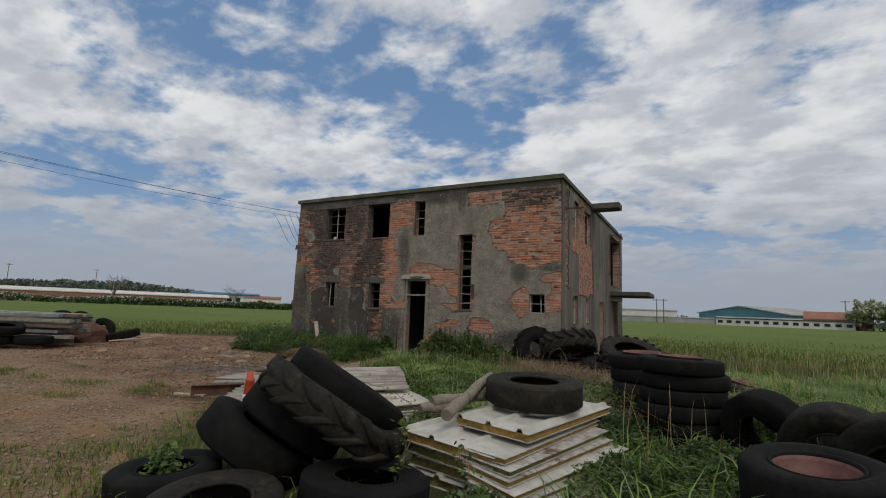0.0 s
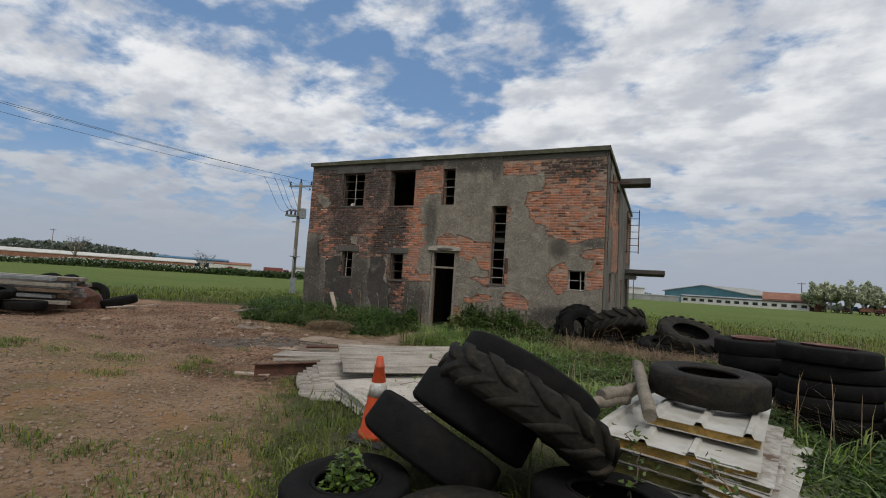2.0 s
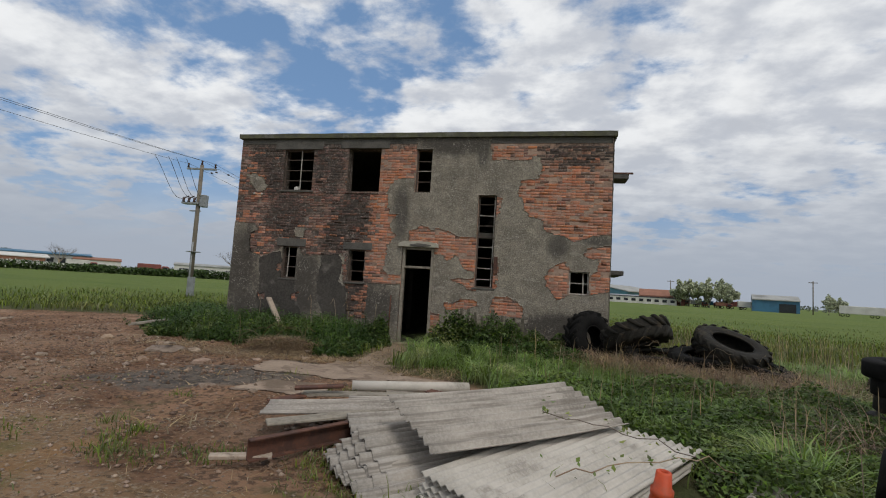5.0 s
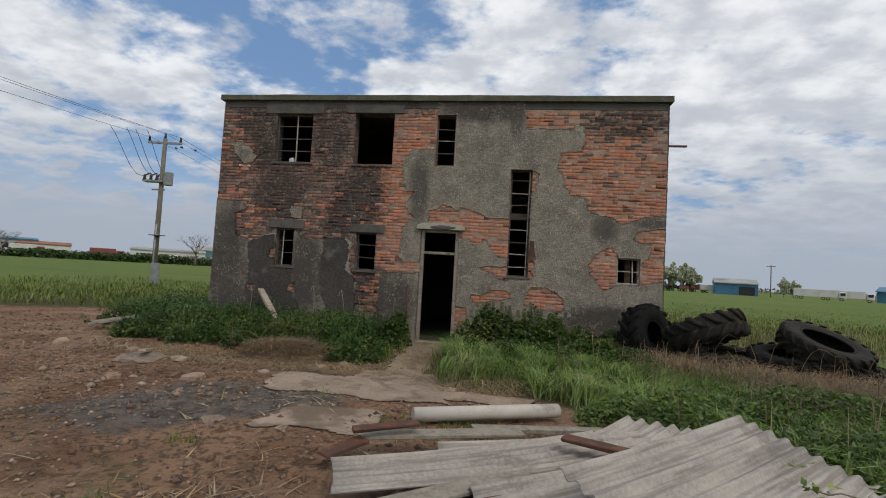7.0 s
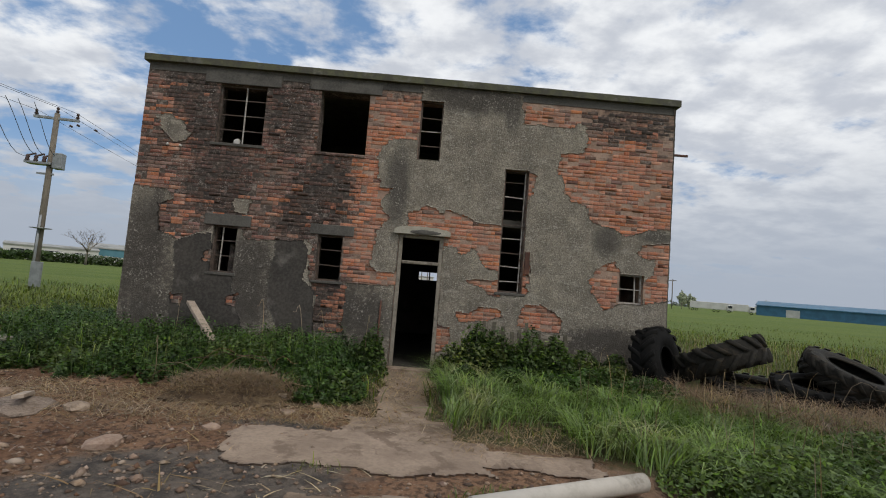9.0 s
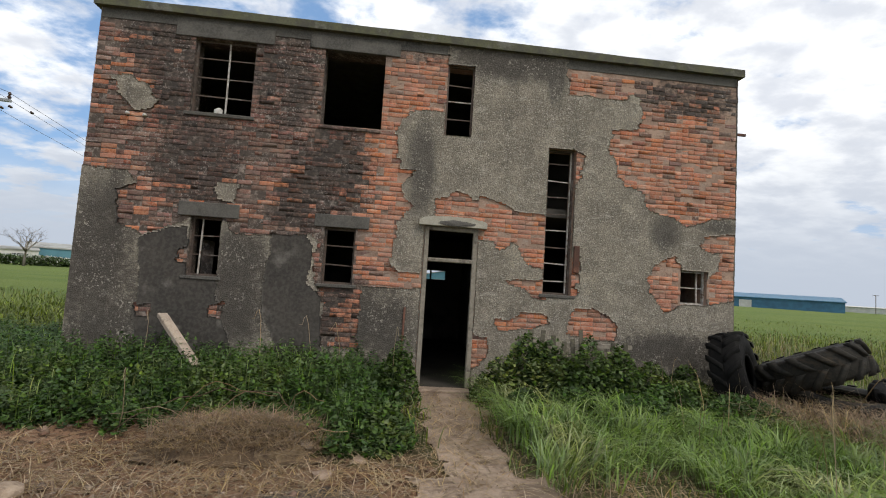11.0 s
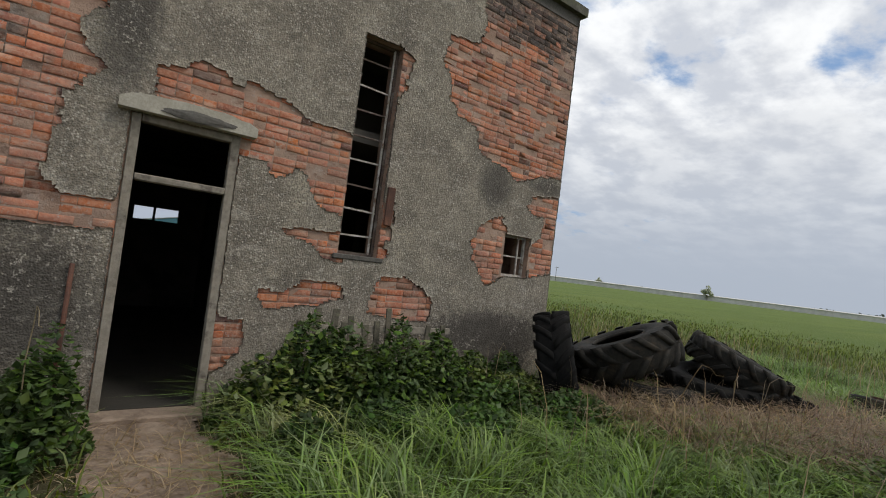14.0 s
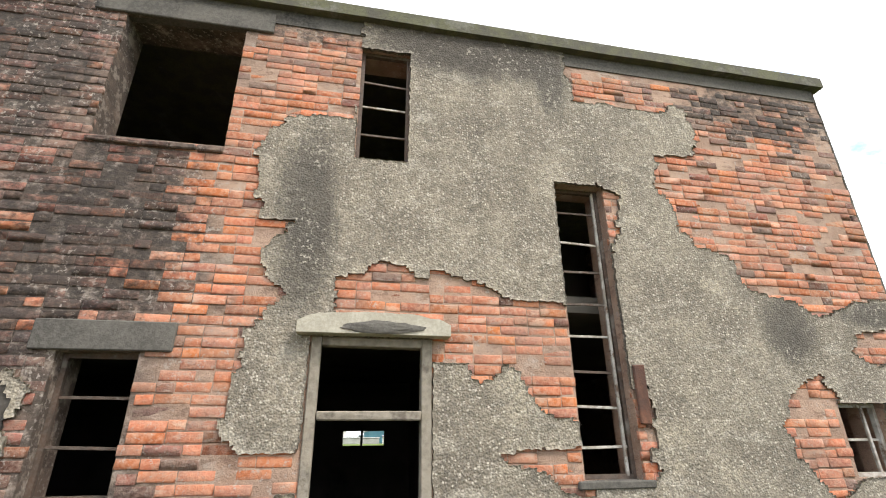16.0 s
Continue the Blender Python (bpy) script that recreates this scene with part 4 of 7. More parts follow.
def steel_window(name, h, bars, mullions, label, lintel=None, sill=True, frame_mat="steel", depth=0.1, missing=()):
    """A steel casement in an opening of the south wall: frame, glazing bars, lintel, sill."""
    x0, x1, z0, z1 = h
    t = tagged(holder(name, pose(0, 0, 0), label, "window"), kind="structure")
    y = BY0 + depth
    bm = bmesh.new()
    for a, b, c, d in ((x0, x0 + 0.035, z0, z1), (x1 - 0.035, x1, z0, z1), (x0 + 0.035, x1 - 0.035, z1 - 0.035, z1), (x0 + 0.035, x1 - 0.035, z0, z0 + 0.035)):
        box_bm(a + 0.001, b - 0.001, y - 0.02, y + 0.02, c + 0.001, d - 0.001, bm=bm)
    outer = part("window_frame", bm, M[frame_mat], t)
    for i, f in enumerate(bars):
        if i in missing:
            continue
        z = z0 + (z1 - z0) * f
        bar_between((x0 + 0.02, y, z + random.uniform(-0.008, 0.008)), (x1 - 0.02, y + random.uniform(0, 0.02), z + random.uniform(-0.01, 0.01)), 0.014, 0.02, M["palesteel" if random.random() < 0.12 else "steel"], "glazing_bar", outer)
    for f in mullions:
        x = x0 + (x1 - x0) * f
        bar_between((x, y - 0.01, z0 + 0.02), (x + random.uniform(-0.02, 0.02), y - 0.01, z1 - 0.02), 0.024, 0.025, M["palesteel"], "mullion", outer)
    if lintel:
        a, b, hgt = lintel
        bm = box_bm(a, b, BY0 - 0.03, BY0 + 0.1, z1 + 0.001, z1 + hgt, bevel=0.008, rough=0.004)
        part("lintel", bm, M["sootconc"], t, "stained concrete lintel")
    if sill:
        bm = box_bm(x0 - 0.06, x1 + 0.06, BY0 - 0.045, BY0 + 0.2, z0 - 0.055, z0 - 0.001, bevel=0.008, rough=0.006)
        part("window_sill", bm, M["sootconc"], t)
    return t


def build_windows():
    steel_window("window_1", SOUTH[0], (0.25, 0.5, 0.76), (0.55,), "rusty steel window without glass, broken bars", (-12.9, -11.4, 0.26))
    t = tagged(holder("window_2", pose(0, 0, 0), "empty window opening with a crumbling sill", "window"), kind="structure")
    part("lintel", box_bm(-10.85, -9.4, BY0 - 0.03, BY0 + 0.1, 5.331, 5.55, bevel=0.008, rough=0.004), M["sootconc"], t)
    for i in range(5):
        x = -10.62 + i * 0.2
        part("sill_brick", box_bm(x, x + 0.19, BY0 - 0.03, BY0 + 0.22, 4.03, 4.098 + random.uniform(-0.03, 0.0), bevel=0.01, rough=0.006), M["grimy"], t)
    steel_window("window_3", SOUTH[2], (0.25, 0.5, 0.72), (), "narrow rusty steel window without glass", None, False, depth=0.07)
    steel_window("window_4", SOUTH[3], (0.09, 0.21, 0.32, 0.44, 0.55, 0.67, 0.78, 0.9), (0.86,), "tall narrow stair window with rusty glazing bars", None, True, depth=0.13)
    steel_window("window_5", SOUTH[5], (0.5,), (0.72,), "small square steel window without glass", None, False, "palesteel")
    steel_window("window_6", SOUTH[6], (0.36, 0.68), (0.3,), "rusty steel window without glass near the corner", (-12.6, -11.7, 0.22), True, depth=0.12)
    steel_window("window_7", SOUTH[7], (0.34, 0.68), (), "rusty steel window with bare bars beside the door", (-10.55, -9.7, 0.2), True, depth=0.12)
    x0, x1, z0, z1 = SOUTH[4]
    d = tagged(holder("door_1", pose(0, 0, 0), "open doorway with a weathered timber frame and fanlight", "doorway"), kind="structure")
    y = BY0 + 0.03
    part("door_jamb", box_bm(x0, x0 + 0.075, y - 0.05, y + 0.06, 0.05, 2.6, bevel=0.006, rough=0.003), M["wood"], d)
    part("door_jamb", box_bm(x1 - 0.075, x1, y - 0.05, y + 0.06, 0.05, 2.6, bevel=0.006, rough=0.003), M["wood"], d)
    part("door_head", box_bm(x0 + 0.076, x1 - 0.076, y - 0.05, y + 0.06, 2.535, 2.599, bevel=0.006, rough=0.003), M["wood"], d)
    part("transom", box_bm(x0 + 0.076, x1 - 0.076, y - 0.06, y + 0.06, 2.03, 2.095, bevel=0.008, rough=0.005), M["wood"], d)
    bm = bmesh.new()
    n = 14
    rows = []
    for i in range(n + 1):
        f = i / n
        x = x0 - 0.1 + (x1 - x0 + 0.22) * f
        up = 2.7 + 0.075 * math.sin(math.pi * f) ** 0.6 + random.uniform(-0.006, 0.006)
        rows.append([bm.verts.new(p) for p in ((x, BY0 - 0.13, 2.605), (x, BY0 - 0.14, up - 0.012), (x, BY0 + 0.05, up), (x, BY0 + 0.05, 2.605))])
    for a, b in zip(rows, rows[1:]):
        for k in range(4):
            bm.faces.new((a[k], b[k], b[(k + 1) % 4], a[(k + 1) % 4]))
    bm.faces.new(rows[0]), bm.faces.new(rows[-1][::-1])
    bmesh.ops.recalc_face_normals(bm, faces=bm.faces)
    part("door_hood", bm, M["cream"], d, "chipped cream stone hood")
    bm = bmesh.new()
    bmesh.ops.create_icosphere(bm, subdivisions=3, radius=1)
    for v in bm.verts:
        v.co *= 1 + 0.3 * noise.noise(v.co * 2.2)
        v.co = Vector((x0 + 0.5 + v.co.x * 0.29, BY0 - 0.135 + v.co.y * 0.014, 2.652 + v.co.z * 0.045))
    part("hood_scar", bm, M["sootconc"], d, "broken dark scar in the hood")
    part("doorstep", box_bm(x0 - 0.05, x1 + 0.05, BY0 - 0.2, BY0 + 0.04, -0.1, 0.055, bevel=0.015, rough=0.008), M["slab"], d)


def build_east_fittings():
    """Slabs, ladder and bars that stick out of the east side."""
    s = holder("roof_canopy", pose(BX1, 18.2, 5.55), "thick concrete canopy slab jutting from the side wall", "canopy")
    part("slab", box_bm(-0.05, 1.05, -0.35, 0.35, 0, 0.22, bevel=0.02), M["sootconc"], s)
    s = holder("door_canopy", pose(BX1, 22.2, 2.5), "mossy concrete canopy slab over the side entrance", "canopy")
    part("slab", box_bm(-0.05, 1.65, 0, 2.6, 0, 0.2, bevel=0.03), M["sootconc"], s)
    part("bracket", box_bm(-0.05, 0.5, 0.1, 0.3, -0.25, 0.0, bevel=0.02), M["sootconc"], s)
    lad = holder("wall_ladder", pose(-2.95, 21.75, 3.35), "rusty steel ladder cage on the side wall", "ladder")
    for x in (-0.42, 0.05):
        bar_between((x, 0, 0), (x, 0, 1.9), 0.04, 0.03, M["rust"], "stile", lad)
    for i in range(7):
        bar_between((-0.42, 0, 0.08 + i * 0.29), (0.05, 0, 0.08 + i * 0.29), 0.025, 0.025, M["rust"], "rung", lad)
    for z in (0.1, 1.75):
        bar_between((-0.55, 0.05, z), (-0.42, 0.0, z), 0.03, 0.03, M["rust"], "bracket", lad)
    b = holder("steel_bracket", pose(BX1, 14.15, 4.78), "rusty steel bracket bar sticking out of the wall", "bracket")
    part("bar", box_bm(-0.1, 0.56, -0.02, 0.02, 0, 0.045, bevel=0.004), M["rust"], b)
    part("plate", box_bm(0.001, 0.02, -0.06, 0.06, -0.06, 0.11, bevel=0.004), M["rust"], b)
    for i, h in enumerate(EAST[2:4] + EAST[:2]):
        w = tagged(holder("window_%d" % (8 + i), pose(BX1 - 0.1, 0, 0), "pale steel window in the side wall", "window"), kind="structure")
        a, c, z0, z1 = h
        bm = bmesh.new()
        for p, q, r, s2 in ((a, a + 0.05, z0, z1), (c - 0.05, c, z0, z1), (a + 0.05, c - 0.05, z1 - 0.05, z1), (a + 0.05, c - 0.05, z0, z0 + 0.05)):
            box_bm(-0.02, 0.02, p, q, r, s2, bm=bm)
        part("window_frame", bm, M["palesteel"], w)
        for f in (0.35, 0.68):
            bar_between((0, a + 0.03, z0 + (z1 - z0) * f), (0, c - 0.03, z0 + (z1 - z0) * f), 0.025, 0.025, M["palesteel"], "glazing_bar", w)
    structure("door_2", box_bm(BX1 - 0.2, BX1 - 0.14, 19.62, 20.38, 0.0, 2.14), M["darkwood"], "dark boarded side door", "door")


M["sidecoat"] = surface("stained_side_render", (0.2, 0.175, 0.14), (0.14, 0.122, 0.1), 1.1, c3=(0.25, 0.225, 0.18), streak=(0.075, 0.066, 0.055), streak_lo=0.47, fine=(0.09, 0.08, 0.066), fine_amount=0.4, bump=0.7, bump_scale=45)
# indoor shade put into the floor colour, blacker than bare concrete
M["darkfloor"] = surface("shade_dark_floor", (0.035, 0.032, 0.026), (0.05, 0.045, 0.036), 2.0, c3=(0.024, 0.022, 0.018), bump=0.4, bump_scale=30)
wall_south, wall_east = build_tower()
build_windows()
build_east_fittings()


# ---- ground ----
def lines(lo, hi, step, far):
    mid = list(np.arange(lo, hi + step / 2, step))
    out, d = [], step
    while not out or out[-1] < far:
        d *= 1.22
        out.append((out[-1] if out else hi) + d)
    left, d = [], step
    while not left or left[-1] > -far:
        d *= 1.22
        left.append((left[-1] if left else lo) - d)
    return np.array(left[::-1] + mid + out)


def smooth(v, a, b):
    t = np.clip((v - a) / (b - a), 0, 1)
    return t * t * (3 - 2 * t)


def blob(x, y, cx, cy, rx, ry, turn=0.0, edge=0.35):
    """1 inside a soft-edged ellipse."""
    c, s = math.cos(radians(turn)), math.sin(radians(turn))
    u, v = ((x - cx) * c + (y - cy) * s) / rx, (-(x - cx) * s + (y - cy) * c) / ry
    return 1 - smooth(np.hypot(u, v), 1 - edge, 1 + edge)


def zones(x, y):
    """Bare earth, gravel track, tarmac (0 to 1) at points of the ground."""
    wx, wy = x + 0.8 * fbm(x, y, 0.5, 4, 41), y + 0.8 * fbm(x, y, 0.5, 4, 47)
    earth = np.maximum.reduce([blob(wx, wy, -15.5, 9.3, 7.5, 3.4, -8), blob(wx, wy, -19.5, 12.5, 5.5, 2.2, 20), blob(wx, wy, -11.0, 9.0, 3.2, 2.4), blob(wx, wy, -9.0, 8.6, 3.0, 1.6), blob(wx, wy, -7.3, 6.6, 2.2, 1.9)])
    track = np.maximum.reduce([blob(wx, wy, -10.5, 2.8, 5.6, 3.6, -25), blob(wx, wy, -6.0, -0.8, 5.0, 2.6, -20), blob(wx, wy, -14, 4.2, 6.0, 2.6, -10), blob(wx, wy, -3, -3, 8, 3.0), blob(wx, wy, -7.0, 1.4, 2.6, 2.2), blob(wx, wy, -5.0, 1.0, 1.5, 1.5)])
    tarmac = np.maximum(blob(wx, wy, -10.3, 8.2, 1.5, 0.75, 30, 0.7), 0.8 * blob(wx, wy, -9.3, 10.0, 0.6, 0.25, 10, 0.8))
    return earth, track, tarmac


def ground_height(x, y):
    earth, track, tarmac = zones(x, y)
    near = 1 - smooth(np.hypot(x + 8, y - 6), 20, 40)
    h = 0.05 * fbm(x, y, 0.35, 3, 51) + 0.06 * earth * fbm(x, y, 1.7, 4, 53) + 0.025 * earth * fbm(x, y, 6.0, 3, 55) + 0.012 * track * fbm(x, y, 5.0, 3, 57)
    h -= 0.05 * earth
    flat = np.maximum(blob(x, y, -8.3, 11.6, 1.0, 2.6, edge=0.3), np.maximum(blob(x, y, -8.4, 9.2, 2.3, 0.9, edge=0.3), blob(x, y, -8.6, 7.8, 1.0, 0.7, edge=0.3)))
    return h * near * (1 - flat) - 0.012 * flat * near


def build_ground():
    xs, ys = lines(-26, 9, 0.13, 3500), lines(-5, 25, 0.13, 3500)
    X, Y = np.meshgrid(xs, ys, indexing="ij")
    Z = ground_height(X, Y)
    Z = np.where((X > BX0 + 0.05) & (X < BX1 - 0.05) & (Y > BY0 + 0.1) & (Y < BY1 - 0.1), -0.35, Z)
    idx = np.arange(X.size).reshape(X.shape)
    f = np.stack([idx[:-1, :-1], idx[1:, :-1], idx[1:, 1:], idx[:-1, 1:]], -1).reshape(-1, 4)
    me = fast_mesh("ground", np.stack([X, Y, Z], -1).reshape(-1, 3), f, True)
    for name, vals in zip(("earth", "track", "tarmac"), zones(X, Y)):
        a = me.attributes.new(name, "FLOAT", "POINT")
        a.data.foreach_set("value", vals.ravel().astype(np.float32))
    m = bpy.data.materials.new("ground")
    m.use_nodes = True
    nt = m.node_tree
    b = nt.nodes["Principled BSDF"]
    pos = nt.nodes.new("ShaderNodeNewGeometry").outputs["Position"]

    def attr(n):
        a = nt.nodes.new("ShaderNodeAttribute")
        a.attribute_name = n
        return a.outputs["Fac"]
    field = mixc(nt, ramp(nt, noise_tex(nt, scaled(nt, pos, 0.12, 0.5, 1), 0.35, 5.0), 0.35, 0.65), (0.145, 0.185, 0.042), (0.11, 0.155, 0.034))
    field = mixc(nt, maths(nt, "MULTIPLY", ramp(nt, noise_tex(nt, pos, 5.0, 5.0), 0.4, 0.7), 0.5), field, (0.06, 0.1, 0.022))
    earth = mixc(nt, ramp(nt, noise_tex(nt, pos, 0.9, 6.0), 0.35, 0.65), (0.2, 0.108, 0.062), (0.35, 0.208, 0.128))
    pans = ramp(nt, noise_tex(nt, scaled(nt, pos, 1, 1, 1, (5, 8, 0)), 0.55, 4.0, 0.5), 0.5, 0.6)
    earth = mixc(nt, maths(nt, "MULTIPLY", ramp(nt, noise_tex(nt, pos, 14.0, 5.0), 0.47, 0.6), 0.7), earth, (0.07, 0.045, 0.032))
    earth = mixc(nt, maths(nt, "MULTIPLY", ramp(nt, noise_tex(nt, pos, 30.0, 4.0), 0.56, 0.68), 0.6), earth, (0.38, 0.27, 0.185))
    earth = mixc(nt, maths(nt, "MULTIPLY", pans, 0.6), earth, (0.37, 0.245, 0.165))
    track = mixc(nt, ramp(nt, noise_tex(nt, pos, 1.1, 6.0), 0.35, 0.65), (0.38, 0.24, 0.138), (0.26, 0.165, 0.092))
    track = mixc(nt, maths(nt, "MULTIPLY", ramp(nt, noise_tex(nt, pos, 22.0, 4.0), 0.5, 0.62), 0.65), track, (0.4, 0.32, 0.23))
    track = mixc(nt, maths(nt, "MULTIPLY", ramp(nt, noise_tex(nt, pos, 15.0, 5.0, 0.65), 0.53, 0.63), 0.7), track, (0.1, 0.07, 0.045))
    track = mixc(nt, maths(nt, "MULTIPLY", ramp(nt, noise_tex(nt, pos, 1.4, 5.0), 0.54, 0.66), 0.55), track, (0.18, 0.17, 0.06))
    track = mixc(nt, maths(nt, "MULTIPLY", ramp(nt, noise_tex(nt, scaled(nt, pos, 1, 1, 1, (2, 4, 0)), 0.9, 6.0, 0.6), 0.53, 0.62), 0.55), track, (0.36, 0.2, 0.085))
    tar = mixc(nt, ramp(nt, noise_tex(nt, pos, 5.0, 7.0, 0.7), 0.36, 0.6), (0.085, 0.075, 0.067), (0.2, 0.165, 0.135))
    soil = mixc(nt, ramp(nt, noise_tex(nt, pos, 3.0, 5.0), 0.4, 0.6), (0.075, 0.085, 0.03), (0.11, 0.1, 0.05))
    nearmask = nt.nodes.new("ShaderNodeVectorMath")
    nearmask.operation = "DISTANCE"
    nt.links.new(pos, nearmask.inputs[0])
    nearmask.inputs[1].default_value = (-7, 7, 0)
    col = mixc(nt, ramp(nt, nearmask.outputs["Value"], 16, 24), soil, field)
    edge = maths(nt, "MULTIPLY", maths(nt, "SUBTRACT", noise_tex(nt, pos, 4.0, 5.0), 0.5), 0.9)
    for n, c in (("track", track), ("earth", earth), ("tarmac", tar)):
        col = mixc(nt, ramp(nt, maths(nt, "ADD", attr(n), edge), 0.3, 0.62), col, c)
    nt.links.new(col, b.inputs["Base Color"])
    b.inputs["Roughness"].default_value = 0.95
    b.inputs["Specular IOR Level"].default_value = 0.2
    bn = node(nt, "ShaderNodeBump", Strength=1.0, Distance=0.08)
    nt.links.new(noise_tex(nt, pos, 16.0, 7.0, 0.7), bn.inputs["Height"])
    nt.links.new(bn.outputs[0], b.inputs["Normal"])
    me.materials.append(m)
    tagged(new("ground", me), "bare brown earth, gravel track and green crop field", "ground", kind="structure")


build_ground()


def gz(x, y):
    return float(ground_height(np.array([float(x)]), np.array([float(y)]))[0])


# worn concrete path from the door and the apron before it
PATH = [(-8.72, -8.0, 9.6, 13.7), (-10.0, -7.5, 8.75, 9.75), (-8.2, -6.4, 8.95, 9.5), (-9.0, -7.75, 9.6, 10.4), (-9.15, -8.0, 7.45, 8.2)]


def build_path():
    me = render_sheet(-10.5, -6.0, 7.0, 13.5, 0.03, lambda u, z: in_boxes(u, z, PATH, 0.24, 61) > 0, 0.06, 0.0, 6, 0.15)
    co = np.empty(len(me.vertices) * 3, np.float32)
    me.vertices.foreach_get("co", co)
    co = co.reshape(-1, 3)
    co = np.stack([co[:, 0], co[:, 2], 0.004 - co[:, 1] * 1.2], -1)
    me.vertices.foreach_set("co", co.ravel())
    me.update()
    tagged(mesh_part("pavement", me, M["slab"]), "worn concrete path to the doorway, edges broken", "path", kind="structure")


build_path()


# ---- tyres ----
def tyre_profile(R, w, rim, tread):
    """Outline of a hollow tyre's section: out over tread and walls, back inside."""
    h = w / 2
    out = [(rim, -h * 0.72), (rim + 0.02, -h * 0.86), (rim + (R - rim) * 0.45, -h), (R - 0.07 * R, -h * 0.93), (R - 0.02 * R, -h * 0.8)]
    n = 4 if tread > 0.005 else 1
    for i in range(n):
        a, b = -0.72 + 1.44 * i / n, -0.72 + 1.44 * (i + 1) / n
        out += [(R - 0.004, h * a), (R, h * (a + 0.03)), (R, h * (b - 0.05)), (R - 0.004, h * (b - 0.02)), (R - tread, h * (b - 0.015)), (R - tread, h * b)] if i < n - 1 else [(R, h * a), (R - 0.004, h * b)]
    out += [(R - 0.02 * R, h * 0.8), (R - 0.07 * R, h * 0.93), (rim + (R - rim) * 0.45, h), (rim + 0.02, h * 0.86), (rim, h * 0.72)]
    out += [(rim + 0.025, h * 0.6), (R - 0.09 * R, h * 0.75), (R - 0.05 * R, 0), (R - 0.09 * R, -h * 0.75), (rim + 0.025, -h * 0.6)]
    return out


def make_tyre(R, w, rim, m, label, mat="rubber", name="tyre", group="", lugs=0, with_rim=False, tread=0.003, segs=44, squash=0.0, lug_height=0.06):
    t = holder(name, m, label, "tyre", group)
    rim_part = None
    bm = lathe_bm(tyre_profile(R, w, rim, tread), segs)
    for v in bm.verts:
        v.co += v.co.normalized() * 0.006 * math.sin(3 * math.atan2(v.co.y, v.co.x) + R * 20)
        if squash:
            v.co.z += squash * math.sin(2 * math.atan2(v.co.y, v.co.x) + 0.7) + 0.6 * squash * math.sin(3 * math.atan2(v.co.y, v.co.x))
    bmesh.ops.recalc_face_normals(bm, faces=bm.faces)
    part("carcass", bm, M[mat], t)
    for side in (-1, 1):
        lip = [(rim - 0.012, 0.68), (rim - 0.014, 0.8), (rim - 0.004, 0.88), (rim + 0.012, 0.9), (rim + 0.016, 0.84)]
        bm = lathe_bm([(r, side * f * w / 2) for r, f in lip], segs)
        if squash:
            for v in bm.verts:
                a = math.atan2(v.co.y, v.co.x)
                v.co.z += squash * math.sin(2 * a + 0.7) + 0.6 * squash * math.sin(3 * a)
        bmesh.ops.recalc_face_normals(bm, faces=bm.faces)
        part("bead", bm, M[mat], t)
    if lugs:
        bm = bmesh.new()
        for side in (-1, 1):
            for k in range(lugs):
                a0 = 2 * math.pi * (k + (0.5 if side > 0 else 0)) / lugs
                sweep = 1.5 * math.pi / lugs
                pts = []
                for i in range(4):
                    f = i / 3
                    a, z = a0 + sweep * f, side * w * (0.5 - 0.5 * f ** 0.9 + 0.02)
                    rr = R * (1.0 if f > 0.12 else 0.965)
                    pts.append((a, z, rr))
                half, high = 0.5 * math.pi / lugs * 0.95, R * lug_height
                ring = []
                for a, z, rr in pts:
                    sq = squash * math.sin(2 * a + 0.7) + 0.6 * squash * math.sin(3 * a)
                    ring.append([bm.verts.new((r2 * math.cos(a + da), r2 * math.sin(a + da), z + sq)) for da, r2 in ((-half, rr - 0.02), (-half * 0.72, rr + high * 0.75), (-half * 0.4, rr + high), (half * 0.4, rr + high * random.uniform(0.85, 1.05)), (half * 0.72, rr + high * 0.75), (half, rr - 0.02))])
                for p, q in zip(ring, ring[1:]):
                    for c in range(5):
                        bm.faces.new((p[c], p[c + 1], q[c + 1], q[c])).smooth = True
                bm.faces.new(ring[0]), bm.faces.new(ring[-1][::-1])
        bmesh.ops.recalc_face_normals(bm, faces=bm.faces)
        part("tread", bm, M[mat], t)
    if with_rim:
        h = w / 2
        lift = h * 0.42 if w < 0.3 else 0.0
        prof = [(rim + 0.012, h * 0.8), (rim - 0.005, h * 0.82), (rim - 0.03, h * 0.6), (rim - 0.035, h * 0.3), (rim - 0.05, h * 0.26), (rim - 0.055, -h * 0.2), (rim * 0.75, -h * 0.3), (rim * 0.42, -h * 0.02), (rim * 0.4, -h * 0.15), (rim * 0.72, -h * 0.42), (rim - 0.03, -h * 0.3), (rim - 0.01, h * 0.7)]
        rim_part = part("rim", lathe_bm([(r, z + lift) for r, z in prof], 36), M["rimred"], t, "rusty red steel rim")
        for k in range(8):
            a = 2 * math.pi * k / 8
            n = part("wheel_nut", lathe_bm([(0.0001, 0.03), (0.014, 0.03), (0.014, 0), (0.0001, 0)], 6, closed=False), M["rust"], rim_part)
            n.location = (rim * 0.55 * math.cos(a), rim * 0.55 * math.sin(a), -h * 0.14 + lift)
    return t


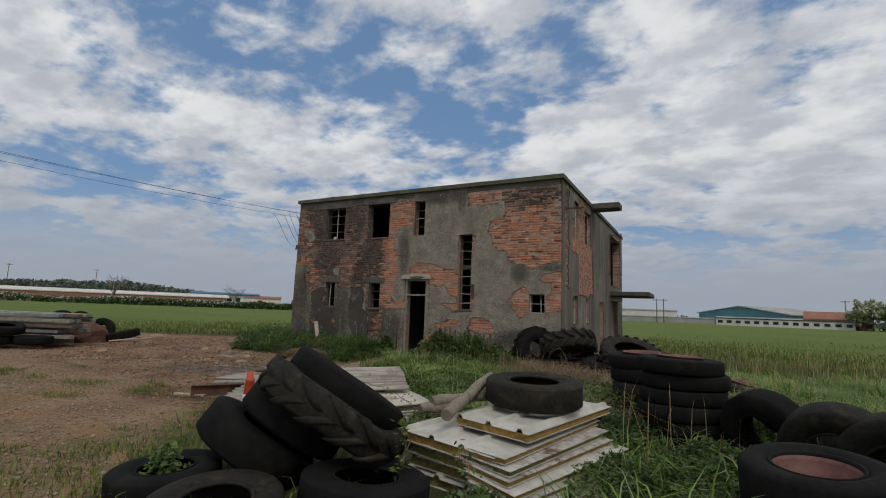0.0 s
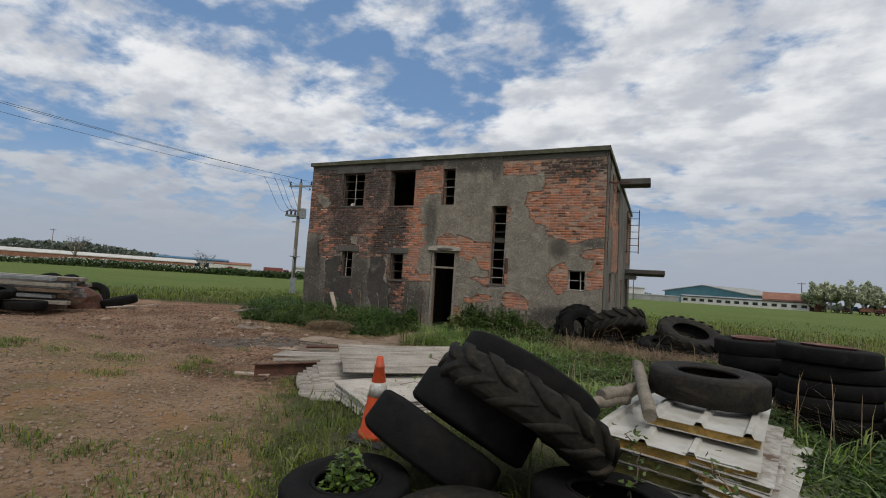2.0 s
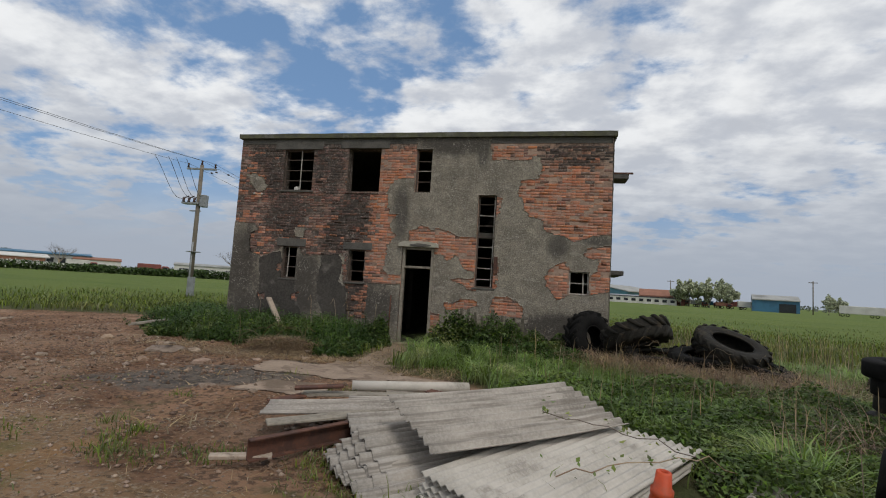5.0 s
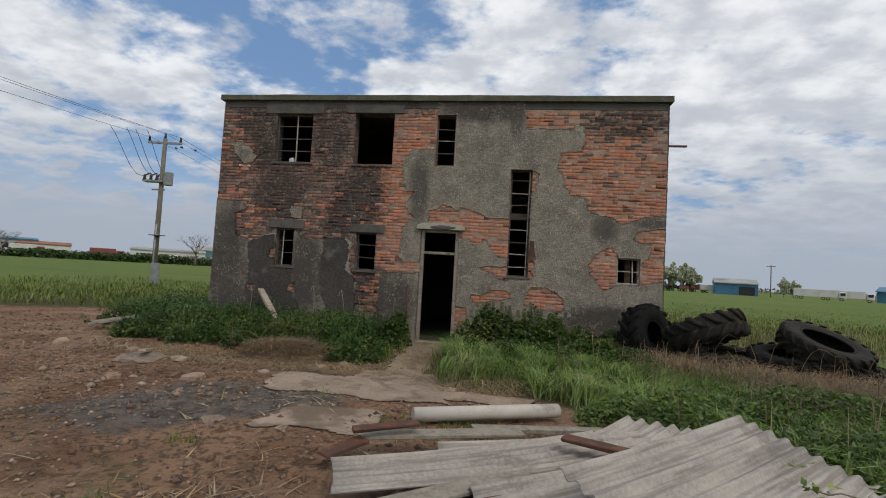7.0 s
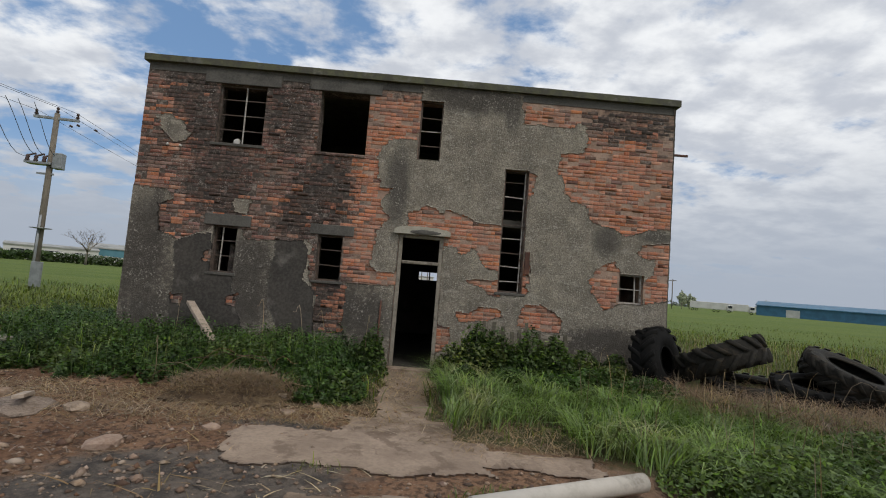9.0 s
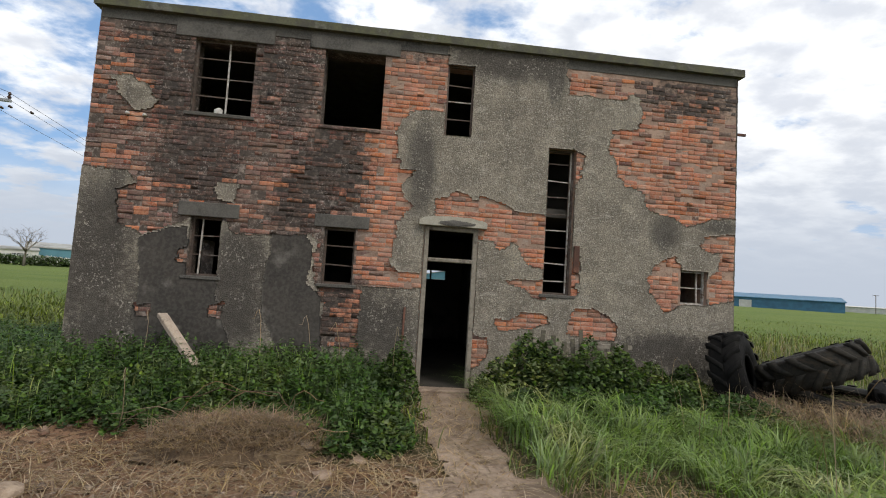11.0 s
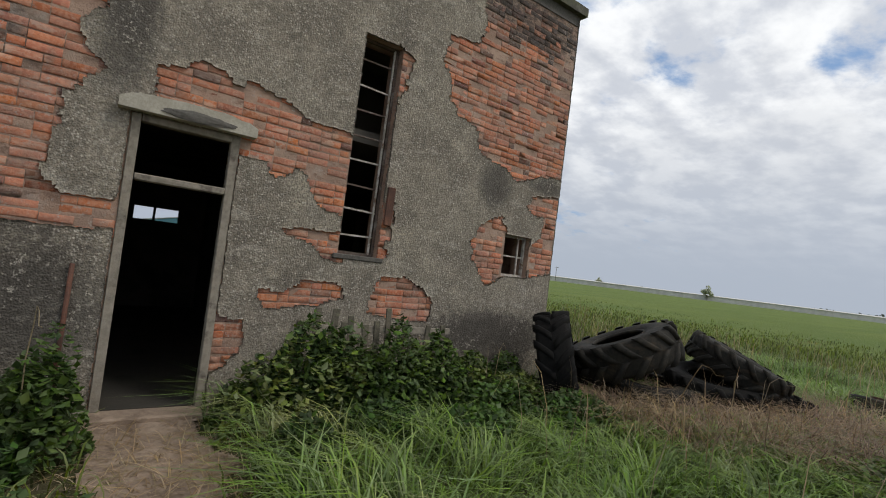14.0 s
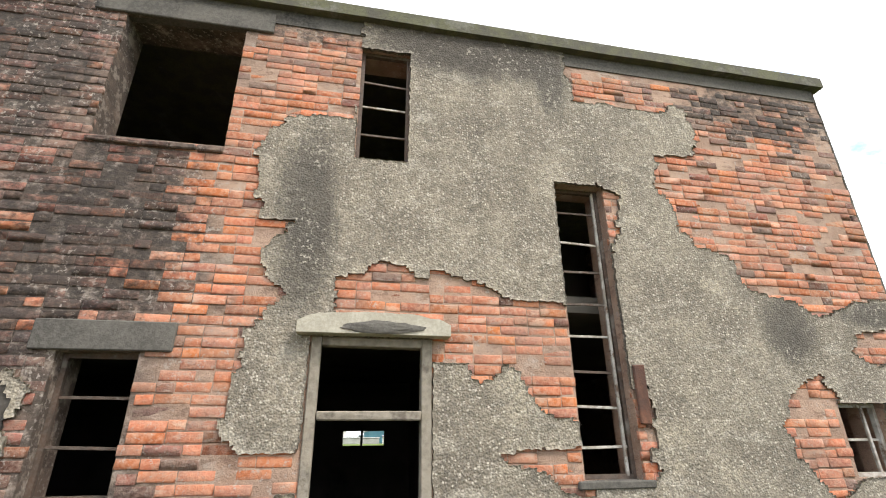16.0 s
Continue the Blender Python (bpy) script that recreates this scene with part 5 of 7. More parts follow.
def build_tyres():
    pile = "heap of scrap tyres"
    # the heap beside the insulation panels
    make_tyre(0.43, 0.24, 0.22, pose(-3.9, 2.55, gz(-3.9, 2.55) + 0.12, 3, -2, 0), "black car tyre lying flat with weeds growing through", group=pile)
    make_tyre(0.5, 0.26, 0.26, pose(-2.3, 3.13, 0.2, -4, 3, 20), "worn black tyre lying flat, showing its inner rim", group=pile)
    make_tyre(0.47, 0.25, 0.25, pose(-2.98, 2.32, 0.14, 6, 4, 0), "grey dusty tyre lying flat at the edge of the heap", "mudrubber", group=pile)
    make_tyre(0.54, 0.33, 0.27, pose(-3.6, 3.2, 0.33, 0, 34, 50), "plain black tyre leaning on the heap", group=pile)
    make_tyre(0.5, 0.32, 0.25, pose(-3.36, 3.42, 0.55, 0, 33, 50), "black tyre tilted under the tractor tyre", group=pile)
    make_tyre(0.72, 0.29, 0.38, pose(-2.98, 3.5, 0.64, 0, 31, 50), "big muddy tractor tyre with worn lugs, leaning", "mudrubber", "tractor_tyre", pile, lugs=15, squash=0.03, lug_height=0.028)
    make_tyre(0.6, 0.26, 0.29, pose(-3.02, 3.72, 0.8, 0, 33, 49), "dark bald tyre leaning behind the tractor tyre", group=pile)
    # on the panels
    make_tyre(0.52, 0.27, 0.28, pose(-1.6, 5.15, 0.76, 2, 1, 0), "mossy black lorry tyre lying on the insulation panels", "mudrubber")
    # stacks among the brambles
    stack = "stack of lorry tyres"
    z = 0.02
    for i in range(6):
        make_tyre(0.5, 0.19, 0.27, pose(-0.2 + 0.03 * math.sin(i * 2.1), 6.85 + 0.03 * math.cos(i * 1.7), z + 0.095, random.uniform(-1.5, 1.5), random.uniform(-1.5, 1.5), i * 40), "black lorry tyre stacked flat" + (" with a rusty rim" if i == 5 else ""), group=stack, with_rim=i == 5)
        z += 0.18
    z = 0.2
    for i in range(4):
        make_tyre(0.5, 0.22, 0.27, pose(-0.75 + 0.05 * math.sin(i * 1.3), 7.95 + 0.04 * math.cos(i * 2.3), z + 0.11, random.uniform(-3, 3), random.uniform(-3, 3), i * 60), "old tyre stacked flat among weeds" + (" with a rusty rim" if i == 3 else ""), "mudrubber" if i < 2 else "rubber", group=stack, with_rim=i == 3)
        z += 0.21
    # big one in front and those standing behind it
    make_tyre(0.46, 0.32, 0.27, pose(0.68, 4.18, 0.16, 2, -2, 0), "large black lorry tyre lying flat at the bottom", group=stack)
    make_tyre(0.46, 0.36, 0.26, pose(0.68, 4.18, 0.5, 4, -3, 0), "large black lorry tyre with a rusty red rim", group=stack, with_rim=True)
    row = "row of standing tyres"
    for x, y, yaw, tilt, mat in ((0.62, 6.2, 50, 72, "rubber"), (1.12, 5.75, 70, 70, "mudrubber"), (1.5, 5.45, 60, 74, "mudrubber"), (1.78, 4.9, 40, 70, "rubber"), (0.95, 6.9, 20, 30, "rubber"), (1.9, 4.3, 30, 75, "rubber")):
        make_tyre(0.47, 0.28, 0.25, pose(x, y, 0.42, 0, tilt, yaw), "dusty old tyre standing on edge in the weeds", mat, group=row)
    # tractor tyres by the corner of the building
    farm = "tractor tyres by the wall"
    make_tyre(0.58, 0.44, 0.25, pose(-3.98, 12.9, 0.62, 0, 76, -50), "tractor tyre standing against the building corner", "rubber", "tractor_tyre", farm, lugs=15)
    make_tyre(0.7, 0.46, 0.34, pose(-3.02, 12.6, 0.78, -18, -17, 0), "large tractor tyre with worn lugs lying in dead stalks", "mudrubber", "tractor_tyre", farm, lugs=16)
    make_tyre(0.66, 0.34, 0.36, pose(-2.65, 12.45, 0.3, 4, -3, 0), "large tractor tyre at the bottom of a heap", "mudrubber", "tractor_tyre", farm, lugs=16)
    make_tyre(0.62, 0.36, 0.34, pose(-1.85, 11.95, 0.42, 8, -4, 0), "large tractor tyre lying flat in dead brambles", "rubber", "tractor_tyre", farm, lugs=18)
    make_tyre(0.66, 0.36, 0.38, pose(-1.4, 11.85, 0.72, 21, 12, 0), "large tractor tyre leaning on another one", "mudrubber", "tractor_tyre", farm, lugs=18, lug_height=0.045)
    make_tyre(0.6, 0.3, 0.36, pose(-0.95, 11.65, 0.36, 10, 14, 0), "half-buried tractor tyre in the weeds", "rubber", "tractor_tyre", farm, lugs=16)
    make_tyre(0.5, 0.28, 0.27, pose(0.75, 10.6, 0.3, 6, 8, 20), "old tyre with a rusty rim sunk in dead brambles", "mudrubber", group=farm, with_rim=True)
    # far side of the yard
    far = "tyres by the scrap heap"
    make_tyre(0.55, 0.3, 0.3, pose(-19.3, 10.3, 0.2, 12, -8, 0), "black tyre lying at the edge of the field", group=far)
    for x, y, z, rx, ry in ((-18.6, 6.5, 0.55, 5, 8), (-18.2, 7.1, 0.2, 0, 0), (-18.7, 6.3, 0.2, 0, 0), (-20.3, 8.6, 0.6, 60, 20), (-20.5, 9.3, 0.55, 70, 0), (-20.3, 10.0, 0.3, 75, 10)):
        make_tyre(0.5, 0.26, 0.27, pose(x, y, z, rx, ry, 30), "black scrap tyre beside the timber pile", group=far)


build_tyres()


# ---- sheets, panels, timber ----
def corrugated(length, width, pitch, amp, thick, sag=0.0, broken=0.0, seed=0):
    """A corrugated sheet: u across the waves, v along them."""
    rng = random.Random(seed)
    n = max(8, int(width / pitch * 8))
    nv = 7
    bm = bmesh.new()
    rows = {}
    for s in (0, 1):
        for j in range(nv + 1):
            f = j / nv
            row = []
            for i in range(n + 1):
                u = width * i / n
                end = broken * float(fbm(np.array([u * 3]), np.array([seed * 7.7 + (0 if j else 5)]), 1.0, 3, seed)[0]) if j in (0, nv) else 0.0
                z = amp * math.sin(2 * math.pi * u / pitch) - sag * math.sin(math.pi * f) + (0 if s else -thick)
                row.append(bm.verts.new((u, length * f + end, z)))
            rows[s, j] = row
    for s in (0, 1):
        for j in range(nv):
            for i in range(n):
                q = (rows[s, j][i], rows[s, j][i + 1], rows[s, j + 1][i + 1], rows[s, j + 1][i])
                bm.faces.new(q if s else q[::-1]).smooth = True
    for j in (0, nv):
        for i in range(n):
            bm.faces.new((rows[0, j][i], rows[0, j][i + 1], rows[1, j][i + 1], rows[1, j][i]))
    for i in (0, n):
        for j in range(nv):
            bm.faces.new((rows[0, j][i], rows[0, j + 1][i], rows[1, j + 1][i], rows[1, j][i]))
    bmesh.ops.recalc_face_normals(bm, faces=bm.faces)
    return bm


def cement_sheet(m, length, width, label, sag=0.0, broken=0.02, seed=0, pitch=0.146, amp=0.024, mat="asbestos"):
    t = part("corrugated_sheet", corrugated(length, width, pitch, amp, 0.008, sag, broken, seed), M[mat])
    t.matrix_basis = m
    return tagged(t, label, "roof sheet", "pile of corrugated sheets")


def build_sheets():
    old = "grey weathered corrugated cement roof sheet"
    # steep upper bundle, waves running away from the track
    for i in range(6):
        a = -45 + random.uniform(-4, 4)
        cement_sheet(pose(-6.88 + 0.05 * i, 5.36 + 0.03 * i, 0.07 + 0.042 * i, 1, 3 + 3 * i, a), 2.2 + random.uniform(-0.2, 0.2), 0.95, old + " with a broken end", 0.01, 0.07, 10 + i)
    cement_sheet(pose(-6.42, 5.74, 0.55, 0, 15, -46), 2.3, 0.95, old + " on top of the heap", 0.02, 0.03, 3, 0.115, 0.019)
    cement_sheet(pose(-6.95, 6.05, 0.24, 2, 6, -55), 2.3, 0.8, old + ", cracked across", 0.02, 0.06, 31)
    # flatter bundle of pale sheets
    for i in range(5):
        cement_sheet(pose(-5.88 + random.uniform(-0.02, 0.02), 4.98 + random.uniform(-0.06, 0.06), 0.06 + 0.036 * i, 1, 1.5, -33 + random.uniform(-1.5, 1.5)), 2.5, 1.15, "pale corrugated cement sheet in a flat bundle", 0.0, 0.02, 50 + i, 0.085, 0.013, "palesheet")
    # loose ones behind
    cement_sheet(pose(-8.0, 6.35, 0.2, 3, -2, -66), 2.2, 0.6, old + " lying loose on planks", 0.03, 0.05, 71, 0.1, 0.015)
    cement_sheet(pose(-7.3, 6.9, 0.2, 2, 3, -70), 1.9, 0.7, old + " lying loose", 0.02, 0.06, 72)
    cement_sheet(pose(-6.75, 7.1, 0.14, 2, 3, -58), 1.4, 0.8, old + " lying loose in broken pieces", 0.02, 0.08, 76)
    cement_sheet(pose(-6.1, 7.35, 0.2, 3, -4, -40), 0.9, 0.7, old + " lying loose in broken pieces", 0.02, 0.1, 77)
    cement_sheet(pose(-3.5, 5.5, 0.16, -6, 3, -25), 0.8, 0.85, "dark broken corrugated sheet in the grass", 0.02, 0.1, 75)
    p = tagged(part("cement_pipe", tube_bm([(-7.7, 8.02, 0.07), (-6.1, 8.74, 0.07)], 0.08, 18), M["palesheet"]), "pale cement drain pipe lying on the path edge", "pipe")
    b = holder("steel_beam", pose(-7.42, 5.12, 0.03, 0, 0, 57), "rusty steel channel beam lying under the sheets", "beam")
    part("web", box_bm(0, 2.2, 0, 0.012, 0, 0.18), M["rust"], b)
    part("flange", box_bm(0, 2.2, -0.06, -0.001, 0.168, 0.18), M["rust"], b)
    part("flange", box_bm(0, 2.2, -0.06, -0.001, 0, 0.012), M["rust"], b)
    planks = [(-7.55, 5.6, 0.16, 35, 1.8, 0.16, "wood"), (-7.6, 6.5, 0.1, 25, 1.6, 0.2, "darkwood"), (-7.95, 7.0, 0.12, 18, 1.5, 0.18, "wood"), (-7.0, 7.5, 0.12, 20, 1.4, 0.14, "wood"), (-6.3, 6.7, 0.38, -28, 0.75, 0.12, "rust"),
              (-7.7, 5.0, 0.03, 28, 0.5, 0.1, "palewood"), (-8.1, 6.6, 0.08, 60, 0.45, 0.14, "rust"), (-5.9, 4.55, 0.04, 40, 0.5, 0.1, "asbestos"), (-8.0, 6.9, 0.2, 28, 0.6, 0.1, "rust")]
    for x, y, z, yaw, l, w, mat in planks:
        ob = part("plank", box_bm(0, l, 0, w, 0, 0.035, bevel=0.006, rough=0.008), M[mat])
        ob.matrix_basis = pose(x, y, z, random.uniform(-3, 3), random.uniform(-3, 3), yaw)
        tagged(ob, {"rust": "rusty strip of scrap metal", "asbestos": "broken strip of cement sheet", "palewood": "short pale board offcut"}.get(mat, "weathered plank under the roof sheets"), "plank", "scrap timber and sheets")


def insulation_panel(m, length, width, thick, label, ribs=True, foam="foam", skin_lift=0.0, seed=0, skin="whitemetal"):
    """A composite roof panel: foam core between thin coated skins, the upper one ribbed."""
    t = holder("insulation_panel", m, label, "roof panel", "stack of insulation panels")
    rng = random.Random(seed)
    bm = bmesh.new()
    nx = 10
    rows = []
    for i in range(nx + 1):
        x = width * i / nx
        rows.append([bm.verts.new((x, 0 + rng.uniform(-0.02, 0.02), 0)), bm.verts.new((x, rng.uniform(-0.02, 0.02), thick)), bm.verts.new((x, length + rng.uniform(-0.02, 0.02), thick)), bm.verts.new((x, length + rng.uniform(-0.02, 0.02), 0))])
    for a, b in zip(rows, rows[1:]):
        for k in range(4):
            bm.faces.new((a[k], b[k], b[(k + 1) % 4], a[(k + 1) % 4]))
    bm.faces.new(rows[0]), bm.faces.new(rows[-1][::-1])
    bmesh.ops.recalc_face_normals(bm, faces=bm.faces)
    part("foam_core", bm, M[foam], t, "crumbling yellow foam")
    prof, x = [(-0.02, 0.0)], 0.0
    while x < width - 0.05 and ribs:
        prof += [(x + 0.02, 0.0), (x + 0.04, 0.035), (x + 0.075, 0.035), (x + 0.095, 0.0)]
        x += 0.333
    prof.append((width + 0.02, 0.0))
    bm = bmesh.new()
    strips = []
    for y in (-0.03, length * 0.5, length + 0.03):
        lift = skin_lift * (1 if y < 0 else 0)
        strips.append([[bm.verts.new((px, y, thick + 0.004 + pz + lift + s)) for px, pz in prof] for s in (0, 0.004)])
    for a, b in zip(strips, strips[1:]):
        for s in (0, 1):
            for i in range(len(prof) - 1):
                bm.faces.new((a[s][i], a[s][i + 1], b[s][i + 1], b[s][i]))
    for e in (strips[0], strips[-1]):
        for i in range(len(prof) - 1):
            bm.faces.new((e[0][i], e[0][i + 1], e[1][i + 1], e[1][i]))
    bmesh.ops.recalc_face_normals(bm, faces=bm.faces)
    part("skin", bm, M[skin], t, "dirty white steel skin")
    part("under_skin", box_bm(-0.01, width + 0.01, -0.02, length + 0.02, -0.006, -0.001), M["whitemetal"], t)
    return t


def build_panels():
    white = "white ribbed insulation panel with yellow foam edge"
    base = pose(-2.52, 3.95, 0, 0, 0, -10)
    z = 0.03
    stackup = [(0.03, 0.05, 1.0, "greenfoam"), (0.06, 0.09, 2, "greenfoam"), (0.0, 0.06, -1, "greenfoam"), (0.0, 0.0, 0, "foam")]
    for i, (dx, dy, r, foam) in enumerate(stackup):
        insulation_panel(base @ pose(dx, dy, z, 0, 1.0 + i * 0.5, r), 2.1, 1.03, 0.075, white, True, foam, seed=i)
        z += 0.118
    insulation_panel(base @ pose(0.34, 0.42, z + 0.005, 0, 1.5, -2), 1.85, 0.8, 0.06, white + ", set back on top", True, "foam", seed=9)
    # long strips slipped off the open side
    for i in range(7):
        m = pose(-1.84 + 0.04 * i, 3.86 - 0.035 * i, 0.4 - 0.055 * i, 0, 2 + 1.5 * i, -11 - 1.9 * i)
        insulation_panel(m, 1.95 - 0.05 * (i % 3), 0.44 + 0.03 * (i % 2), 0.038, "long strip of insulation panel slipped off the stack", False, "foam" if i % 3 != 1 else "greenfoam", seed=20 + i, skin="palesteel" if i % 3 else "whitemetal")
    # two old fence posts on the panels
    for a, b, r in (((-2.51, 4.5, 0.63), (-2.1, 5.15, 0.66), 0.058), ((-2.09, 4.03, 0.63), (-2.24, 5.45, 0.83), 0.056), ((-2.58, 4.38, 0.57), (-2.3, 4.8, 0.58), 0.05)):
        n = 6
        pts = [Vector(a).lerp(Vector(b), i / n) + Vector((0, 0, 0.012 * math.sin(i * 1.9))) for i in range(n + 1)]
        tagged(part("log", tube_bm(pts, r, 14, wobble=0.06), M["bark"]), "weathered round fence post lying on the panels", "log", "old fence posts")


def build_cone():
    c = holder("traffic_cone", pose(-4.52, 3.88, gz(-4.52, 3.88) + 0.01, 6, 3, 0) @ Matrix.Scale(1.1, 4), "faded orange traffic cone with a scuffed white band", "traffic cone")
    part("base", box_bm(-0.2, 0.2, -0.2, 0.2, 0, 0.05, bevel=0.02), M["blackplastic"], c, "black rubber base")
    rad = lambda z: 0.145 - 0.118 * (z - 0.05) / 0.68
    part("body", lathe_bm([(0.16, 0.05), (0.15, 0.075), (rad(0.1), 0.1), (rad(0.38), 0.38), (rad(0.64), 0.64), (0.045, 0.645), (0.045, 0.665), (rad(0.68), 0.67), (0.03, 0.735), (0.018, 0.74), (0.018, 0.72), (0.13, 0.05)], 32), M["cone"], c)
    part("band", lathe_bm([(rad(0.4) + 0.003, 0.4), (rad(0.52) + 0.003, 0.52), (rad(0.52) + 0.001, 0.52), (rad(0.4) + 0.001, 0.4)], 32), M["conewhite"], c, "torn white reflective band")


build_sheets()
build_panels()
build_cone()


# ---- loose things in the yard ----
def rock_mesh(name, size, seed, flat=0.6):
    rng = random.Random(seed)
    bm = bmesh.new()
    bmesh.ops.create_icosphere(bm, subdivisions=2, radius=1)
    k = Vector((rng.uniform(0, 9), rng.uniform(0, 9), rng.uniform(0, 9)))
    for v in bm.verts:
        n = noise.noise(v.co * 1.3 + k) * 0.35 + noise.noise(v.co * 3.1 + k) * 0.14
        v.co *= 1 + n
        v.co.z *= flat
        v.co.x = max(-0.8, min(0.85, v.co.x))
        v.co.y = max(-0.75, min(0.8, v.co.y))
        v.co *= size
    return bm


def build_rubble():
    big = [(-12.55, 9.85, 0.42, 0.22, "broken pale concrete slab lying on bare earth"), (-11.95, 9.95, 0.2, 0.5, "chunk of broken pale concrete"), (-11.0, 9.0, 0.25, 0.5, "crumbling lump of pale rubble"),
           (-11.9, 8.6, 0.16, 0.6, "lump of orange-brown rubble"), (-9.75, 10.45, 0.13, 0.5, "small pale rubble stone in straw"), (-9.45, 10.75, 0.12, 0.4, "small pale stone in straw"), (-9.7, 7.5, 0.2, 0.25, "flat pale stone on the tarmac"),
           (-7.6, 13.2, 0.12, 0.7, "grey stone beside the doorstep"), (-13.1, 10.3, 0.16, 0.6, "broken brick lump on earth"), (-14.8, 10.6, 0.22, 0.5, "lump of rubble in the earth"), (-16.0, 8.0, 0.24, 0.4, "weathered stone in the earth"),
           (-13.6, 8.2, 0.15, 0.4, "flat stone in the earth"), (-8.9, 7.4, 0.1, 0.4, "small stone by the path"), (-10.3, 9.6, 0.14, 0.4, "piece of broken concrete")]
    for i, (x, y, s, flat, label) in enumerate(big):
        s *= 0.95 if i == 0 else 0.7
        ob = part("stone", rock_mesh("stone", s, i, flat), M["stone"])
        ob.matrix_basis = pose(x, y, gz(x, y) + s * flat * 0.2, 0, 0, i * 53)
        tagged(ob, label, "stone", "rubble in the yard")
    rng = np.random.RandomState(5)
    base_v = np.array([(1, 0, 0), (-1, 0, 0), (0, 1, 0), (0, -1, 0), (0, 0, 1), (0, 0, -1)], float)
    base_f = np.array([(0, 2, 4), (2, 1, 4), (1, 3, 4), (3, 0, 4), (2, 0, 5), (1, 2, 5), (3, 1, 5), (0, 3, 5)])
    n = 60000
    x, y = rng.uniform(-18, -1, n), rng.uniform(-1.5, 11, n)
    e, t, _ = zones(x, y)
    keep = (np.maximum(e * 0.5, t) > rng.uniform(0.1, 1.0, n))
    x, y = x[keep], y[keep]
    s = 0.005 + 0.03 * rng.rand(len(x)) ** 5
    v = base_v[None] * rng.uniform(0.6, 1.25, (len(x), 6, 1)) * s[:, None, None] * (1, 1, 0.6)
    a = rng.uniform(0, 6.28, len(x))
    c, q = np.cos(a)[:, None], np.sin(a)[:, None]
    v = np.stack([v[..., 0] * c - v[..., 1] * q + x[:, None], v[..., 0] * q + v[..., 1] * c + y[:, None], v[..., 2] + (ground_height(x, y) + s * 0.25)[:, None]], -1)
    f = base_f[None] + 6 * np.arange(len(x))[:, None, None]
    tagged(mesh_part("pebbles", fast_mesh("pebbles", v.reshape(-1, 3), f.reshape(-1, 3)), M["stone"]), "pebbles and brick crumbs on the track", "gravel", kind="stuff")
    n = 20000
    x, y = rng.uniform(-22, -6, n), rng.uniform(5, 14, n)
    keep = (zones(x, y)[0] * np.clip(0.6 + fbm(x, y, 0.8, 3, 171), 0, 1) > rng.uniform(0.2, 1.2, n)) & ~((x > -9.9) & (x < -6.3) & (y > 8.7) & (y < 10.4))
    x, y = x[keep], y[keep]
    s = 0.01 + 0.05 * rng.rand(len(x)) ** 4
    v = base_v[None] * rng.uniform(0.5, 1.3, (len(x), 6, 1)) * s[:, None, None] * (1, 1, 0.7)
    v = v + np.stack([x, y, ground_height(x, y) + s * 0.1], -1)[:, None]
    f = base_f[None] + 6 * np.arange(len(x))[:, None, None]
    tagged(mesh_part("clods", fast_mesh("clods", v.reshape(-1, 3), f.reshape(-1, 3)), M["clod"]), "crumbly clods of brown earth", "earth", kind="stuff")
    n = 1500
    x, y = rng.uniform(-17, -6, n), rng.uniform(6, 11.4, n)
    keep = (zones(x, y)[0] * smooth(fbm(x, y, 0.7, 3, 173), 0.0, 0.4) > rng.rand(n)) & ~((x > -10.1) & (x < -6.3) & (y > 7.3) & (y < 10.4))
    x, y = x[keep], y[keep]
    s = 0.025 + 0.06 * rng.rand(len(x)) ** 2.5
    v = base_v[None] * rng.uniform(0.5, 1.3, (len(x), 6, 1)) * s[:, None, None] * (1, 1, 0.6)
    v = v + np.stack([x, y, ground_height(x, y) + s * 0.2], -1)[:, None]
    f = base_f[None] + 6 * np.arange(len(x))[:, None, None]
    tagged(mesh_part("rubble", fast_mesh("rubble", v.reshape(-1, 3), f.reshape(-1, 3)), M["stone"]), "broken pale rubble strewn over the earth", "rubble", kind="stuff")
    for x, y, z, yaw, rx, l, w, mat, label in ((-12.35, 9.7, 0.17, 118, 8, 0.5, 0.1, "palewood", "short board on the broken slab"), (-15.4, 11.7, 0.12, 35, -10, 0.9, 0.14, "wood", "grey plank at the edge of the nettles"),
                                               (-15.6, 12.0, 0.14, 50, -8, 0.8, 0.16, "wood", "grey plank at the edge of the nettles"), (-18.3, 9.3, 0.1, 60, -6, 0.8, 0.1, "palewood", "pale board leaning on a tyre"),
                                               (-18.2, 9.8, 0.12, 40, -8, 1.0, 0.1, "palewood", "pale board leaning on a tyre"), (-10.2, 10.9, 0.05, 10, 0, 0.28, 0.08, "palewood", "cut piece of wood in dry grass")):
        ob = part("board", box_bm(0, l, 0, w, 0, 0.04, bevel=0.005, rough=0.006), M[mat])
        ob.matrix_basis = pose(x, y, z + gz(x, y), 0, rx, yaw)
        tagged(ob, label, "board", "loose boards")
    # beam leaning against the wall among the nettles
    lb = part("leaning_beam", box_bm(-0.07, 0.07, -0.04, 0.04, 0, 1.25, bevel=0.01, rough=0.01), M["palewood"])
    lb.matrix_basis = Matrix.Translation((-11.75, 12.7, 0.4)) @ (Vector((-12.65, 13.5, 1.02)) - Vector((-11.75, 12.7, 0.4))).to_track_quat("Z", "Y").to_matrix().to_4x4()
    tagged(lb, "pale broken timber beam leaning on the wall", "beam")
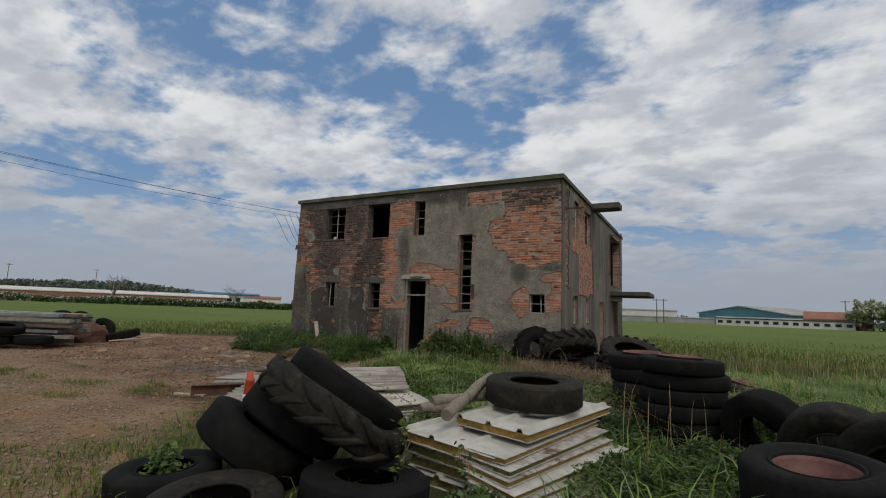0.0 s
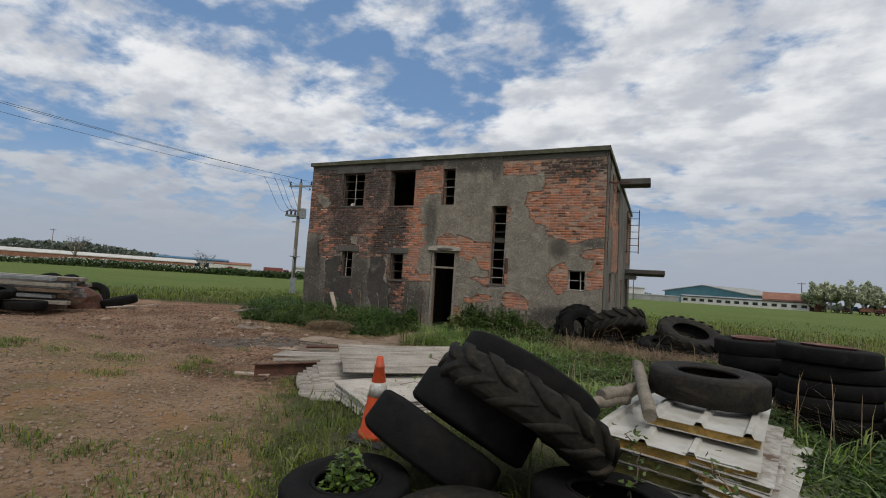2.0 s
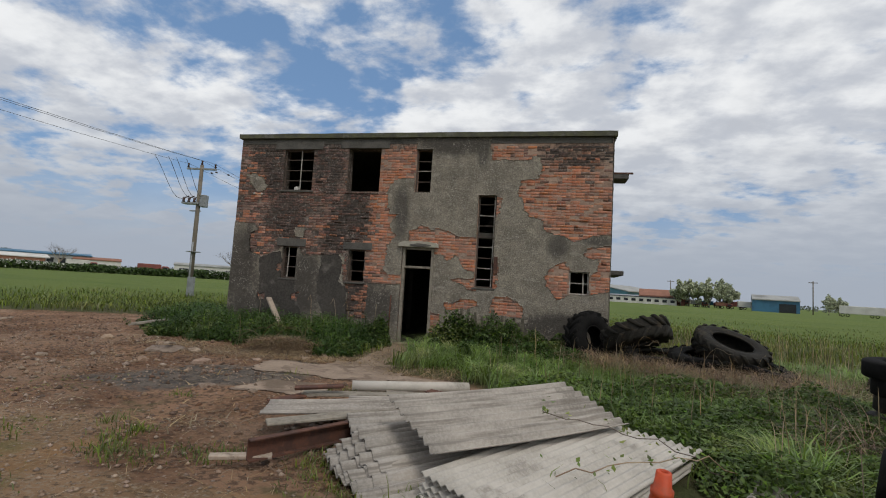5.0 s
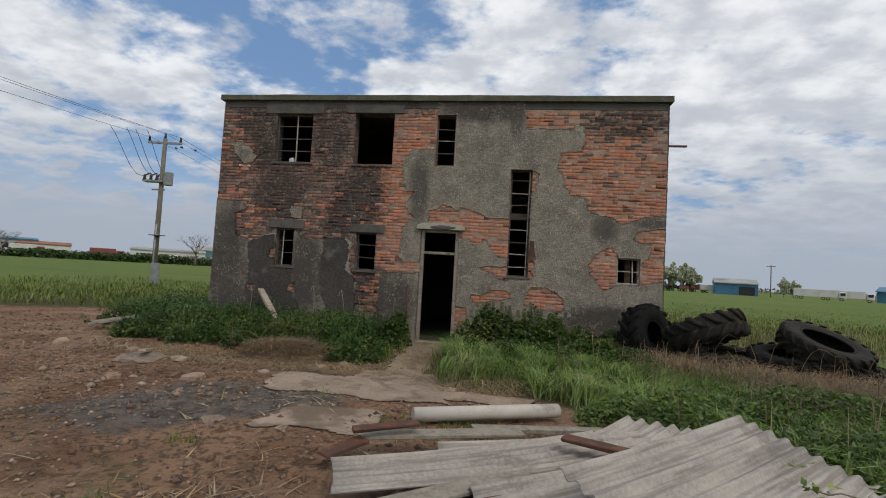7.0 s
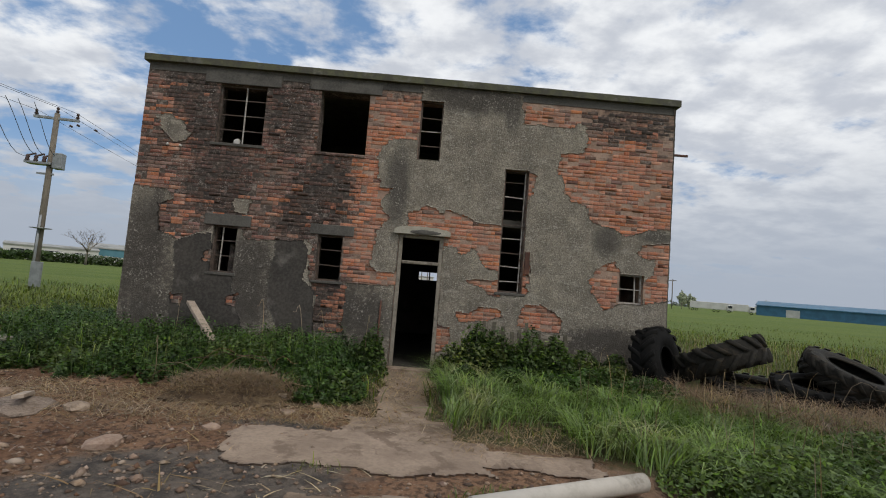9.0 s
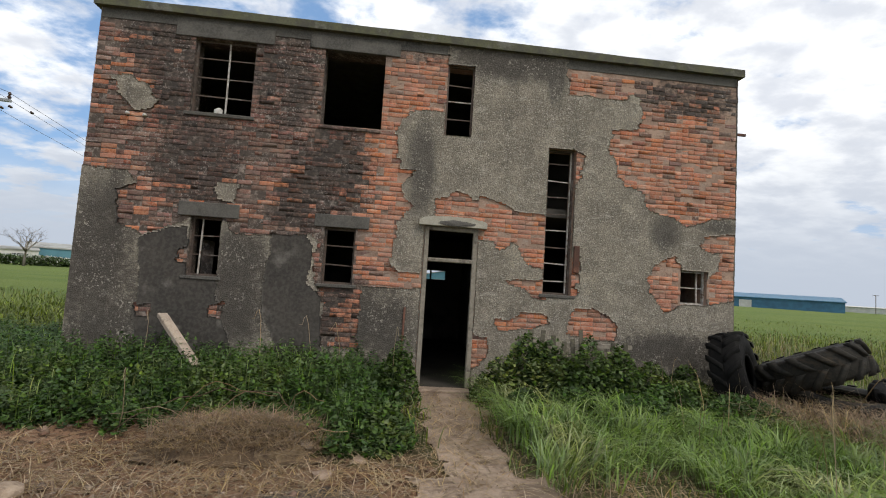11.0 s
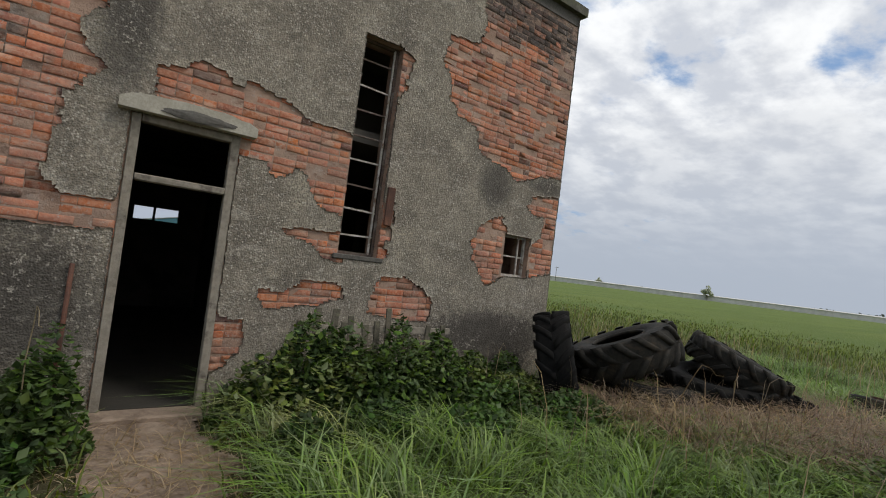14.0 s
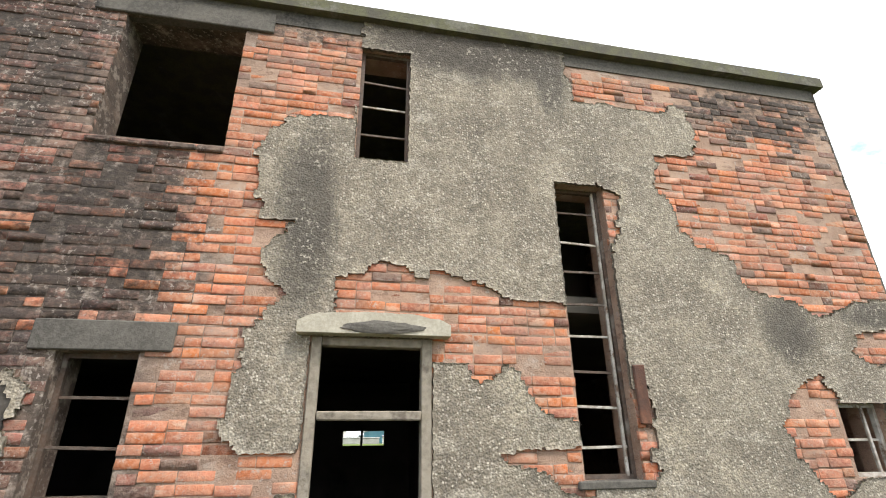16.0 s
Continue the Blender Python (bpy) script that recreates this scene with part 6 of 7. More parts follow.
    rod = part("iron_bar", tube_bm([(-9.06, BY0 - 0.05, 0.1), (-9.05, BY0 - 0.05, 1.28)], 0.018, 8), M["rust"])
    tagged(rod, "rusty iron bar standing beside the doorway", "bar")


M["mossywood"] = surface("mossy_old_wood", (0.15, 0.13, 0.095), (0.1, 0.09, 0.065), 9.0, c3=(0.2, 0.19, 0.12), fine=(0.06, 0.055, 0.04), bump=0.6)


def build_pickets():
    f = holder("picket_fence", pose(-7.3, 13.36, 0.1), "broken grey picket panel overgrown with brambles", "fence")
    for z in (0.25, 0.72):
        part("rail", box_bm(0, 1.9, 0, 0.03, z, z + 0.07, bevel=0.004), M["wood"], f)
    for i in range(13):
        h = 0.92 + random.uniform(-0.14, 0.08) - (0.15 if i > 8 else 0)
        p = part("picket", box_bm(-0.035, 0.035, -0.02, -0.001, 0, h, bevel=0.004, rough=0.004), M["mossywood"], f)
        p.location, p.rotation_euler = (0.06 + i * 0.148, 0, 0), (0, random.uniform(-0.08, 0.08), 0)


def build_timber_pile():
    t = holder("timber_pile", pose(-19.9, 7.4, 0.2, 0, 0, 30), "pile of grey beams and sheet steel by the field", "timber pile")
    for lv in range(5):
        for k in range(4):
            b = part("beam", box_bm(-1.9, 1.9, -0.1, 0.1, 0, 0.11, bevel=0.01), M[("wood", "galv", "darkwood")[(lv + k) % 3]], t)
            b.matrix_basis = pose(random.uniform(-0.3, 0.3), -0.6 + 0.36 * k, 0.02 + lv * 0.17, 0, 0, random.uniform(-4, 4))
    for s in (-1.2, 0, 1.2):
        part("bearer", box_bm(s - 0.06, s + 0.06, -0.8, 0.7, -0.2, 0.01), M["darkwood"], t)
    h = part("rusty_scrap", rock_mesh("rusty_scrap", 0.75, 77, 0.7), M["rust"])
    h.matrix_basis = pose(-20.0, 9.4, 0.15, 0, 0, 0)
    tagged(h, "rusty brown lump of scrap by the tyres", "scrap")


M["clod"] = surface("earth_clods", (0.17, 0.105, 0.068), (0.11, 0.068, 0.046), 4.0, c3=(0.24, 0.165, 0.11), bump=0.8, bump_scale=60, rand=0.4)


def build_wall_fittings():
    for x, z in ((-13.47, 3.98), (-13.22, 3.97)):
        k = part("wall_insulator", lathe_bm([(0.0001, 0.09), (0.03, 0.085), (0.045, 0.06), (0.028, 0.045), (0.045, 0.02), (0.02, 0.0), (0.0001, 0.0)], 12, closed=False), M["conewhite"])
        k.matrix_basis = pose(x, BY0 - 0.005, z, 90, 0, 0) @ Matrix.Scale(0.65, 4)
        tagged(k, "small white porcelain insulator on the wall", "insulator", "wall insulators")
    rag = part("rag", rock_mesh("rag", 0.07, 91, 1.2), M["whitewash"])
    rag.matrix_basis = pose(-12.2, BY0 + 0.1, 4.16, 0, 0, 0)
    tagged(rag, "small white rag on the window sill", "rag")
    h = part("hinge_plate", box_bm(-6.33, -6.24, BY0 - 0.05, BY0 - 0.02, 2.0, 2.45, bevel=0.008, rough=0.008), M["rust"])
    tagged(h, "rusty plate hanging beside the tall window", "bracket")


build_wall_fittings()
build_rubble()
build_pickets()
build_timber_pile()


# ---- overhead line ----
def build_pole():
    px, py = -26.3, 26.6
    p = holder("power_pole", pose(px, py, 0, 0, 0, 8), "weathered wooden power pole with switchgear and cable box", "power pole")
    part("pole", tube_bm([(0, 0, -0.3), (0, 0, 4), (0, 0, 8.25)], 0.15, 12, taper=0.72), M["polewood"], p)
    arm = part("crossarm", box_bm(-0.95, 0.95, -0.06, 0.06, 7.95, 8.06), M["galv"], p)
    for x in (-0.88, 0.0, 0.88):
        part("insulator", lathe_bm([(0.0001, 0.3), (0.04, 0.3), (0.07, 0.2), (0.03, 0.18), (0.08, 0.08), (0.03, 0), (0.0001, 0)], 10, closed=False), M["porcelain"], arm).location = (x, 0, 8.06 if x else 8.25)
    gear = part("switch_frame", box_bm(-0.95, 0.15, -0.25, 0.25, 5.75, 5.85), M["galv"], p)
    for x in (-0.9, -0.55, -0.2):
        part("switch_arm", tube_bm([(x, -0.2, 5.85), (x - 0.1, 0, 6.12), (x + 0.1, 0.25, 6.3)], 0.045, 8), M["porcelain"], gear)
        part("bushing", lathe_bm([(0.05, 0), (0.09, 0.08), (0.05, 0.14), (0.09, 0.22), (0.04, 0.32), (0.0001, 0.33)], 10, closed=False), M["porcelain"], gear).location = (x, -0.1, 5.85)
    part("transformer", box_bm(0.16, 0.55, -0.18, 0.18, 5.6, 6.35, bevel=0.03), M["galv"], p, "grey steel transformer box")
    part("bracket", box_bm(-0.5, 0.2, -0.04, 0.04, 5.3, 5.38), M["galv"], p)
    part("anti_climb_guard", lathe_bm([(0.14, 2.75), (0.42, 2.78), (0.42, 2.81), (0.14, 2.82)], 12), M["galv"], p)
    part("cable_guard", tube_bm([(0.02, -0.17, 0), (0.02, -0.16, 3.4)], 0.05, 8), M["galv"], p)
    part("cable_box", box_bm(-0.02, 0.42, -0.3, -0.15, 0.1, 1.25, bevel=0.02), M["galv"], p, "pale grey cable box")
    for i, x in enumerate((-0.9, -0.55, -0.2, 0.3)):
        pts = []
        for k in range(9):
            f = k / 8
            a, b = Vector((x - 0.3 - 0.35 * (i == 0), -2.2 + 0.2 * i, 8.22)), Vector((x, 0, 6.15))
            q = a.lerp(b, f)
            q.z -= 1.1 * math.sin(math.pi * f) * (0.6 if i else 1.0) * f
            pts.append(q)
        part("jumper_wire", tube_bm(pts, 0.014, 5), M["wire"], p)
    for i, x in enumerate((-0.88, 0.0, 0.88)):
        for far, sag in (((-22.4 + x, -38.0, 9.0), 1.6), ((-30.5 + x, 95.0, 9.0), 1.6)):
            a = Vector((px + x, py, 8.33 if x else 8.53))
            pts = []
            for k in range(17):
                f = k / 16
                q = a.lerp(Vector(far), f)
                q.z -= sag * 4 * f * (1 - f)
                pts.append(q)
            tagged(part("overhead_wire", tube_bm(pts, 0.009, 5), M["wire"]), "thin dark overhead power wire from the pole", "wire", "overhead wires")
    for x, y in ((0.0, 1.8), (0.5, 2.4), (-0.5, 2.1)):
        part("strain_insulator", lathe_bm([(0.0001, 0.25), (0.06, 0.22), (0.03, 0.15), (0.06, 0.1), (0.03, 0.03), (0.0001, 0)], 8, closed=False), M["porcelain"], p).matrix_basis = pose(x, y, 8.2, 90, 0, 0)


build_pole()


# ---- distance ----
def polar(az, d, x=-4.0, y=1.0):
    return x + d * math.sin(radians(az)), y + d * math.cos(radians(az))


def shed(name, az, d, w, deep, eave, ridge, wall, roof, label, yaw=None, windows=0, along=True, door=None):
    """A far building: walls with gables, a pitched roof, windows."""
    x, y = polar(az, d)
    t = holder(name, pose(x, y, 0, 0, 0, -az if yaw is None else yaw), label, "building")
    bm = bmesh.new()
    hx, hy = w / 2, deep / 2
    if along:       # ridge along x
        prof = [(-hy, 0), (hy, 0), (hy, eave), (0, ridge), (-hy, eave)]
        ends = [[bm.verts.new((s * hx, p, z)) for p, z in prof] for s in (-1, 1)]
    else:
        prof = [(-hx, 0), (hx, 0), (hx, eave), (0, ridge), (-hx, eave)]
        ends = [[bm.verts.new((p, s * hy, z)) for p, z in prof] for s in (-1, 1)]
    for e in ends:
        bm.faces.new(e)
    for k in range(5):
        bm.faces.new((ends[0][k], ends[0][(k + 1) % 5], ends[1][(k + 1) % 5], ends[1][k]))
    bmesh.ops.recalc_face_normals(bm, faces=bm.faces)
    part("wall", bm, wall, t)
    bm = bmesh.new()
    for s in (-1, 1):
        a = [(s * (hy if along else hx) * 1.05, eave - 0.02 * ridge + 0.05), (0, ridge + 0.05), (0, ridge + 0.3), (s * (hy if along else hx) * 1.05, eave + 0.25)]
        r = [[bm.verts.new((e * hx * 1.02, p, z) if along else (p, e * hy * 1.02, z)) for p, z in a] for e in (-1, 1)]
        bm.faces.new(r[0]), bm.faces.new(r[1][::-1])
        for k in range(4):
            bm.faces.new((r[0][k], r[0][(k + 1) % 4], r[1][(k + 1) % 4], r[1][k]))
    bmesh.ops.recalc_face_normals(bm, faces=bm.faces)
    part("roof", bm, roof, t)
    for i in range(windows):
        wx = -hx + w * (i + 0.5) / windows
        part("window", box_bm(wx - w / windows * 0.28, wx + w / windows * 0.28, -hy - 0.08, -hy - 0.01, eave * 0.35, eave * 0.75), M["darkpane"], t)
    if door:
        part("door", box_bm(door[0] * hx, door[1] * hx, -hy - 0.1, -hy - 0.012, 0, eave * 0.75), door[2], t)
    return t


def lorry(az, d, l, h, mat, label, yaw=0):
    x, y = polar(az, d)
    t = holder("lorry", pose(x, y, 0, 0, 0, -az + yaw), label, "lorry", "parked lorries")
    part("body", box_bm(-l / 2, l / 2, -1.2, 1.2, 0.9, h, bevel=0.1), mat, t)
    part("cab", box_bm(l / 2 + 0.1, l / 2 + 2.0, -1.2, 1.2, 0.6, h * 0.85, bevel=0.25), M["whitewash"] if l > 10 else M["red"], t)
    part("windscreen", box_bm(l / 2 + 0.5, l / 2 + 1.7, -1.24, -1.201, h * 0.5, h * 0.75), M["darkpane"], t)
    for wx in (-l / 2 + 0.8, -l / 2 + 2.0, l / 2 + 0.8):
        w = part("wheel", lathe_bm([(0.5, -0.15), (0.5, 0.15), (0.3, 0.16), (0.3, -0.16)], 14), M["rubber"], t)
        w.matrix_basis = pose(wx, -1.05, 0.5, 90, 0, 0)


def leaf_cloud(centres, n, size, rng, mesh_name="leaves"):
    """Small folded leaves or clumps scattered in blobs (x, y, z, rx, ry, rz)."""
    c = np.array(centres)
    pick = rng.randint(len(c), size=n)
    d = rng.normal(size=(n, 3))
    d /= np.linalg.norm(d, axis=1)[:, None]
    d *= rng.uniform(0.45, 1.05, (n, 1)) ** 0.6
    p = c[pick, :3] + d * c[pick, 3:6]
    return leaves_at(p, size * rng.uniform(0.5, 1.4, n), rng, mesh_name)


def leaves_at(p, size, rng, mesh_name="leaves", up=0.0):
    """Folded four-cornered leaves at points p; up turns their faces to the sky."""
    n = len(p)
    a = rng.normal(size=(n, 3))
    a[:, 2] *= (1 - 0.65 * up)
    a[:, 2] -= 0.25 * up
    a /= np.linalg.norm(a, axis=1)[:, None]
    b = np.cross(a, rng.normal(size=(n, 3)) * (1 - up) + np.array([0, 0, 1.0]) * up * 2 + 1e-4)
    b /= np.linalg.norm(b, axis=1)[:, None] + 1e-9
    k = np.cross(a, b)
    s = np.asarray(size)[:, None]
    v = np.stack([p - a * s * 0.5, p + b * s * 0.32 + k * s * 0.09, p + a * s * 0.5 - k * s * 0.05, p - b * s * 0.32 + k * s * 0.09], 1)
    i = 4 * np.arange(n)[:, None]
    f = np.concatenate([i + (0, 1, 2), i + (0, 2, 3)])
    return fast_mesh(mesh_name, v.reshape(-1, 3), f)


def tree(name, x, y, h, label, leaf=None, seed=0, spread=0.35, n=2500, leaf_size=0.5, levels=4):
    """A tapered trunk with forking limbs, and leaves or bare twigs."""
    rng = random.Random(seed)
    t = holder(name, pose(x, y, 0), label, "tree")
    bm = bmesh.new()
    tips = []

    def grow(p, way, l, r, level):
        mid = p + way * l * 0.5 + Vector((rng.uniform(-1, 1), rng.uniform(-1, 1), 0)) * l * 0.06
        end = p + way * l
        tube_bm([p, mid, end], r, 5 if level < 2 else 3, bm=bm, taper=0.55)
        tips.append((end, level))
        if level >= levels:
            return
        for k in range(4 if level == 0 else 3):
            side = Vector((rng.uniform(-1, 1), rng.uniform(-1, 1), rng.uniform(-0.1, 0.5))).normalized()
            grow(p.lerp(end, rng.uniform(0.55, 1.0)), (way * 0.75 + side * (0.5 + spread)).normalized(), l * rng.uniform(0.58, 0.78), r * 0.5, level + 1)
    grow(Vector((0, 0, -0.2)), Vector((0.03, 0.02, 1)).normalized(), h * 0.34, h * 0.028, 0)
    part("trunk", bm, M["baretwig" if leaf is None else "polewood"], t)
    if leaf is not None:
        r2 = np.random.RandomState(seed)
        blobs = [(p.x, p.y, p.z, h * 0.06, h * 0.06, h * 0.08) for p, lv in tips if lv >= 2]
        for k in range(26):
            a, q, f = rng.uniform(0, 6.28), rng.uniform(0.3, 1.0), rng.uniform(-0.95, 1.0)
            wide = h * 0.2 * math.sqrt(max(0.05, 1 - f * f))
            blobs.append((wide * q * math.cos(a), wide * q * math.sin(a), h * (0.55 + 0.38 * f), h * 0.055, h * 0.055, h * 0.075))
        mesh_part("crown", leaf_cloud(blobs, n, leaf_size, r2), leaf, t)
    return t


def build_distance():
    rng = np.random.RandomState(12)
    # hawthorn hedge across the field and the wood behind it
    pts = [(-190, 0), (-128, 62), (-98, 88), (-70, 112), (-52, 128)]
    for name, mat, n, size, top, label in (("hedge", M["hedge"], 26000, 0.55, 2.3, "long hawthorn hedge across the field"), ("hedge_blossom", M["blossom"], 9000, 0.4, 2.5, "white may blossom on the hedge")):
        seg = rng.randint(len(pts) - 1, size=n)
        f = rng.rand(n)
        P = np.array(pts, float)
        xy = P[seg] * (1 - f)[:, None] + P[seg + 1] * f[:, None]
        hgt = top * (0.72 + 0.3 * fbm(xy[:, 0], xy[:, 1], 0.15, 4, 81))
        z = hgt * rng.rand(n) ** (0.7 if name == "hedge" else 0.35)
        xy = xy + rng.normal(0, 0.9, (n, 2))
        if name == "hedge_blossom":
            k = fbm(xy[:, 0], xy[:, 1], 0.11, 3, 83) > -0.1
            xy, z = xy[k], z[k]
        me = leaves_at(np.column_stack([xy, z]), size * rng.uniform(0.6, 1.5, len(z)), rng, "hedge")
        tagged(mesh_part(name, me, mat), label, "hedge", kind="stuff")
    n = 9000
    az = rng.uniform(-80, -48, n)
    d = rng.uniform(300, 340, n)
    prof = 3.5 + 9 * np.clip(0.5 + 0.5 * fbm(az, az * 0, 0.16, 4, 85), 0, 1) * smooth(-az, 46, 62)
    p = np.column_stack([-4 + d * np.sin(np.radians(az)), 1 + d * np.cos(np.radians(az)), prof * rng.rand(n) ** 0.7])
    tagged(mesh_part("far_wood", leaves_at(p, rng.uniform(1.5, 3.0, n), rng, "far_wood"), M["farwood"]), "hazy belt of woodland beyond the hedge", "woodland", kind="stuff")
    for x, y, h, s in ((-130, 66, 10.5, 1), (-106, 82, 8, 2), (-74, 96, 9.5, 3)):
        tree("bare_tree", x, y, h, "bare tree with pale fine branches behind the hedge", None, s, 0.3, levels=5)
    shed("polytunnel", -69, 210, 120, 10, 3.0, 4.0, M["tileroof"], M["whitewash"], "long low glasshouse with a pale roof", yaw=62)
    shed("long_shed", -52.5, 220, 26, 14, 4.6, 5.2, M["greyroof"], M["blueclad"], "grey flat-roofed unit with a row of windows", windows=8)
    shed("low_shed", -48.5, 215, 14, 10, 3.4, 4.2, M["whitewash"], M["tileroof"], "pale low building beyond the hedge")
    shed("white_shed", -38.7, 150, 17, 8, 3.0, 3.5, M["whitewash"], M["greyroof"], "long white portable unit beyond the hedge", windows=3)
    shed("blue_barn", -33.0, 155, 17, 10, 3.9, 5.0, M["teal"], M["greyroof"], "teal clad barn beyond the field")
    lorry(-44.2, 165, 6, 3.0, M["red"], "red lorry trailer behind the hedge")
    lorry(-50.0, 190, 6, 3.0, M["whitewash"], "white lorry behind the hedge")
    # the estate on the other side
    shed("teal_hangar", 7.2, 225, 34, 34, 4.2, 7.0, M["teal"], M["greyroof"], "big teal hangar with a shallow grey roof", yaw=-38, along=False)
    shed("long_barracks", 8.4, 190, 36, 8, 2.3, 2.7, M["whitewash"], M["darkpane"], "long low white building with a row of windows", windows=14, yaw=-9)
    shed("brick_hall", 12.4, 195, 15, 12, 2.9, 5.2, M["brickfar"], M["tileroof"], "low brick hall with a red tile roof", yaw=-10)
    shed("white_store", -4.6, 205, 26, 10, 4.4, 4.7, M["whitewash"], M["greyroof"], "long white store building with a grey fence", windows=0)
    shed("grey_yard", -2.6, 200, 36, 6, 1.9, 2.0, M["greyroof"], M["greyroof"], "low grey yard buildings")
    shed("blue_shed", 22.6, 185, 12, 14, 3.6, 5.0, M["blueclad"], M["greyroof"], "blue steel shed with a weathered grey roof", windows=0, door=(0.15, 0.85, M["darkpane"]), yaw=-20)
    shed("blue_warehouse", 39.0, 225, 40, 24, 3.6, 5.2, M["blueclad"], M["blueclad"], "long blue warehouse across the crop field", windows=0, door=(-0.55, -0.35, M["whitewash"]))
    shed("glasshouses", 61, 330, 190, 20, 2.7, 3.1, M["whitewash"], M["whitewash"], "long white glasshouses on the horizon", yaw=-58)
    for a, d, l, h, mat in ((14.0, 190, 3.5, 2.5, M["red"]), (15.0, 195, 4, 2.4, M["whitewash"]), (15.8, 188, 3, 2.2, M["greyroof"]), (16.8, 194, 4, 2.3, M["blueclad"]), (18.0, 186, 3, 2.1, M["tileroof"]), (19.0, 190, 4, 2.6, M["red"]), (20.2, 186, 4.5, 2.8, M["whitewash"])):
        lorry(a, d, l, h, mat, "parked articulated lorry in the far yard", random.uniform(-15, 15))
    for a, d in ((29.2, 190), (31.2, 195), (35.0, 230)):
        lorry(a, d, 11, 3.3, M["whitewash"], "white lorry trailer parked beyond the crop")
    for i, (a, d, h) in enumerate(((14.3, 186, 9.5), (15.1, 188, 10.1), (15.9, 186, 9.7), (17.0, 186, 10.3), (18.0, 188, 10.3), (18.8, 187, 9.4), (26.8, 200, 7), (27.6, 205, 6), (35, 330, 8), (63, 320, 9), (52, 330, 6))):
        x, y = polar(a, d)
        tree("leafy_tree", x, y, h, "dense green tree behind the parked lorries" if i < 6 else "small green tree on the horizon", M["poplar"], 40 + i, 0.25, 6000 if i < 6 else 1800, 0.75, levels=4)
    for a, d, h in ((25.6, 170, 9.5), (-1.9, 160, 7.5), (-2.6, 160, 7.5), (13.3, 190, 9), (-64.5, 260, 14), (-71, 260, 14), (47, 300, 9)):
        x, y = polar(a, d)
        p = holder("far_pole", pose(x, y, 0, 0, 0, -a), "distant power pole on the horizon", "power pole")
        part("pole", tube_bm([(0, 0, 0), (0, 0, h)], 0.16, 6), M["polewood"], p)
        part("crossarm", box_bm(-1.1, 1.1, -0.1, 0.1, h - 0.5, h - 0.3), M["polewood"], p)
    # low line of far buildings and trees that closes the horizon
    n = 5000
    az = rng.uniform(-48, 100, n)
    d = rng.uniform(420, 470, n)
    prof = 1.2 + 4.5 * np.clip(fbm(az, az * 0, 0.35, 4, 95) + 0.1, 0, 1)
    p = np.column_stack([-4 + d * np.sin(np.radians(az)), 1 + d * np.cos(np.radians(az)), prof * rng.rand(n)])
    tagged(mesh_part("horizon_trees", leaves_at(p, rng.uniform(1.5, 3.5, n), rng, "far_wood"), M["farwood"]), "hazy line of trees on the horizon", "woodland", kind="stuff")


M["brickfar"] = surface("far_brick", (0.33, 0.16, 0.1), (0.28, 0.13, 0.09), 0.5, bump=0)
build_distance()


# ---- plants ----
def blades(xy, h, w, lean, rng, curve=0.5, z0=None, heading=None):
    """Grass blades: a base pair, a middle pair and a tip each."""
    n = len(xy)
    a = rng.uniform(0, 2 * np.pi, n) if heading is None else heading + rng.normal(0, 0.7, n)
    side = np.stack([-np.sin(a), np.cos(a), np.zeros(n)], 1)
    out = np.stack([np.cos(a), np.sin(a), np.zeros(n)], 1)
    z = ground_height(xy[:, 0], xy[:, 1]) - 0.01 if z0 is None else z0
    base = np.column_stack([xy, z])
    l = (lean * rng.uniform(0.2, 1.3, n) * h)[:, None]
    w2, hh = np.asarray(w)[:, None] * side, h[:, None] * np.array([0, 0, 1.0])
    m1 = base + out * l * 0.18 + hh * 0.45
    m2 = base + out * l * 0.55 + hh * 0.8
    tip = base + out * l * (1.0 + curve * 0.35) + hh * (1.0 - 0.25 * curve * rng.rand(n)[:, None])
    v = np.stack([base - w2 * 0.7, base + w2 * 0.7, m1 - w2, m1 + w2, m2 - w2 * 0.7, m2 + w2 * 0.7, tip], 1)
    i = 7 * np.arange(n)[:, None]
    f = np.concatenate([i + (0, 1, 3), i + (0, 3, 2), i + (2, 3, 5), i + (2, 5, 4), i + (4, 5, 6)])
    return fast_mesh("blades", v.reshape(-1, 3), f)


def path_mask(x, y):
    return in_boxes(x, y, PATH + [(-8.85, -7.9, 13.0, 14.0)], 0.24, 61) > 0.05


def blocked(x, y):
    """Where nothing grows: the building, the sheets, the path."""
    b = (x > BX0 - 0.02) & (x < BX1 + 0.02) & (y > BY0 - 0.03) & (y < BY1)
    return b | path_mask(x, y)


def nettle_bed(x, y):
    wx, wy = x + 0.35 * fbm(x, y, 1.2, 3, 101), y + 0.35 * fbm(x, y, 1.2, 3, 103)
    return np.maximum.reduce([in_boxes(wx, wy, [(-14.9, -9.1, 11.75, 13.7), (-10.1, -9.0, 10.75, 13.7), (-13.5, -11.6, 11.3, 12.0), (-16.5, -14.0, 12.9, 15.5)], 0.05, 3)])


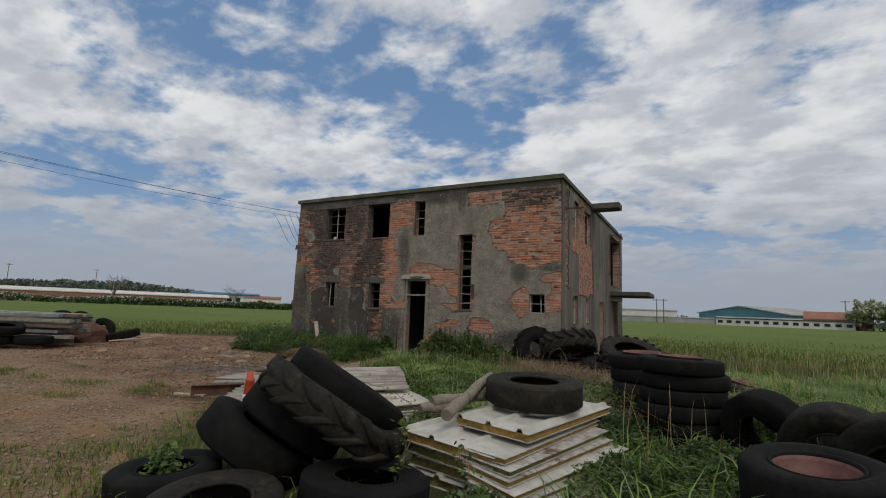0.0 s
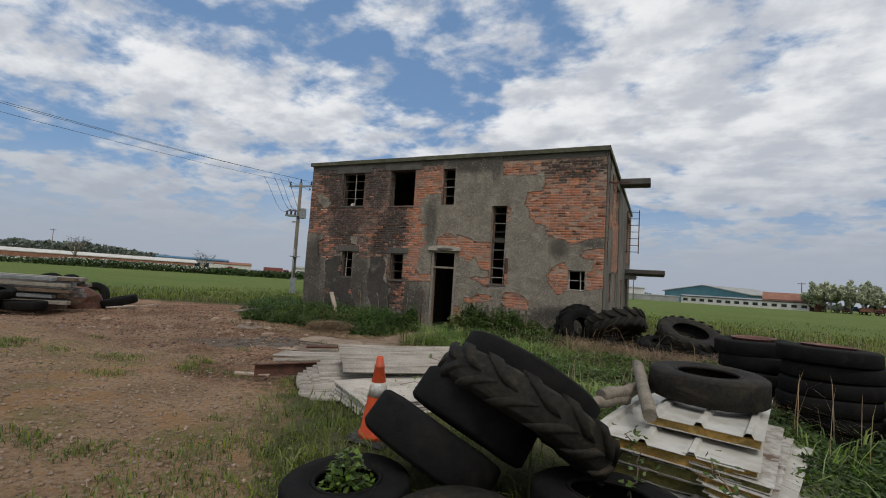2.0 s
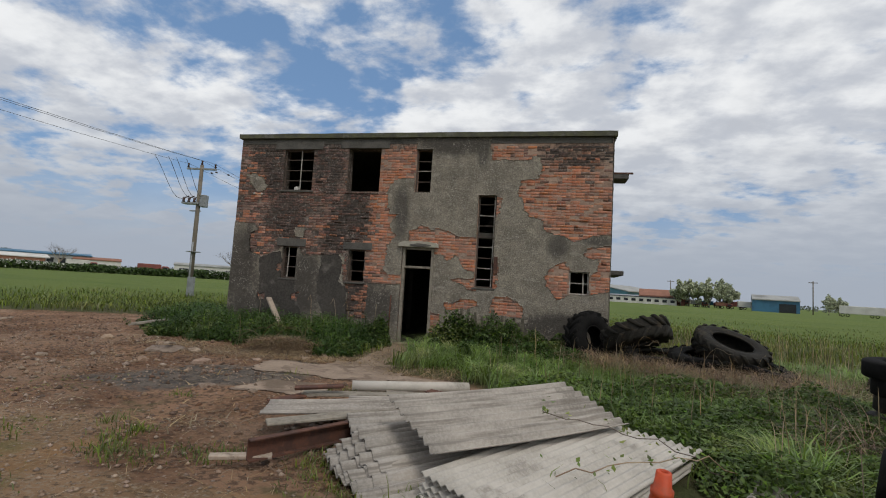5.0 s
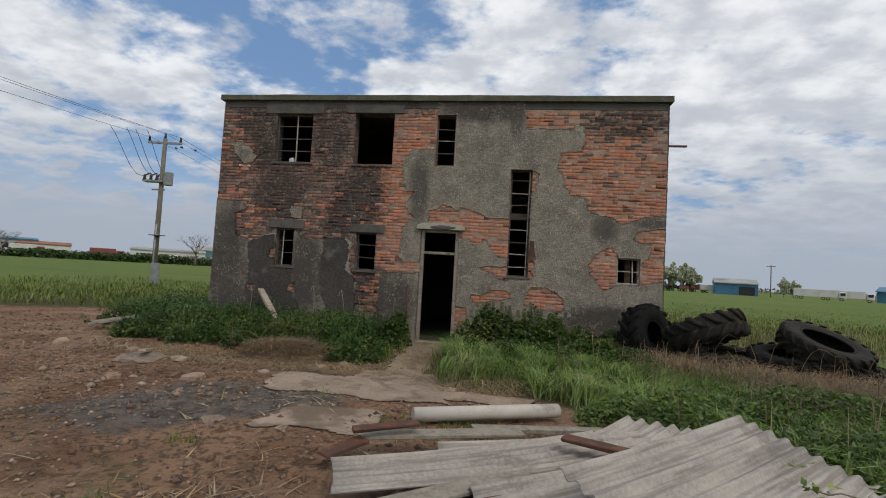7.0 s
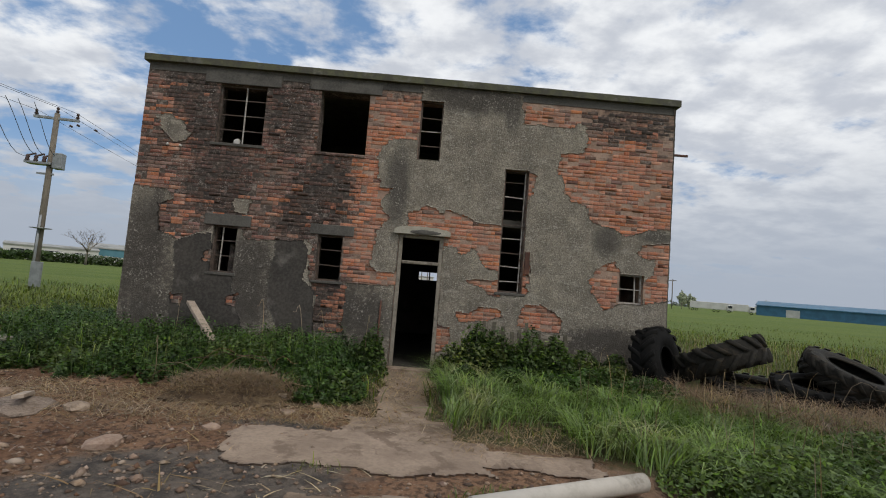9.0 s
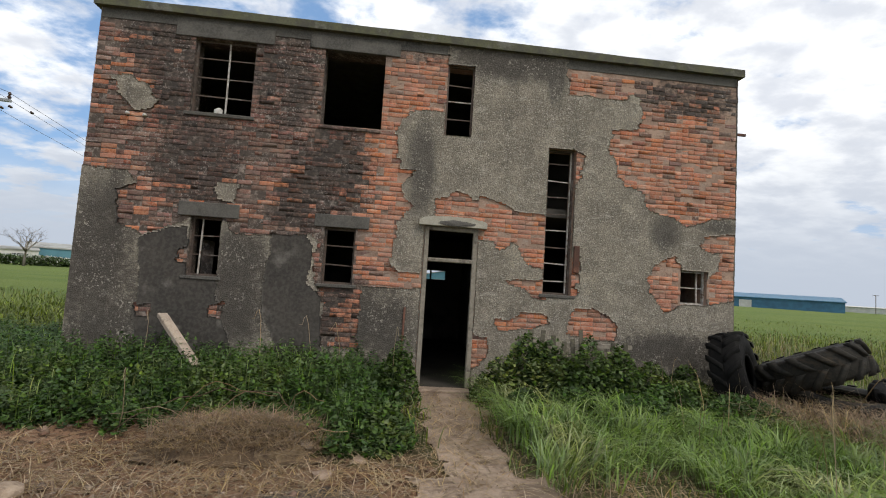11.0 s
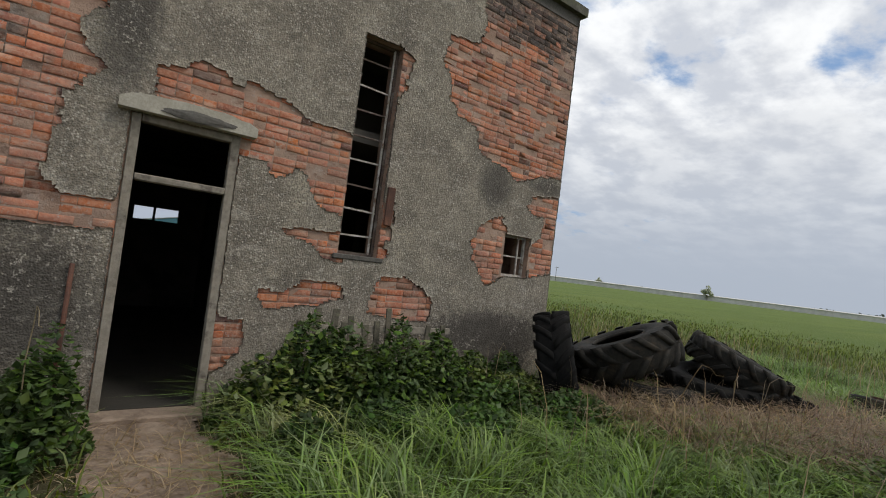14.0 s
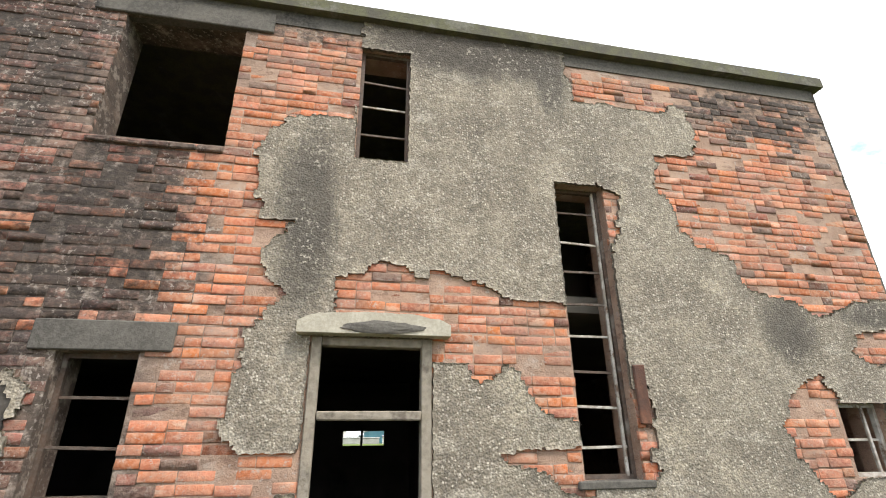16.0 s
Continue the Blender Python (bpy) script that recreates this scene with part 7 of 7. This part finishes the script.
def rough_right(x, y):
    """Rough growth on the right of the path, 0 to 1."""
    wx, wy = x + 0.4 * fbm(x, y, 0.8, 3, 111), y + 0.4 * fbm(x, y, 0.8, 3, 113)
    front = np.where(wx < -6.3, 10.0 + 0.3 * (wx + 7.7), np.where(wx < -4.6, 9.5 - 0.75 * (wx + 6.3), np.where(wx < -3.0, 7.6 - 0.6 * (wx + 4.6), 5.3)))
    front = np.where(wx > -1.0, 3.0, front)
    r = smooth(wy - front, -0.1, 0.5) * smooth(wx, -7.95, -7.6)
    return np.maximum(r, smooth(wx, -0.9, -0.3) * smooth(wy, 2.2, 3.0))


def scatter(rng, n, x0, x1, y0, y1, chance):
    x, y = rng.uniform(x0, x1, n), rng.uniform(y0, y1, n)
    k = (chance(x, y) > rng.rand(n)) & ~blocked(x, y)
    return np.column_stack([x[k], y[k]])


def build_plants():
    rng = np.random.RandomState(77)
    stuff = lambda name, me, mat, label, cat="grass": tagged(mesh_part(name, me, M[mat]), label, cat, kind="stuff")
    # long grass right of the path
    xy = scatter(rng, 120000, -8, 4.5, 3, 13.7, lambda x, y: rough_right(x, y) * np.clip(0.75 + 0.6 * fbm(x, y, 0.9, 3, 121), 0.15, 1) * np.where((x > -2.6) & (y < 8.3), 0.14, 1.0))
    h = (0.22 + 0.26 * rng.rand(len(xy))) * (0.85 + 0.4 * fbm(xy[:, 0], xy[:, 1], 0.7, 3, 123))
    h *= np.where(xy[:, 0] > -0.5, 1.15, 1.0) * (1 + 0.45 * fbm(xy[:, 0], xy[:, 1], 2.2, 2, 127))
    stuff("long_grass", blades(xy, h, 0.0045 + 0.005 * rng.rand(len(xy)), 1.25, rng, 1.2, heading=9 * fbm(xy[:, 0], xy[:, 1], 1.6, 2, 125)), "longgrass", "long rank grass beside the path")
    # grass at the field's edge, all round the yard
    def verge(x, y):
        e, t, k = zones(x, y)
        return np.clip(1 - 2.2 * np.maximum.reduce([e, t, k]), 0, 1) * (1 - rough_right(x, y)) * (1 - 0.75 * smooth(np.hypot(x + 9, y - 8), 14, 30))
    xy = scatter(rng, 110000, -34, -2.5, -4, 32, lambda x, y: verge(x, y) * smooth(x, -40, -12) * np.where((x > -8) & (y > 4.6) & (y < 8.5), 0.25, 1))
    dist = np.hypot(xy[:, 0] + 6, xy[:, 1] - 2)
    far = smooth(dist, 8, 22)
    h = (0.1 + 0.2 * rng.rand(len(xy))) * (0.8 + 0.5 * fbm(xy[:, 0], xy[:, 1], 0.6, 3, 131)) * (1 + 0.25 * far)
    stuff("verge_grass", blades(xy, h, (0.004 + 0.004 * rng.rand(len(xy))) * (1 + 1.6 * far), 0.9, rng, 0.9), "grass", "rough grass along the edge of the field")
    # sward beyond the building on the east, and the crop's near edge
    xy = scatter(rng, 80000, -3.4, 30, 10, 50, lambda x, y: 1 - 0.97 * smooth(np.hypot(x + 4, y - 10), 8, 34))
    far = smooth(np.hypot(xy[:, 0] + 4, xy[:, 1] - 8), 6, 30)
    h = (0.12 + 0.22 * rng.rand(len(xy))) * (0.85 + 0.7 * fbm(xy[:, 0], xy[:, 1], 0.35, 3, 133)) * (1 - 0.35 * far)
    stuff("field_grass", blades(xy, h, 0.008 + 0.012 * far + 0.004 * rng.rand(len(xy)), 0.5, rng, 0.6), "grass", "tall grass at the edge of the crop field")
    # tufts on the track
    tufts = [(-5.0, 3.0, 0.8, 1.0), (-5.6, 4.4, 0.7, 0.6), (-6.4, 5.3, 0.6, 0.4), (-4.9, 1.9, 0.5, 0.6), (-4.35, 2.2, 0.35, 0.6), (-4.7, 3.1, 0.45, 0.7), (-5.3, 4.1, 0.45, 0.35), (-8.5, 5.0, 0.35, 0.2), (-7.9, 5.3, 0.35, 0.2), (-7.3, 8.3, 0.4, 0.2), (-7.9, 8.0, 0.3, 0.15), (-8.9, 8.75, 0.2, 0.1), (-6.9, 8.0, 0.4, 0.2), (-9.6, 6.9, 0.15, 0.08), (-4.2, 4.2, 0.5, 0.6), (-3.9, 1.7, 0.25, 0.25), (-9.0, 4.0, 0.35, 0.2)]
    for _ in range(26):
        tufts.append((rng.uniform(-13, -4.2), rng.uniform(0.5, 6.4), *rng.uniform(0.08, 0.4, 2)))
    xy = scatter(rng, 260000, -14, -2, 0.8, 9, lambda x, y: np.maximum.reduce([blob(x, y, a, b, c, d, 0, 0.7) for a, b, c, d in tufts]) * np.clip(0.45 + 0.8 * fbm(x, y, 2.5, 3, 137), 0.04, 1))
    h = 0.025 + 0.085 * rng.rand(len(xy)) ** 1.5 * (1 + 0.4 * fbm(xy[:, 0], xy[:, 1], 1.5, 3, 135))
    stuff("grass_tufts", blades(xy, h, 0.003 + 0.003 * rng.rand(len(xy)), 0.8, rng, 0.9), "grass", "short grass tufts on the track")
    n = 30000
    x, y = rng.uniform(-16, -2, n), rng.uniform(-1, 8, n)
    k = (zones(x, y)[1] * smooth(fbm(x, y, 0.7, 4, 181), -0.05, 0.45) > rng.rand(n)) & ~blocked(x, y)
    p = np.column_stack([x[k], y[k], ground_height(x[k], y[k]) + 0.012])
    stuff("low_weeds", leaves_at(p, 0.015 + 0.03 * rng.rand(len(p)), rng, "low_weeds", 0.9), "grass", "flat green weeds spread over the track", "weeds")
    # nettles under the wall
    x, y = rng.uniform(-16.6, -8.9, 4200), rng.uniform(10.6, 15.5, 4200)
    deep = nettle_bed(x, y)
    k = (deep > 0) & ~blocked(x, y)
    x, y, deep = x[k], y[k], deep[k]
    hh = (0.42 + 0.26 * rng.rand(len(x))) * (1 + 0.25 * fbm(x, y, 0.9, 3, 141)) * np.where(x > -9.6, 0.8, 1.0) * (0.4 + 0.6 * smooth(np.where(y > 13.1, 1.0, deep), 0.0, 0.5)) * (1 + 0.3 * fbm(x, y, 3.0, 2, 143))
    tiers = 13
    f = np.linspace(0.12, 1.0, tiers)[None, :, None]
    ang = rng.uniform(0, 6.28, (len(x), tiers, 1)) + np.array([0, np.pi])[None, None]
    lx, ly = rng.normal(0, 0.09, len(x)), rng.normal(-0.03, 0.09, len(x))
    rad = 0.055 * (1.1 - 0.55 * f)
    px = x[:, None, None] + lx[:, None, None] * f + rad * np.cos(ang)
    py = y[:, None, None] + ly[:, None, None] * f + rad * np.sin(ang)
    pz = (ground_height(x, y) + 0.0)[:, None, None] + hh[:, None, None] * f - 0.012 + 0 * ang
    p = np.stack([px, py, pz], -1).reshape(-1, 3)
    size = (0.055 + 0.05 * rng.rand(len(p))) * np.repeat((1.15 - 0.4 * np.linspace(0.12, 1, tiers)), 2)[None].repeat(len(x), 0).ravel()
    p[:, 1] = np.minimum(p[:, 1], np.where((p[:, 0] > BX0) & (p[:, 0] < BX1), BY0 - 0.03, 99))
    stuff("nettles", leaves_at(p, size, rng, "nettles", 0.75), "nettle", "dense bed of dark green stinging nettles", "nettles")
    xy = np.column_stack([x, y])
    stuff("nettle_grass", blades(xy, hh * 0.98, np.full(len(xy), 0.006), 0.25, rng, 0.4), "longgrass", "grass stems among the nettles")
    # brambles and weeds
    def mounds(spots, n, size, name, label, mat="bramble"):
        ps, ss = [], []
        for bx, by, rx, ry, top in spots:
            m = int(n * rx * ry)
            r, a = np.sqrt(rng.rand(m)), rng.uniform(0, 6.28, m)
            qx, qy = bx + rx * r * np.cos(a), by + ry * r * np.sin(a)
            z = top * (1 - r ** 2.2) * (0.75 + 0.45 * fbm(qx, qy, 1.6, 3, 151)) * (0.35 + 0.65 * rng.rand(m) ** 0.45) + 0.03
            k = ~blocked(qx, qy)
            ps.append(np.column_stack([qx, qy, ground_height(qx, qy) + z])[k])
            ss.append(size * rng.uniform(0.6, 1.4, m)[k])
        stuff(name, leaves_at(np.concatenate(ps), np.concatenate(ss), rng, name, 0.6), mat, label, "brambles")
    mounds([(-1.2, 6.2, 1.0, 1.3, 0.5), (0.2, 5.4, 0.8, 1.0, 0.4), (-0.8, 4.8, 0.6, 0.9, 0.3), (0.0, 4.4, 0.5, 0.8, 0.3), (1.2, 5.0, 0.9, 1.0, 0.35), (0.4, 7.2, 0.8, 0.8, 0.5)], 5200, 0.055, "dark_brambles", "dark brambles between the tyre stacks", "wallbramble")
    mounds([(-4.0, 8.2, 1.2, 1.0, 0.5), (-2.2, 8.2, 1.2, 1.0, 0.5), (-3.4, 7.0, 0.8, 0.8, 0.4), (-1.2, 9.2, 1.2, 1.0, 0.5), (-1.3, 7.6, 1.0, 0.9, 0.6), (-3.0, 7.9, 1.3, 0.9, 0.5), (-4.6, 8.8, 1.3, 0.8, 0.42), (-2.6, 9.6, 1.5, 1.0, 0.5), (-3.0, 5.9, 0.7, 0.8, 0.35), (-2.0, 6.3, 0.7, 0.8, 0.4), (-1.4, 3.4, 0.5, 0.35, 0.28), (0.3, 8.6, 1.2, 1.2, 0.6)], 4400, 0.06, "brambles", "tangled green brambles with small toothed leaves")
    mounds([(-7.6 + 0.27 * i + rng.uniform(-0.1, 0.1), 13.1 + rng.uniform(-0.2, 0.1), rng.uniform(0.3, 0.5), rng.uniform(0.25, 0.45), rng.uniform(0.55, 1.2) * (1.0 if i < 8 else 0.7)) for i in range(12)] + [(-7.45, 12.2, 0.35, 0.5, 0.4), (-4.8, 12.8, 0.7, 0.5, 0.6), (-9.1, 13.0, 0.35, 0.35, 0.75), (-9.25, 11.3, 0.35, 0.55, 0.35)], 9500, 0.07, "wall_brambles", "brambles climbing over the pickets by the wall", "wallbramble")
    mounds([(-7.5 + 0.3 * i + rng.uniform(-0.1, 0.1), 13.0 + rng.uniform(-0.2, 0.1), 0.45, 0.4, rng.uniform(0.8, 1.25) * (1.0 if i < 6 else 0.65)) for i in range(9)] + [(-9.1, 12.9, 0.35, 0.35, 0.9)], 1700, 0.075, "young_brambles", "pale young bramble leaves over the pickets")
    mounds([(-5.2, 12.6, 0.6, 0.4, 0.6), (-6.6, 12.5, 0.7, 0.4, 0.5), (-5.9, 12.2, 0.7, 0.4, 0.5), (-4.4, 12.2, 0.8, 0.5, 0.55), (-10.3, 11.6, 0.5, 0.4, 0.2)], 4500, 0.07, "wall_nettles", "dark nettles by the foot of the wall", "nettle")
    mounds([(-3.9, 2.55, 0.25, 0.25, 0.42), (-9.05, 13.1, 0.3, 0.25, 0.95)], 5200, 0.055, "weed", "pale green weed growing through", "bramble")
    # dead stalks and canes
    spots = [(-2.6, 11.6, 1.2, 0.9), (-1.2, 10.8, 1.4, 0.8), (-3.3, 12.0, 0.7, 0.6), (-1.2, 7.2, 1.0, 0.6), (-1.9, 9.9, 1.2, 0.7)]
    xy = scatter(rng, 60000, -5, 1.5, 6, 13.5, lambda x, y: 0.28 * np.maximum.reduce([blob(x, y, a, b, c, d, 0, 0.6) for a, b, c, d in spots]))
    dx, dy = rng.uniform(-4.5, 0.8, 26000), rng.uniform(9.6, 12.8, 26000)
    k = 0.5 * np.maximum.reduce([blob(dx, dy, a, b, c, d, 0, 0.7) for a, b, c, d in ((-2.9, 11.4, 0.9, 0.6), (-2.0, 11.0, 0.9, 0.5), (-3.6, 11.9, 0.5, 0.5), (-0.9, 10.7, 0.9, 0.5))]) > rng.rand(26000)
    dead = np.column_stack([dx[k], dy[k]])
    stuff("dead_grass", blades(dead, 0.2 + 0.35 * rng.rand(len(dead)), np.full(len(dead), 0.0045), 1.9, rng, 1.2), "straw", "pale dead grass fallen over by the tyres", "grass")
    stuff("dead_canes", blades(xy, 0.2 + 0.4 * rng.rand(len(xy)), np.full(len(xy), 0.004), 1.9, rng, 1.4), "twig", "tangle of dead bramble canes by the tyres", "canes")
    spots = [(-7.1, 10.2, 0.7, 0.35), (-10.6, 11.35, 0.75, 0.35), (-11.6, 10.9, 0.9, 0.3), (-9.6, 10.7, 0.6, 0.3), (-5.0, 9.3, 0.5, 0.4), (-11.2, 10.2, 1.4, 0.5), (-13.0, 10.8, 0.9, 0.4), (-8.3, 11.9, 0.6, 1.5), (-7.2, 9.7, 0.8, 0.3), (-9.0, 10.3, 1.0, 0.4), (-10.2, 10.5, 1.2, 0.45), (-11.8, 10.4, 1.0, 0.5)]
    xs_, ys_ = rng.uniform(-14.5, -4, 40000), rng.uniform(8.5, 13.4, 40000)
    k = 0.75 * np.maximum.reduce([blob(xs_, ys_, a, b, c, d, 0, 0.6) for a, b, c, d in spots]) > rng.rand(40000)
    xy = np.column_stack([xs_[k], ys_[k]])
    stuff("dry_straw", blades(xy, 0.03 + 0.06 * rng.rand(len(xy)), np.full(len(xy), 0.0035), 4.5, rng, 0.4), "straw", "flattened dry straw on the earth", "straw")
    n = 16000
    x, y = rng.uniform(-14, -3, n), rng.uniform(-1, 6.5, n)
    k = (zones(x, y)[1] * smooth(fbm(x, y, 0.8, 4, 197), -0.2, 0.4) * 0.8 > rng.rand(n)) & ~blocked(x, y)
    xy = np.column_stack([x[k], y[k]])
    stuff("track_straw", blades(xy, 0.015 + 0.03 * rng.rand(len(xy)), np.full(len(xy), 0.003), 4.5, rng, 0.4), "straw", "dry stalks trodden flat on the track", "straw")
    n = 26000
    x, y = rng.uniform(-20, -6, n), rng.uniform(5, 13.2, n)
    k = (zones(x, y)[0] * smooth(fbm(x, y, 0.9, 4, 191), -0.2, 0.4) * 0.8 > rng.rand(n)) & ~path_mask(x, y)
    xy = np.column_stack([x[k], y[k]])
    stuff("twig_litter", blades(xy, 0.012 + 0.03 * rng.rand(len(xy)), np.full(len(xy), 0.004), 6.0, rng, 0.3), "twig", "litter of dry twigs and roots on the earth", "litter")
    n = 4200
    x, y = rng.uniform(-17, -6, n), rng.uniform(5.5, 11.6, n)
    k = (zones(x, y)[0] * smooth(fbm(x, y, 0.8, 3, 199), -0.1, 0.4) > rng.rand(n)) & ~path_mask(x, y)
    xy = np.column_stack([x[k], y[k]])
    stuff("stick_litter", blades(xy, 0.02 + 0.03 * rng.rand(len(xy)), 0.004 + 0.006 * rng.rand(len(xy)), 9.0, rng, 0.3), "straw", "pale sticks and wood splinters strewn on the earth", "litter")
    # flowering grass stalks in the rough
    xy = scatter(rng, 5000, -6, 8, 5, 22, lambda x, y: 0.25 * rough_right(x, y))
    stuff("tall_stalks", blades(xy, 0.6 + 0.35 * rng.rand(len(xy)), np.full(len(xy), 0.004), 0.3, rng, 0.5), "straw", "tall pale stalks standing in the grass", "grass")


def bramble_vine(pts, label, seed):
    """A thin trailing cane with leaves in threes."""
    rng = np.random.RandomState(seed)
    t = holder("bramble_vine", pose(0, 0, 0), label, "bramble", "bramble runners")
    n = 14
    P = np.array(pts, float)
    f = np.linspace(0, len(P) - 1.001, n)
    k = f.astype(int)
    line = P[k] * (1 - (f - k))[:, None] + P[k + 1] * (f - k)[:, None]
    line[1:-1] += rng.normal(0, 0.02, (n - 2, 3))
    part("cane", tube_bm([tuple(q) for q in line], 0.005, 5), M["twig"], t)
    at = line[rng.randint(0, n, 45)] + rng.normal(0, 0.05, (45, 3)) + (0, 0, 0.03)
    mesh_part("leaves", leaves_at(at, 0.035 + 0.035 * rng.rand(45), rng, "leaves", 0.6), M["bramble"], t)


def build_vines():
    bramble_vine([(-3.3, 5.9, 0.1), (-3.9, 6.0, 0.34), (-4.5, 6.3, 0.36), (-5.0, 6.0, 0.5)], "green bramble runner trailing over the cement sheets", 1)
    bramble_vine([(-3.2, 6.2, 0.1), (-3.7, 5.7, 0.33), (-4.3, 5.5, 0.33), (-4.9, 5.0, 0.3)], "green bramble runner trailing over the cement sheets", 2)
    bramble_vine([(-1.5, 3.3, 0.05), (-1.6, 3.5, 0.35), (-1.7, 3.55, 0.5)], "green bramble shoot growing up by the panels", 3)
    bramble_vine([(-2.2, 3.3, 0.1), (-2.15, 3.45, 0.4), (-2.2, 3.5, 0.62)], "green bramble shoot growing up by the panels", 4)
    bramble_vine([(-11.8, 11.0, 0.1), (-11.2, 11.1, 0.45), (-10.4, 11.2, 0.5), (-9.9, 11.0, 0.1)], "dry bramble runner arching over the earth", 5)


def dry_stem(pts, label):
    """A long thin dead stem bent over in an arc."""
    ob = part("dry_stem", tube_bm(pts, 0.0055, 5, taper=0.5), M["straw"])
    return tagged(ob, label, "stem", "dead stems")


def build_stems():
    rng = random.Random(31)
    for x, y, dx, dy, top in ((-11.5, 11.4, 0.9, -0.2, 0.62), (-11.1, 11.2, 0.7, 0.25, 0.5), (-10.9, 11.0, -0.8, -0.25, 0.45), (-10.4, 11.35, 0.55, -0.35, 0.55), (-11.9, 11.3, 0.15, -0.3, 0.75), (-10.2, 10.8, 0.6, 0.1, 0.3),
                              (-9.2, 12.9, 0.1, -0.15, 1.1), (-11.0, 13.0, -0.2, 0.1, 1.2), (-10.3, 13.1, -0.25, 0.0, 1.15), (-9.9, 13.0, -0.2, -0.1, 1.1), (-12.6, 13.1, 0.1, -0.2, 1.1), (-3.4, 11.7, 0.6, -0.3, 0.9), (-2.6, 11.4, -0.5, -0.3, 0.85), (-2.2, 11.3, 0.6, -0.2, 0.8), (-0.6, 10.9, 0.5, -0.2, 0.7), (0.3, 10.5, -0.4, -0.3, 0.75)):
        base = gz(x, y)
        pts = []
        for k in range(8):
            f = k / 7
            pts.append((x + dx * f + rng.uniform(-0.02, 0.02), y + dy * f + rng.uniform(-0.02, 0.02), base + top * math.sin(min(1.0, f * 1.35) * 1.9) / math.sin(1.5708) * (0.97 if f < 0.75 else 0.9)))
        dry_stem(pts, "pale dead stem bent over among the weeds")


def build_compost():
    xs, ys = np.meshgrid(np.linspace(-1, 1, 40), np.linspace(-1, 1, 30), indexing="ij")
    z = 0.36 * np.clip(1 - xs ** 2 - ys ** 2, 0, 1) ** 0.7 * (0.8 + 0.4 * fbm(xs * 2, ys * 2, 1.5, 4, 161)) - 0.05
    idx = np.arange(xs.size).reshape(xs.shape)
    f = np.stack([idx[:-1, :-1], idx[1:, :-1], idx[1:, 1:], idx[:-1, 1:]], -1).reshape(-1, 4)
    me = fast_mesh("earth_mound", np.stack([xs * 0.85, ys * 0.45, z * 0.6 + 0.05 * fbm(xs * 3, ys * 2, 2.0, 3, 163)], -1).reshape(-1, 3), f)
    ob = mesh_part("earth_mound", me, M["heap"])
    ob.location = (-10.65, 11.1, -0.02)
    tagged(ob, "mound of dry earth and straw by the nettles", "mound")
    rng = np.random.RandomState(8)
    for n, hgt, wid, lean, mat, name, label, cat in ((3200, 0.05, 0.003, 4.5, "straw", "heap_straw", "dry straw on the earth heap", "straw"), (500, 0.09, 0.004, 4.0, "twig", "heap_twigs", "dead stems tangled on the earth heap", "canes")):
        r, a = np.sqrt(rng.rand(n)), rng.uniform(0, 6.28, n)
        x, y = r * np.cos(a), r * np.sin(a)
        z = 0.2 * np.clip(1 - x ** 2 - y ** 2, 0, 1) ** 0.7
        me = blades(np.column_stack([-10.65 + 0.9 * x, 11.1 + 0.47 * y]), hgt * (0.5 + rng.rand(n)), np.full(n, wid), lean, rng, 0.5, z0=z)
        tagged(mesh_part(name, me, M[mat]), label, cat, kind="stuff")


M["heap"] = surface("dry_earth", (0.13, 0.085, 0.05), (0.085, 0.056, 0.036), 5.0, c3=(0.3, 0.22, 0.13), fine=(0.25, 0.18, 0.1), fine_amount=0.35, bump=1.0, bump_scale=40)
build_compost()
build_stems()
build_vines()
build_plants()


# ---- bricks, last ----
def build_bricks():
    lay = brick_layout(BX0, BX1, 0.0, BTOP - 0.17, SOUTH)
    bricks_on(wall_south, Matrix.Identity(4), lay, bare_south, zone_south, (-10.0, -6.8, 1.5, 3.2), 5)
    lay = brick_layout(BY0 + 0.02, BY1, 0.0, BTOP - 0.1, EAST)
    bricks_on(wall_east, Matrix.Identity(4), lay, lambda u, z: in_boxes(u, z, BARE_EAST, 0.2, 13), lambda u, z, r: "brick" if u > 14.6 and r.rand() < 0.75 else "sooty", None, 6)


build_bricks()
